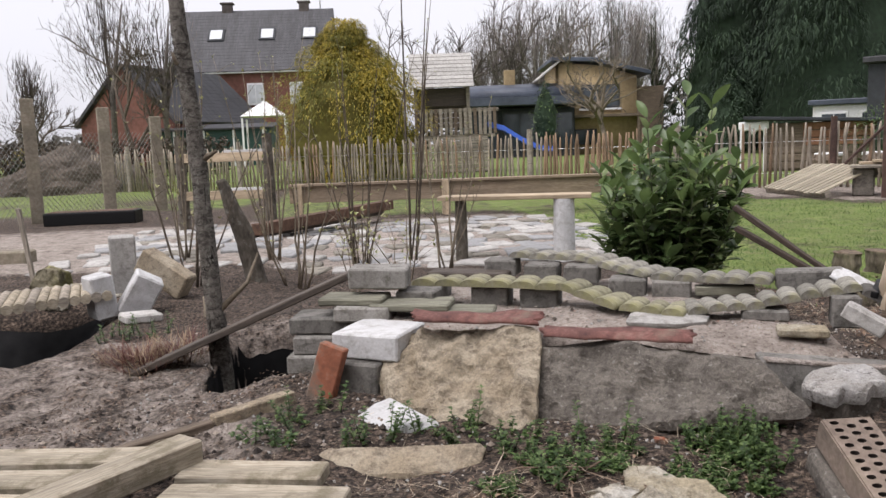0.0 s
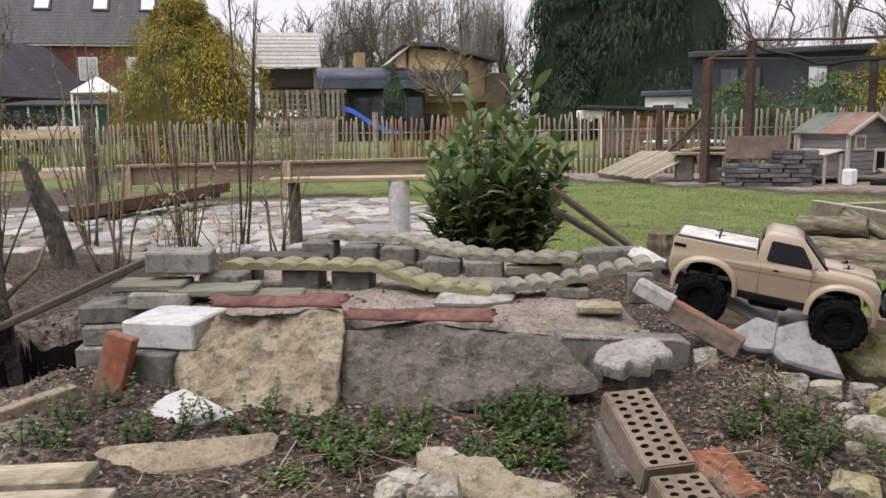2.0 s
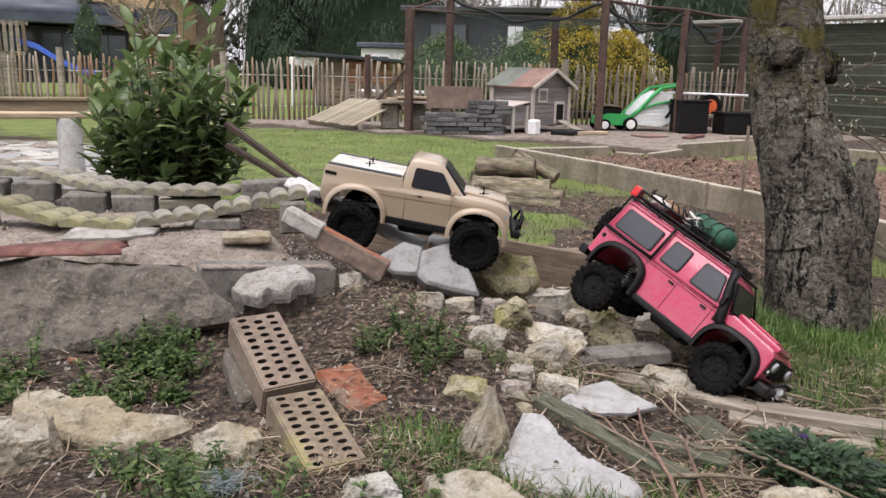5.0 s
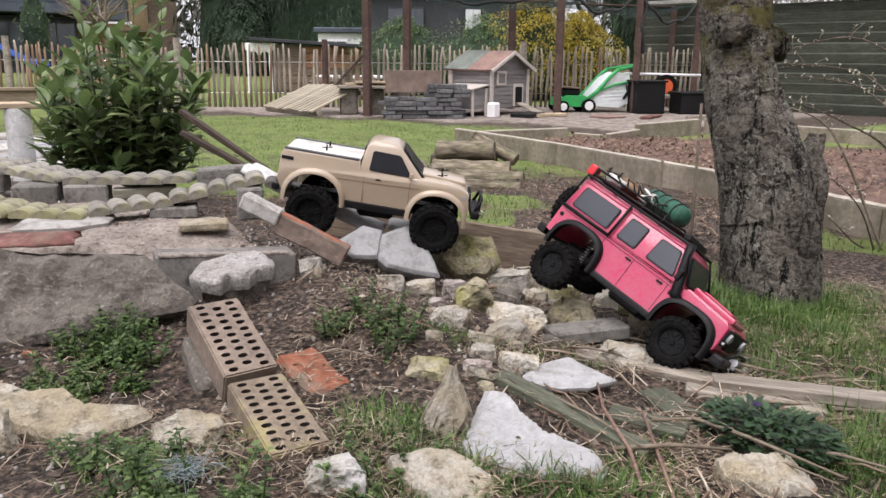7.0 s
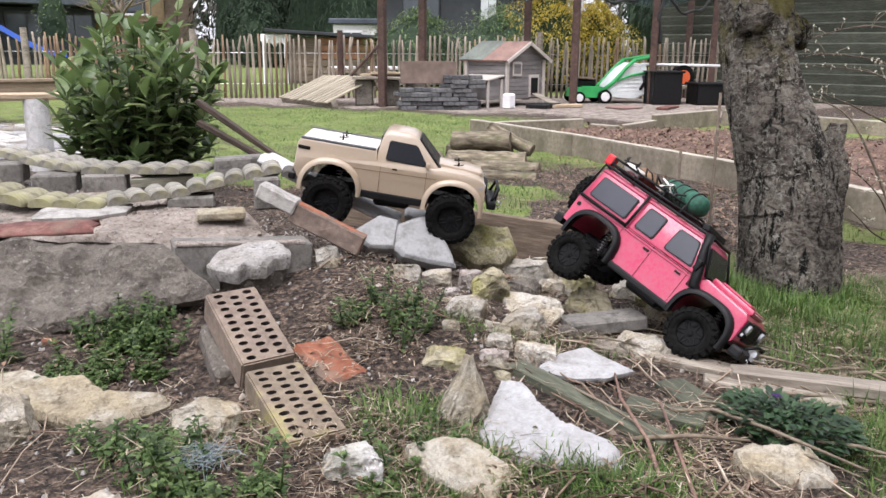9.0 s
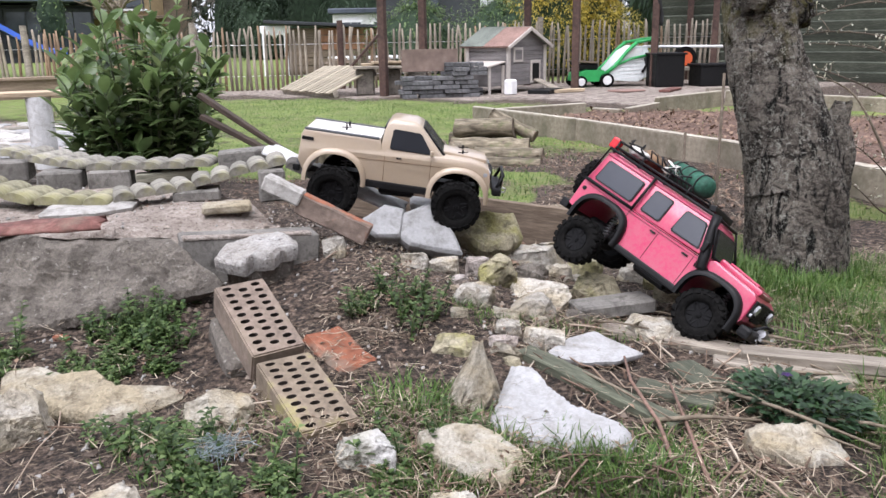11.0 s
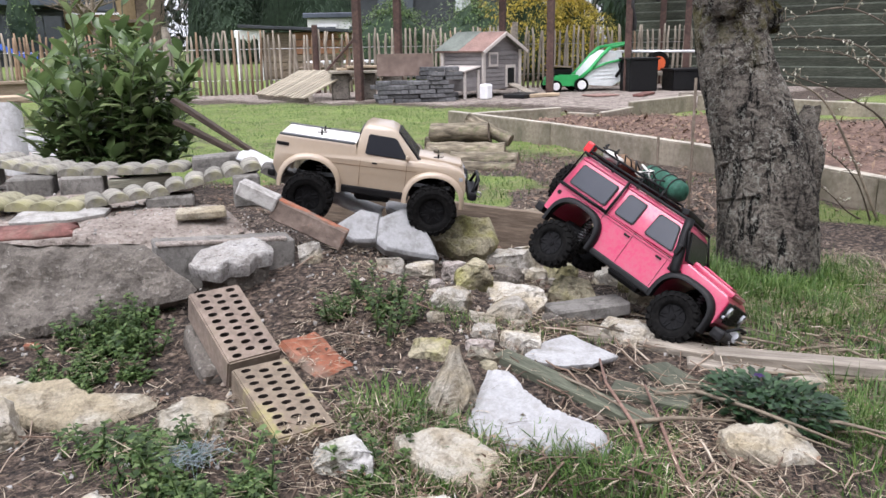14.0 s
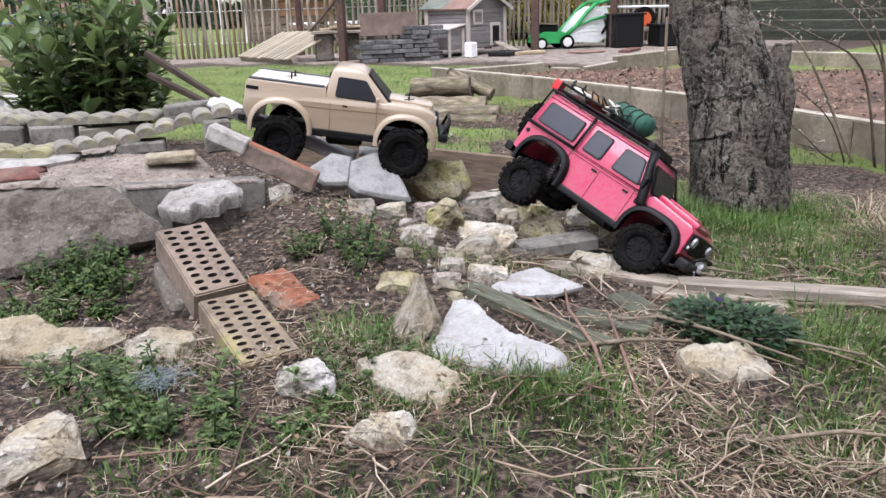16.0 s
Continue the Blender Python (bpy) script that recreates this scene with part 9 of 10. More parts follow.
column = lambda u: min(1, (1 - u) * 2.2) ** 0.6 * min(1, 0.75 + u)
gold_needle = leaf_mat("gold_needle", (0.16, 0.14, 0.02), (0.28, 0.24, 0.04), (0.43, 0.365, 0.085), 0.6, 0.35)
# darker copy of the gold needle: the crown's inner shade as colour
shade_needle = leaf_mat("shaded_gold_needle", (0.09, 0.08, 0.018), (0.12, 0.105, 0.022), (0.15, 0.13, 0.03), 0.9, 0.1)
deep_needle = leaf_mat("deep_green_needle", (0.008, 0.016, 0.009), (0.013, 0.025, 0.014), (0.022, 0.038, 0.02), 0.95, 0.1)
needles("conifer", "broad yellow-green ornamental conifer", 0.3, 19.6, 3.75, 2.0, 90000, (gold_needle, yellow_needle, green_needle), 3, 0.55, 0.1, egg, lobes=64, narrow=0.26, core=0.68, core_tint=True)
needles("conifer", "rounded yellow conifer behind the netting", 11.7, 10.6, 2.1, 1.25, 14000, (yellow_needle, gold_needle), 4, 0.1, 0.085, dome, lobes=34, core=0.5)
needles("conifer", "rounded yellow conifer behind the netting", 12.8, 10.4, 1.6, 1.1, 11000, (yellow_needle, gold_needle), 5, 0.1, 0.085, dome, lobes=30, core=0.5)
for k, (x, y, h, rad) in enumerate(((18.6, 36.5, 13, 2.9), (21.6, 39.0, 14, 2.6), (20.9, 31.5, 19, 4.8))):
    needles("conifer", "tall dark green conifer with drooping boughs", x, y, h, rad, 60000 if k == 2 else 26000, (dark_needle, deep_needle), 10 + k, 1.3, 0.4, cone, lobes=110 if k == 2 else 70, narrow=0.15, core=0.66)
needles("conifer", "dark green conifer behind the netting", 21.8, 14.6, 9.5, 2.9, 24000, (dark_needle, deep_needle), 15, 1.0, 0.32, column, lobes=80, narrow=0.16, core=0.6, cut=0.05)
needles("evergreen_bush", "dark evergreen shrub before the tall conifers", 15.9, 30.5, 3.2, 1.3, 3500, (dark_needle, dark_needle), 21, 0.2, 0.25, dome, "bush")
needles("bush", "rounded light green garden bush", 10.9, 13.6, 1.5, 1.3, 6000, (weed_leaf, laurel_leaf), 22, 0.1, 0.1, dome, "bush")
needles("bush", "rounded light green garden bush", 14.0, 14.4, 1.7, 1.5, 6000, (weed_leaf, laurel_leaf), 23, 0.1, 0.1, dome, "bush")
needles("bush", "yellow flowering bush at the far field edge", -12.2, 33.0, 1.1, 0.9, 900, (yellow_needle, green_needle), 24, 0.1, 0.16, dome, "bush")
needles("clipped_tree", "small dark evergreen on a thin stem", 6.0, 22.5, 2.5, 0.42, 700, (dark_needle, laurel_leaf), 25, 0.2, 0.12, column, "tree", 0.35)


def bare_tree(name, label, x, y, h, seed, spread=0.5, depth=5, mat=None, thick=0.022, ratio=0.66):
    """A leafless tree that forks again and again."""
    r = random.Random(seed)
    t = thing(name, pose(x, y, 0), label, "tree")
    bm = bmesh.new()

    def grow(p, d, length, rad, level):
        pts = [p]
        q = p
        for _ in range(3):
            d = (d + Vector((r.gauss(0, 0.13), r.gauss(0, 0.13), r.gauss(0.03, 0.08)))).normalized()
            q = q + d * length / 3
            pts.append(q)
        tube(bm, pts, [rad, rad * 0.88, rad * 0.76, rad * 0.62], 6 if level == 0 else 4 if level < 3 else 3, level == 0)
        if level >= depth:
            return
        for k in range(r.choice((2, 3, 3)) if level < 2 else r.choice((2, 2, 3))):
            side = Vector((r.gauss(0, 1), r.gauss(0, 1), r.gauss(0.1, 0.5))).normalized()
            nd = (d * 0.75 + side * spread * r.uniform(0.8, 1.6)).normalized()
            s = r.choice((1.0, 0.66, 0.85))
            b = pts[-1] if s == 1.0 else pts[2] if s == 0.85 else pts[1]
            grow(b, nd, length * r.uniform(0.62, 0.85), rad * ratio, level + 1)
    grow(Vector((0, 0, -0.1)), Vector((r.gauss(0, 0.04), r.gauss(0, 0.04), 1)), h * 0.28, h * thick, 0)
    tr_ = part("trunk", bm, mat or twig_mat, t)
    return t


far_bark = grainy("far_bark", (0.1, 0.085, 0.075), (0.16, 0.14, 0.125), (0.22, 0.2, 0.18), 10, 2, 0.95, 0.0)
bare_tree("bare_tree", "pale bare tree with spreading crooked branches", 9.4, 26.6, 8.0, 3, 0.62, 6, stem_mat, 0.014)
bare_tree("bare_tree", "leafless fruit tree beside the barn", -9.1, 38, 9.6, 5, 0.5, 7, twig_mat, 0.013, 0.7)
bare_tree("bare_tree", "leafless fruit tree at the field edge", -13.0, 38, 5.6, 6, 0.6, 6, twig_mat, 0.016, 0.7)
seeds = [bare_tree("bare_tree", "tall leafless woodland tree", 12, 62, 15, 11, 0.45, 6, far_bark, 0.015), bare_tree("bare_tree", "tall leafless woodland tree", 16, 60, 16, 12, 0.45, 6, far_bark, 0.015), bare_tree("bare_tree", "tall leafless woodland tree", 8.5, 66, 13, 13, 0.5, 6, far_bark, 0.015)]
r = random.Random(3)
for k in range(26):
    if k < 11:
        x, y = 8 + k * 1.9 + r.gauss(0, 0.6), 64 + r.uniform(-4, 6)
    else:
        a = radians(52 - (k - 11) * 2.9)
        x, y = 58 * math.cos(a), 58 * math.sin(a) - 2
    s = r.uniform(0.8, 1.15)
    c = copy_thing(seeds[k % 3], pose(x, y, 0, 0, 0, r.uniform(0, 360)))
    c.scale = (s, s, s)
# a wood of leafless trees: trunks and clouds of fine upright twigs
far_twig = leaf_mat("far_twig", (0.16, 0.14, 0.125), (0.24, 0.215, 0.195), (0.33, 0.3, 0.275), 0.9, 0.05)
fruit_twig = leaf_mat("fruit_twig", (0.05, 0.042, 0.036), (0.09, 0.075, 0.065), (0.14, 0.12, 0.1), 0.9, 0.05)
ivy = leaf_mat("far_ivy", (0.02, 0.03, 0.014), (0.035, 0.05, 0.024), (0.06, 0.075, 0.04), 0.8, 0.1)
r = random.Random(14)


def wood_tree(x, y, h, w, mat, seed):
    r = random.Random(seed)
    t = thing("bare_tree", pose(x, y, 0), "leafless woodland tree with a rounded crown of fine twigs", "tree", "trees of the far wood")
    part("trunk", tube(bmesh.new(), [(0, 0, -0.1), (r.gauss(0, 0.2), 0, h * 0.4), (r.gauss(0, 0.4), 0, h * 0.85)], [0.2, 0.14, 0.04], 6), far_bark, t)
    lv = Leaves()
    for q in range(40):
        a, e = r.uniform(0, 6.28), r.uniform(-0.2, 1.5)
        tip = Vector((math.cos(a) * math.cos(e) * w, math.sin(a) * math.cos(e) * w, h * 0.55 + math.sin(e) * h * 0.42))
        b = Vector((0, 0, h * r.uniform(0.25, 0.5)))
        lv.blade(b, tip - b, (tip - b).length, 0.07, 0.0)
        for k in range(26):
            p = b.lerp(tip, r.uniform(0.35, 1.0)) + Vector((r.gauss(0, 0.3), r.gauss(0, 0.3), r.gauss(0, 0.3)))
            d = (tip - b).normalized() + Vector((r.gauss(0, 0.5), r.gauss(0, 0.5), r.gauss(0.2, 0.4)))
            lv.blade(p, d, r.uniform(0.4, 1.0), r.uniform(0.02, 0.036), 0.1)
    tagged(lv.make("crown", mat, t), kind="stuff")


for k in range(30):
    if k < 17:
        x = lerp(10.6, 27, k / 16) + r.gauss(0, 0.5)
        y = 60 + r.uniform(-3, 5)
        h = 8.4 + 3.2 * smooth(10.6, 15, x) + r.gauss(0, 0.7)
    else:
        a = radians(50 - (k - 17) * 4.0)
        x, y, h = 55 * math.cos(a), 55 * math.sin(a), r.uniform(7, 10)
    wood_tree(x, y, h, r.uniform(1.9, 2.6), ivy if k in (7, 11, 15) else far_twig, 200 + k)
for k, (x, y, h, w) in enumerate(((-10.8, 41, 9.5, 2.4), (-14.6, 41, 5.2, 1.6), (-8.6, 43, 9.0, 1.8))):
    wood_tree(x, y, h, w, fruit_twig, 260 + k)
# low far hedge and woods that close the horizon
wood = Leaves()
r = random.Random(4)
for k in range(6000):
    a = radians(r.uniform(-35, 140))
    d = r.uniform(70, 80)
    x, y = d * math.cos(a), d * math.sin(a)
    hh = 1.2 + 1.4 * (noise.noise(Vector((a * 9, 0, 0))) + 0.6) + (3.2 if a < 1.36 else 0)
    wood.leaf((x, y, r.uniform(0, hh)), (r.gauss(0, 1), r.gauss(0, 1), r.uniform(-0.3, 1)), r.uniform(0.8, 1.8), r.uniform(0.5, 1.0))
tagged(wood.make("far_woods", leaf_mat("far_wood_leaf", (0.05, 0.05, 0.04), (0.08, 0.075, 0.062), (0.11, 0.1, 0.085), 0.9, 0.1)), "distant low hedge and woodland edge", "woods", kind="stuff")
hedge = Leaves()
for k in range(9000):
    x = r.uniform(-22, -4)
    y = 30 + r.gauss(0, 0.4) - 0.1 * x
    hedge.leaf((x, y, r.uniform(0, 1.35 + 0.15 * noise.noise(Vector((x, 0, 0))))), (r.gauss(0, 1), r.gauss(0, 1), r.gauss(0, 1)), r.uniform(0.12, 0.3), r.uniform(0.06, 0.12))
tagged(hedge.make("hedge", leaf_mat("brown_hedge", (0.04, 0.03, 0.022), (0.075, 0.055, 0.04), (0.12, 0.09, 0.065), 0.9, 0.1)), "clipped brown winter hedge along the field", "hedge", kind="stuff")

# ---- weeds, grass and litter ----
WEEDS = [(-0.15, 1.91), (-0.24, 1.78), (0.19, 1.74), (0.35, 1.55), (0.3, 1.66), (0.51, 1.59), (0.78, 1.53), (0.89, 1.6), (0.39, 1.48), (0.73, 1.58), (0.01, 1.77),
         (0.77, 1.5), (0.69, 1.49), (0.76, 1.42), (1.24, 1.25), (1.17, 1.25), (1.3, 1.3), (0.8, 1.0), (0.68, 1.06), (0.95, 0.86), (0.84, 0.92), (0.58, 1.14), (-0.82, 3.26), (-0.95, 3.2)]


def weed(x, y, size, n, seed, leafy=1.0):
    if 0.76 < x < 0.99 and 0.9 < y < 1.45:
        x -= 0.17
    r = random.Random(seed)
    t = thing("weed", pose(x, y, 0), "low green leafy weed growing from soil", "weed", "weeds")
    lv = Leaves()
    bm = bmesh.new()
    for k in range(n):
        a, d = r.uniform(0, 2 * math.pi), size * 1.1 * r.random() ** 0.6
        px_, py_ = math.cos(a) * d, math.sin(a) * d
        h = size * r.uniform(0.35, 1.15)
        z0 = ground_z(x + px_, y + py_)
        lean_ = Vector((px_ * 0.3 + r.gauss(0, 0.012), py_ * 0.3 + r.gauss(0, 0.012), h))
        b = Vector((px_, py_, z0 - 0.005))
        tube(bm, [b, b + lean_ * 0.5, b + lean_], [0.0016, 0.0013, 0.0008], 4)
        for q in range(7):
            u = 0.12 + 0.88 * q / 6
            for w in range(3):
                an = r.uniform(0, 2 * math.pi)
                lv.leaf(b + lean_ * u, (math.cos(an), math.sin(an), r.uniform(-0.1, 0.7)), r.uniform(0.011, 0.021) * (1.2 - 0.4 * u) * leafy, r.uniform(0.006, 0.012) * leafy)
    tagged(part("stalk_cluster", bm, weed_leaf, t), kind="stuff")
    tagged(lv.make("leaves", weed_leaf, t), kind="stuff")


for k, (x, y) in enumerate(WEEDS):
    r = random.Random(k)
    weed(x, y, r.uniform(0.05, 0.085), 11 if k < 12 else 9, 100 + k)
for k in range(26):
    r = random.Random(300 + k)
    x, y = r.choice(((0.75, 1.5), (0.75, 1.45), (1.22, 1.27), (0.37, 1.56), (0.75, 1.0), (0.85, 0.85), (0.78, 1.5)))
    weed(x + r.gauss(0, 0.085), y + r.gauss(0, 0.07), r.uniform(0.014, 0.03), 40, 400 + k, 0.6)
# dark-leaved flowering plant in the grass
vt = thing("flowering_plant", pose(1.59, 0.575, 0), "low dark-leaved pansy plant with a purple flower", "plant")
r = random.Random(2)
lv, fl_ = Leaves(), Leaves()
for k in range(620):
    a, d = r.uniform(0, 2 * math.pi), 0.105 * math.sqrt(r.random())
    p = Vector((math.cos(a) * d * 0.9, math.sin(a) * d * 1.1, ground_z(1.66, 0.6) + 0.01 + 0.05 * (1 - (d / 0.14) ** 2) * r.random()))
    lv.leaf(p, (math.cos(a) + r.gauss(0, 0.4), math.sin(a) + r.gauss(0, 0.4), r.uniform(0, 0.8)), r.uniform(0.018, 0.031), r.uniform(0.011, 0.017))
lv.make("leaves", leaf_mat("pansy_leaf", (0.012, 0.03, 0.013), (0.022, 0.052, 0.02), (0.05, 0.095, 0.04), 0.4, 0.15), vt)
c = Vector((0.01, 0.03, ground_z(1.59, 0.6) + 0.06))
for q in range(5):
    fl_.leaf(c, (math.cos(q * 1.26), math.sin(q * 1.26), 0.4), 0.012, 0.01)
fl_.make("flower", leaf_mat("purple_petal", (0.02, 0.008, 0.05), (0.035, 0.012, 0.08), (0.05, 0.02, 0.1), 0.5, 0.2), vt)

# soil crumbs
bm = bmesh.new()
rc = random.Random(17)
for k in range(20000):
    x, y = rc.uniform(-0.95, 2.4), rc.uniform(0.3, 2.4) if k % 3 else rc.uniform(1.6, 3.2)
    if -0.05 < x < 1.3 and y > 2.15 - 0.5 * x:
        continue
    s = rc.uniform(0.002, 0.005) if rc.random() < 0.86 else rc.uniform(0.005, 0.012)
    p = Vector((x, y, ground_z(x, y) + s * 0.25))
    v = [bm.verts.new(p + Vector(c) * s * rc.uniform(0.6, 1.2)) for c in ((1, 0, 0), (-1, 0, 0), (0, 1, 0), (0, -1, 0), (0, 0, 0.8))]
    for a_, b_ in ((0, 2), (2, 1), (1, 3), (3, 0)):
        bm.faces.new((v[a_], v[b_], v[4]))
cr_m, cn_, cl_, cb_ = mat_base("soil_crumb", 0.95)
cl_.new(ramp(cn_, cl_, cn_.new("ShaderNodeNewGeometry").outputs["Random Per Island"], [(0.0, (0.015, 0.011, 0.009)), (0.55, (0.075, 0.057, 0.045)), (0.85, (0.17, 0.135, 0.108)), (0.97, (0.33, 0.28, 0.23)), (1.0, (0.45, 0.41, 0.36))]), cb_.inputs["Base Color"])
tagged(part("soil_crumbs", bm, cr_m), "loose crumbs of dark garden soil", "soil", kind="stuff")

# grass tufts
TUFTS = [(2.38, 1.12, 0.12), (2.44, 0.85, 0.1), (2.42, 1.0, 0.12), (2.3, 1.08, 0.1), (2.52, 0.92, 0.1), (1.03, 1.0, 0.06), (0.99, 0.94, 0.06), (1.15, 0.64, 0.08), (1.24, 0.62, 0.06), (1.1, 0.72, 0.07), (1.68, 0.5, 0.08), (1.72, 0.43, 0.09), (1.05, 0.97, 0.05), (1.07, 0.83, 0.05), (1.13, 0.68, 0.05), (1.2, 0.58, 0.05), (1.02, 0.78, 0.07), (1.64, 0.46, 0.08), (1.79, 0.48, 0.1), (1.6, 0.38, 0.07),
         (2.35, 1.15, 0.13), (2.36, 0.98, 0.14), (2.37, 0.87, 0.12), (2.1, 0.94, 0.1), (2.2, 1.05, 0.13), (2.28, 0.8, 0.12), (0.94, 0.82, 0.06), (1.17, 0.6, 0.07), (1.13, 0.5, 0.06), (1.29, 0.36, 0.05), (1.48, 0.33, 0.06), (1.82, 0.42, 0.09), (0.9, 0.76, 0.06), (0.97, 0.6, 0.06), (1.95, 0.75, 0.09), (2.0, 0.55, 0.09), (2.15, 0.6, 0.08), (2.45, 0.7, 0.1), (1.9, 0.95, 0.07), (1.7, 0.36, 0.06), (2.5, 1.0, 0.12), (2.3, 0.95, 0.13), (2.42, 1.2, 0.11), (2.2, 1.2, 0.1), (2.55, 0.9, 0.12), (2.65, 0.85, 0.11), (2.75, 0.95, 0.1), (2.15, 0.8, 0.1), (2.25, 0.65, 0.09), (2.4, 0.6, 0.08), (2.6, 0.65, 0.08), (2.5, 1.6, 0.05), (2.6, 1.8, 0.05), (2.3, 1.5, 0.06), (2.4, 1.75, 0.05), (0.4, 0.75, 0.05), (0.55, 0.66, 0.05), (0.7, 0.6, 0.06), (0.85, 0.54, 0.05), (0.5, 0.55, 0.05), (0.65, 0.48, 0.05), (1.1, 0.42, 0.05), (1.25, 0.5, 0.05), (0.75, 0.72, 0.05), (0.6, 0.8, 0.05), (1.4, 0.28, 0.05), (1.0, 0.4, 0.05)]
gr = Leaves()
r = random.Random(6)
for x, y, h in TUFTS:
    for k in range(int(80 + (2300 if x > 2.0 else 1900) * h)):
        a, d = r.uniform(0, 2 * math.pi), (0.05 + h * 0.5) * math.sqrt(r.random())
        px_, py_ = x + math.cos(a) * d, y + math.sin(a) * d
        h_ = h * (0.56 if x > 2.0 else 0.72)
        gr.blade((px_, py_, ground_z(px_, py_) - 0.004), (math.cos(a) * 0.4 + r.gauss(0, 0.3), math.sin(a) * 0.4 + r.gauss(0, 0.3), 1.0), h_ * r.uniform(0.4, 1.2), r.uniform(0.0016, 0.003), r.uniform(0.15, 0.75))
for k in range(36000):
    x, y = r.uniform(0.3, 2.9), r.uniform(-0.1, 1.25)
    if noise.noise(Vector((x * 3.3, y * 3.3, 2))) + 0.25 * noise.noise(Vector((x * 11, y * 11, 5))) < 0.16 + 0.2 * smooth(0.5, 1.2, y):
        continue
    gr.blade((x, y, ground_z(x, y) - 0.003), (r.gauss(0, 0.5), r.gauss(0, 0.5), 1.0), r.uniform(0.012, 0.042), r.uniform(0.0014, 0.0026), r.uniform(0.2, 0.8))
tagged(gr.make("grass_tufts", grass_blade), "tufts of fresh green grass in the soil", "grass", kind="stuff")
gr = Leaves()
for k in range(60000):
    x, y = r.uniform(1.9, 6.6), r.uniform(0.5, 9.2)
    f = lawn_at(x, y)
    if x < 3.2 and y < 2.7:
        pass
    elif r.random() > 0.75:
        continue
    if r.random() < f:
        h = r.uniform(0.015, 0.035) * (1.3 if y < 3 else 1.0)
        gr.blade((x, y, ground_z(x, y) - 0.003), (r.gauss(0, 0.45), r.gauss(0, 0.45), 1), h, r.uniform(0.003, 0.005), r.uniform(0.1, 0.5))
tagged(gr.make("lawn_grass", grass_blade), "short green lawn grass", "grass", kind="stuff")


def cover(x, y):
    """How thickly dry stalks lie."""
    a = 0.3 + 0.7 * smooth(1.5, 0.9, y)
    if -0.05 < x < 1.25 and y > 2.2 - 0.5 * x:
        a *= 0.1
    if x < -0.05:
        a *= 0.75
    return a * (0.14 + 0.95 * smooth(-0.15, 0.3, noise.noise(Vector((x * 3, y * 3, 9))) + 0.45 * noise.noise(Vector((x * 13, y * 13, 4)))))


st, lt = Leaves(), Leaves()
for k in range(135000):
    x, y = r.uniform(-0.9, 3.0), r.uniform(-0.1, 2.9) if r.random() < 0.5 else r.uniform(0.1, 1.5)
    if r.random() > cover(x, y):
        continue
    z = ground_z(x, y) + r.uniform(0.0, 0.022)
    a = r.uniform(0, 2 * math.pi)
    if r.random() < (0.3 if x < -0.05 else 0.85):
        st.blade((x, y, z), (math.cos(a), math.sin(a), r.uniform(-0.05, 0.28)), r.uniform(0.01, 0.045) if r.random() < 0.955 else r.uniform(0.045, 0.1), r.uniform(0.0009, 0.0022), r.uniform(-0.2, 0.3))
    else:
        lt.leaf((x, y, z), (math.cos(a), math.sin(a), r.gauss(0.1, 0.3)), r.uniform(0.006, 0.018), r.uniform(0.003, 0.009))
for k in range(26000):
    x, y = r.uniform(1.7, 5.2), r.uniform(1.2, 4.4)
    if x > bed_x(y) - 0.12 or r.random() > 0.75 - lawn_at(x, y) or noise.noise(Vector((x * 2.3, y * 2.3, 31))) < -0.2:
        continue
    a, z = r.uniform(0, 2 * math.pi), ground_z(x, y) + r.uniform(0.0, 0.014)
    if r.random() < 0.45:
        st.blade((x, y, z), (math.cos(a), math.sin(a), r.uniform(-0.05, 0.2)), r.uniform(0.02, 0.1), r.uniform(0.0025, 0.005), r.uniform(-0.2, 0.3))
    else:
        lt.leaf((x, y, z), (math.cos(a), math.sin(a), r.gauss(0.1, 0.3)), r.uniform(0.015, 0.04), r.uniform(0.008, 0.02))
tagged(st.make("dry_grass", straw), "scattered dry grass stalks and straw on soil", "dry grass", kind="stuff")
tagged(lt.make("leaf_litter", litter_mat), "scattered brown leaf litter on soil", "leaf litter", kind="stuff")
# dead grass clump to the right of the tree
dg = Leaves()
for x, y, h in ((2.55, 0.55, 0.12), (2.7, 0.75, 0.1), (2.4, 0.45, 0.1), (2.85, 0.6, 0.12), (1.95, 0.3, 0.06), (1.3, 0.25, 0.05), ):
    for k in range(220):
        a, d = r.uniform(0, 2 * math.pi), (0.05 + h * 0.6) * math.sqrt(r.random())
        px_, py_ = x + math.cos(a) * d, y + math.sin(a) * d
        dg.blade((px_, py_, ground_z(px_, py_)), (math.cos(a) + r.gauss(0, 0.4), math.sin(a) + r.gauss(0, 0.4), r.uniform(0.3, 1.2)), h * r.uniform(0.5, 1.2), r.uniform(0.002, 0.0035), r.uniform(0.1, 0.6))
tagged(dg.make("dead_grass", straw), "clumps of pale dead grass", "dry grass", kind="stuff")
bm = bmesh.new()
rt2 = random.Random(5)
pts = [Vector((0.69 + rt2.gauss(0, 0.022), 1.0 + rt2.gauss(0, 0.022), ground_z(0.69, 1.0) + 0.012 + abs(rt2.gauss(0, 0.012)))) for _ in range(120)]
tube(bm, pts, 0.0004, 4, False)
tagged(part("twine", bm, plain("pale_blue_twine", (0.26, 0.32, 0.34), 0.7)), "tangle of pale blue-white twine lying in weeds", "twine")
rd = Leaves()
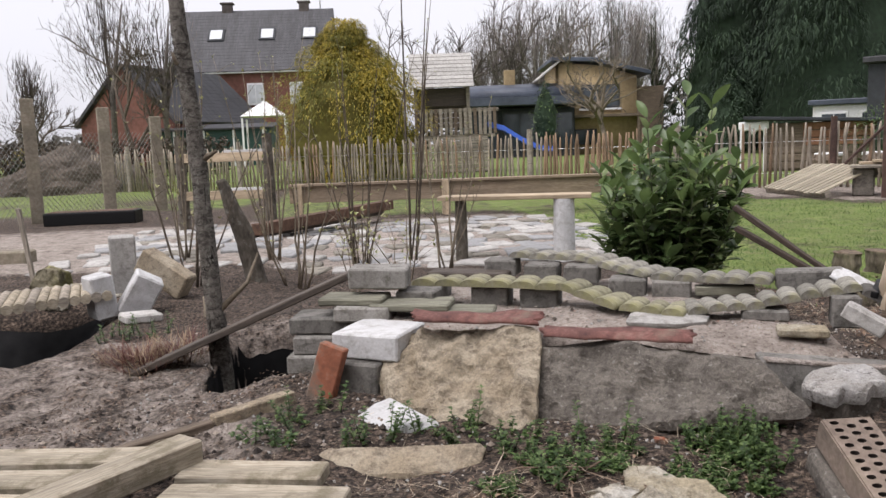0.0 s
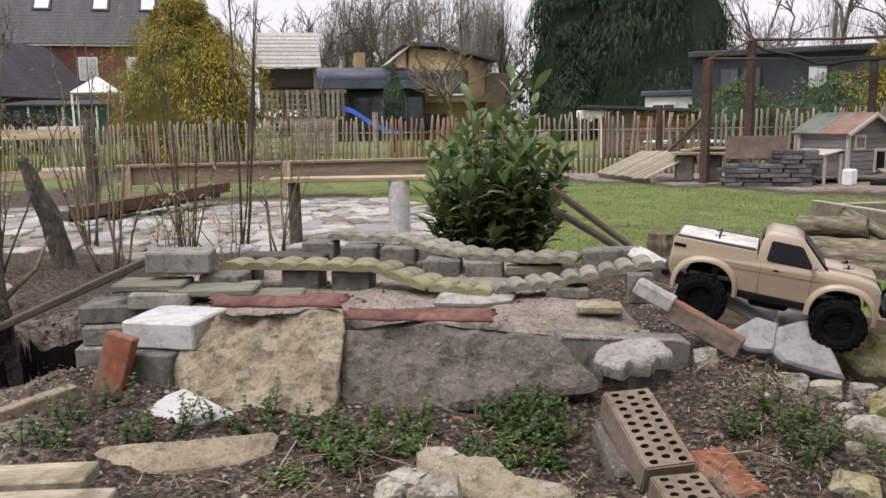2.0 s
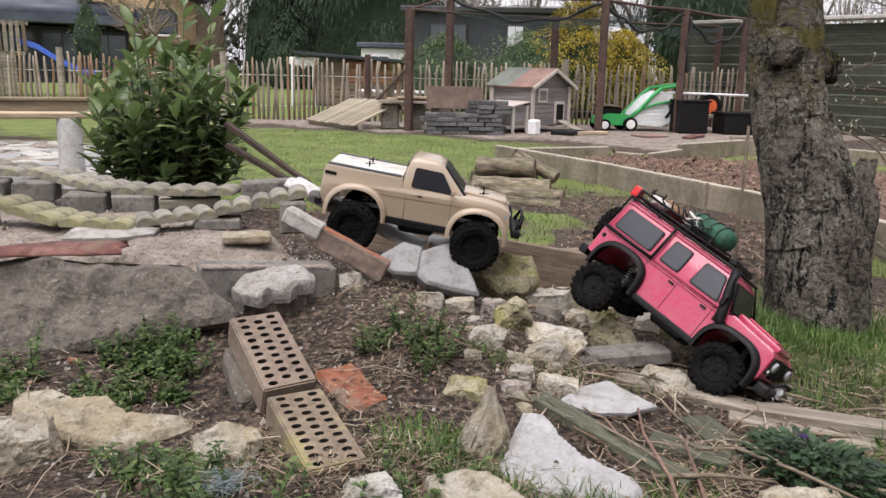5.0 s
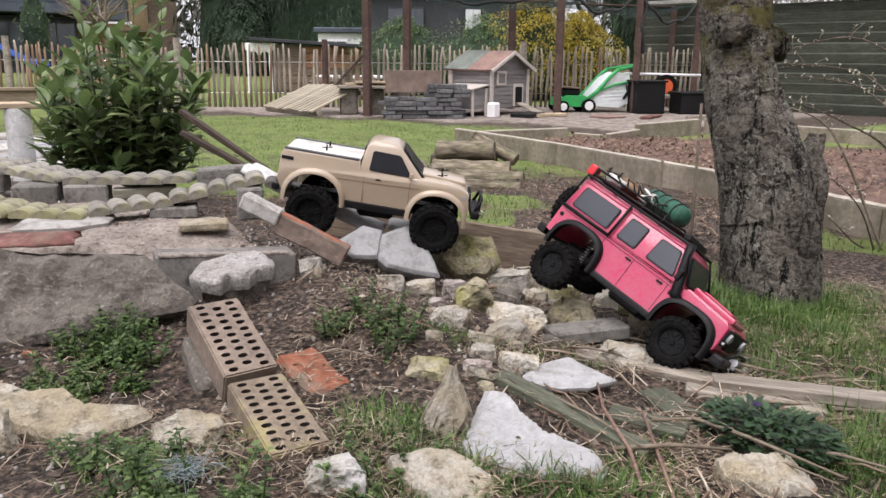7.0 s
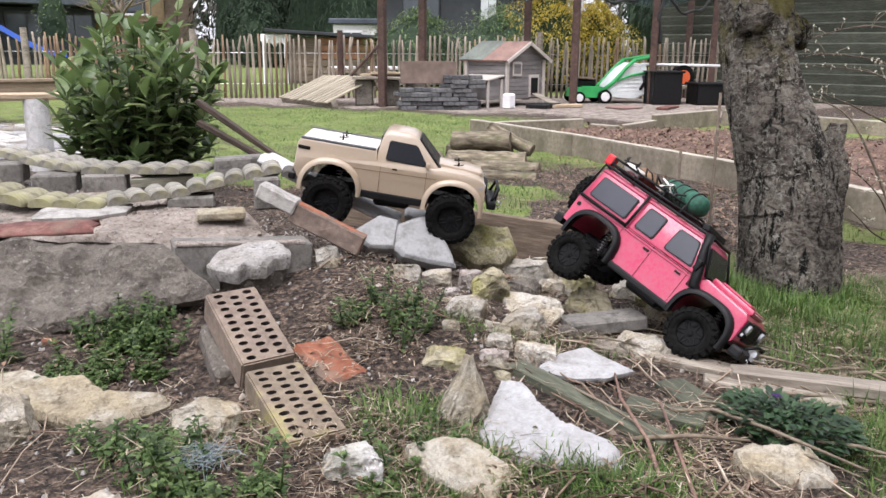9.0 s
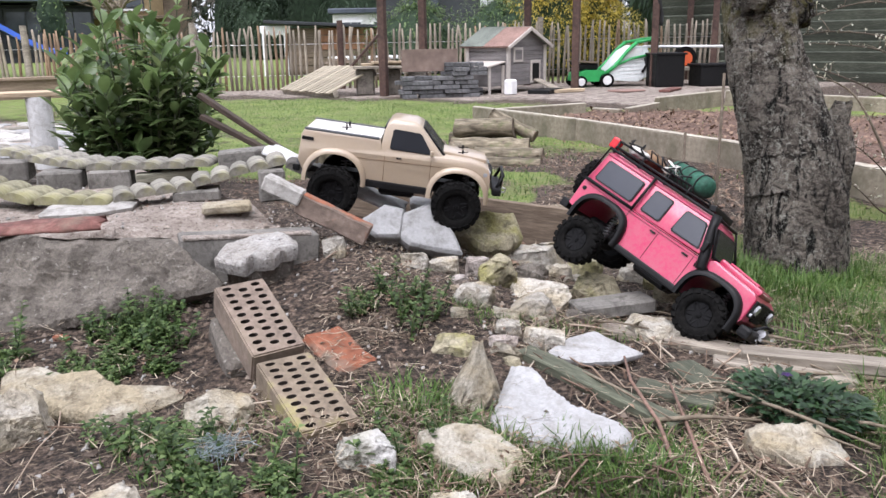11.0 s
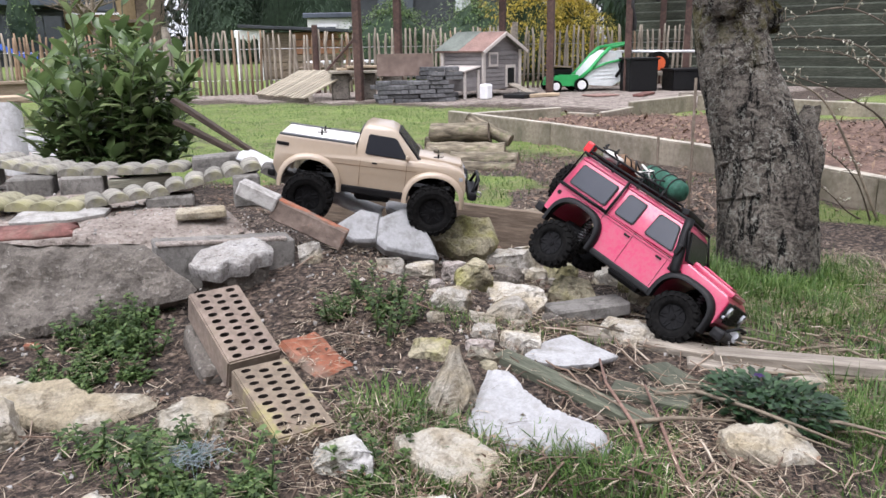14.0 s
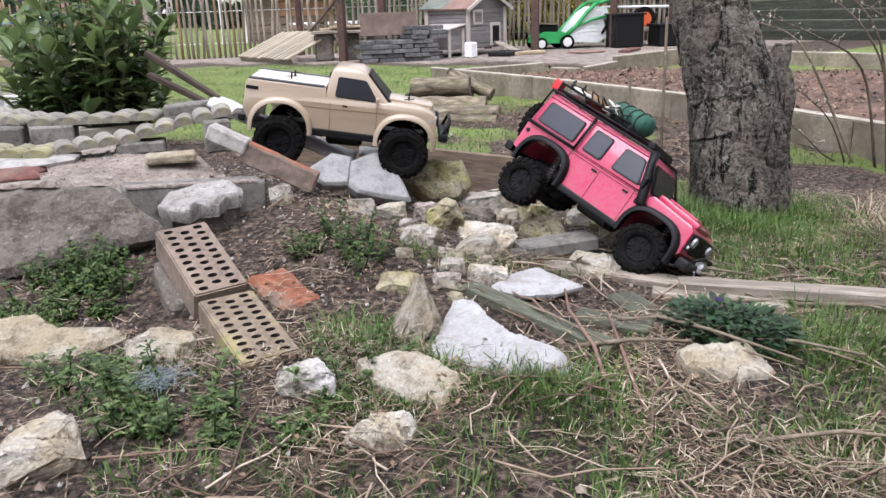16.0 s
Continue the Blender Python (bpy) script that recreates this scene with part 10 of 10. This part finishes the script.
for x, y, h in ((-0.72, 2.78, 0.12), (-0.62, 2.86, 0.12), (-0.8, 2.86, 0.1)):
    for k in range(260):
        a, d = r.uniform(0, 2 * math.pi), (0.05 + h * 0.5) * math.sqrt(r.random())
        px_, py_ = x + math.cos(a) * d, y + math.sin(a) * d
        rd.blade((px_, py_, ground_z(px_, py_)), (math.cos(a) + r.gauss(0, 0.4), math.sin(a) + r.gauss(0, 0.4), r.uniform(0.4, 1.4)), h * r.uniform(0.5, 1.1), r.uniform(0.002, 0.004), r.uniform(0.0, 0.4))
tagged(rd.make("dead_perennial", leaf_mat("reddish_stalk", (0.07, 0.022, 0.022), (0.17, 0.08, 0.06), (0.4, 0.32, 0.2), 0.7, 0.2)), "clump of dead reddish perennial stalks", "dry plant", kind="stuff")
# sandy crumbs on the deck
bm = bmesh.new()
for k in range(3600):
    x, y = r.uniform(0.05, 1.3), r.uniform(1.55, 2.7)
    if y < deck_edge(x) + 0.03 or y - 2.75 + 0.5 * x > 0:
        continue
    s = r.uniform(0.001, 0.0034) if r.random() < 0.95 else r.uniform(0.004, 0.009)
    p = Vector((x, y, ground_z(x, y) + s * 0.3))
    v = [bm.verts.new(p + Vector(c) * s * r.uniform(0.7, 1.2)) for c in ((1, 0, 0), (-1, 0, 0), (0, 1, 0), (0, -1, 0), (0, 0, 1))]
    for a_, b_ in ((0, 2), (2, 1), (1, 3), (3, 0)):
        bm.faces.new((v[a_], v[b_], v[4]))
deck_crumb, dn_, dl_, db_ = mat_base("deck_crumb", 0.95)
dl_.new(ramp(dn_, dl_, dn_.new("ShaderNodeNewGeometry").outputs["Random Per Island"], [(0.0, (0.05, 0.04, 0.032)), (0.35, (0.2, 0.16, 0.13)), (0.7, (0.4, 0.35, 0.3)), (0.9, (0.5, 0.46, 0.41)), (1.0, (0.3, 0.12, 0.08))]), db_.inputs["Base Color"])
tagged(part("crumbs", bm, deck_crumb), "crumbs of mortar, soil and brick on the deck", "crumbs", kind="stuff")
# woody litter
wl_ = bmesh.new()
rw = random.Random(91)
for k in range(900):
    x, y = (rw.uniform(0.35, 2.3), rw.uniform(0.05, 0.75)) if k % 3 else (rw.uniform(1.2, 2.1), rw.uniform(0.5, 1.05)) if k % 2 else (rw.uniform(0.2, 1.3), rw.uniform(0.7, 1.6))
    if noise.noise(Vector((x * 3.1, y * 3.1, 14))) < -0.12:
        continue
    a, L, t = rw.uniform(0, 6.3), rw.uniform(0.03, 0.14) if rw.random() < 0.85 else rw.uniform(0.14, 0.26), rw.uniform(0.0009, 0.0026)
    pts = []
    for q in range(4):
        px_, py_ = x + math.cos(a) * L * (q / 3 - 0.5) + rw.gauss(0, L * 0.05), y + math.sin(a) * L * (q / 3 - 0.5) + rw.gauss(0, L * 0.05)
        pts.append((px_, py_, ground_z(px_, py_) + t + rw.uniform(0.002, 0.02)))
    tube(wl_, pts, [t, t * 0.95, t * 0.8, t * 0.5], 4, False)
wm_, wn_, wk_, wb_ = mat_base("dry_stem", 0.9)
wk_.new(mix(wn_, wk_, 1.0, ramp(wn_, wk_, wn_.new("ShaderNodeNewGeometry").outputs["Random Per Island"], [(0.0, (0.07, 0.045, 0.032)), (0.5, (0.2, 0.14, 0.1)), (0.85, (0.36, 0.28, 0.21)), (1.0, (0.5, 0.43, 0.34))]), ramp(wn_, wk_, tex(wn_, wk_, 60, 4), [(0.3, (0.7, 0.7, 0.7)), (0.7, (1.15, 1.15, 1.15))]), "MULTIPLY"), wb_.inputs["Base Color"])
tagged(part("woody_litter", wl_, wm_), "tangled dry brown stems and twigs on soil", "dry stems", kind="stuff")
# sticks
rosy_stem = grainy("reddish_stem", (0.13, 0.075, 0.055), (0.21, 0.13, 0.1), (0.3, 0.21, 0.165), 40, 8, 0.8, 0.3, 0.002, stretch=(4, 4, 4))
for k in range(34):
    x, y = (r.uniform(1.25, 2.0), r.uniform(0.3, 1.1)) if k < 20 else (r.uniform(-0.8, 1.2), r.uniform(0.6, 2.0))
    if k > 20 and x > 0 and y > 1.65:
        continue
    a = r.uniform(-1.8, -0.3) if k < 20 else r.uniform(0, 6.3)
    L = r.uniform(0.08, 0.34) if k < 20 else r.uniform(0.06, 0.16)
    p = Vector((x, y, ground_z(x, y) + 0.014))
    q = p + Vector((math.cos(a), math.sin(a), 0)) * L
    q.z = ground_z(q.x, q.y) + r.uniform(0.012, 0.04)
    m_ = (p + q) / 2 + Vector((r.gauss(0, 0.012), r.gauss(0, 0.012), 0.01))
    t = r.uniform(0.002, 0.0055) if k < 20 else r.uniform(0.001, 0.002)
    tagged(part("stick", tube(bmesh.new(), [p, m_, q], [t, t * 0.9, t * 0.5], 6), stem_mat), "thin dry stick lying on the ground", "stick", "dry sticks")
for pts in ([(1.505, 0.896, 0.115), (1.37, 0.775, 0.135), (1.312, 0.672, 0.112), (1.228, 0.577, 0.09), (1.19, 0.52, 0.08)], [(1.44, 0.74, 0.12), (1.361, 0.653, 0.105), (1.265, 0.556, 0.095), (1.22, 0.5, 0.08)]):
    tagged(part("stick", tube(bmesh.new(), pts, [0.0022, 0.003, 0.0035, 0.0038, 0.0036][:len(pts)], 7), rosy_stem), "bent reddish-brown dry branch lying in the grass", "stick", "dry sticks")
# pebbles and crumbs on the deck and slope
bm = bmesh.new()
for k in range(1600):
    x, y = r.uniform(-0.7, 1.9), r.uniform(0.7, 2.7)
    s = r.uniform(0.002, 0.007)
    m = pose(x, y, ground_z(x, y) + s * 0.3, r.uniform(0, 360), r.uniform(0, 360), 0) @ Matrix.Diagonal((s, s * r.uniform(0.6, 1), s * r.uniform(0.5, 0.9), 1))
    v = [bm.verts.new(m @ Vector(c)) for c in ((1, 0, 0), (-1, 0, 0), (0, 1, 0), (0, -1, 0), (0, 0, 1), (0, 0, -1))]
    for a_, b_ in ((0, 2), (2, 1), (1, 3), (3, 0)):
        bm.faces.new((v[a_], v[b_], v[4]))
        bm.faces.new((v[b_], v[a_], v[5]))
tagged(part("pebbles", bm, concrete), "small pebbles and crumbs of mortar", "pebbles", kind="stuff")
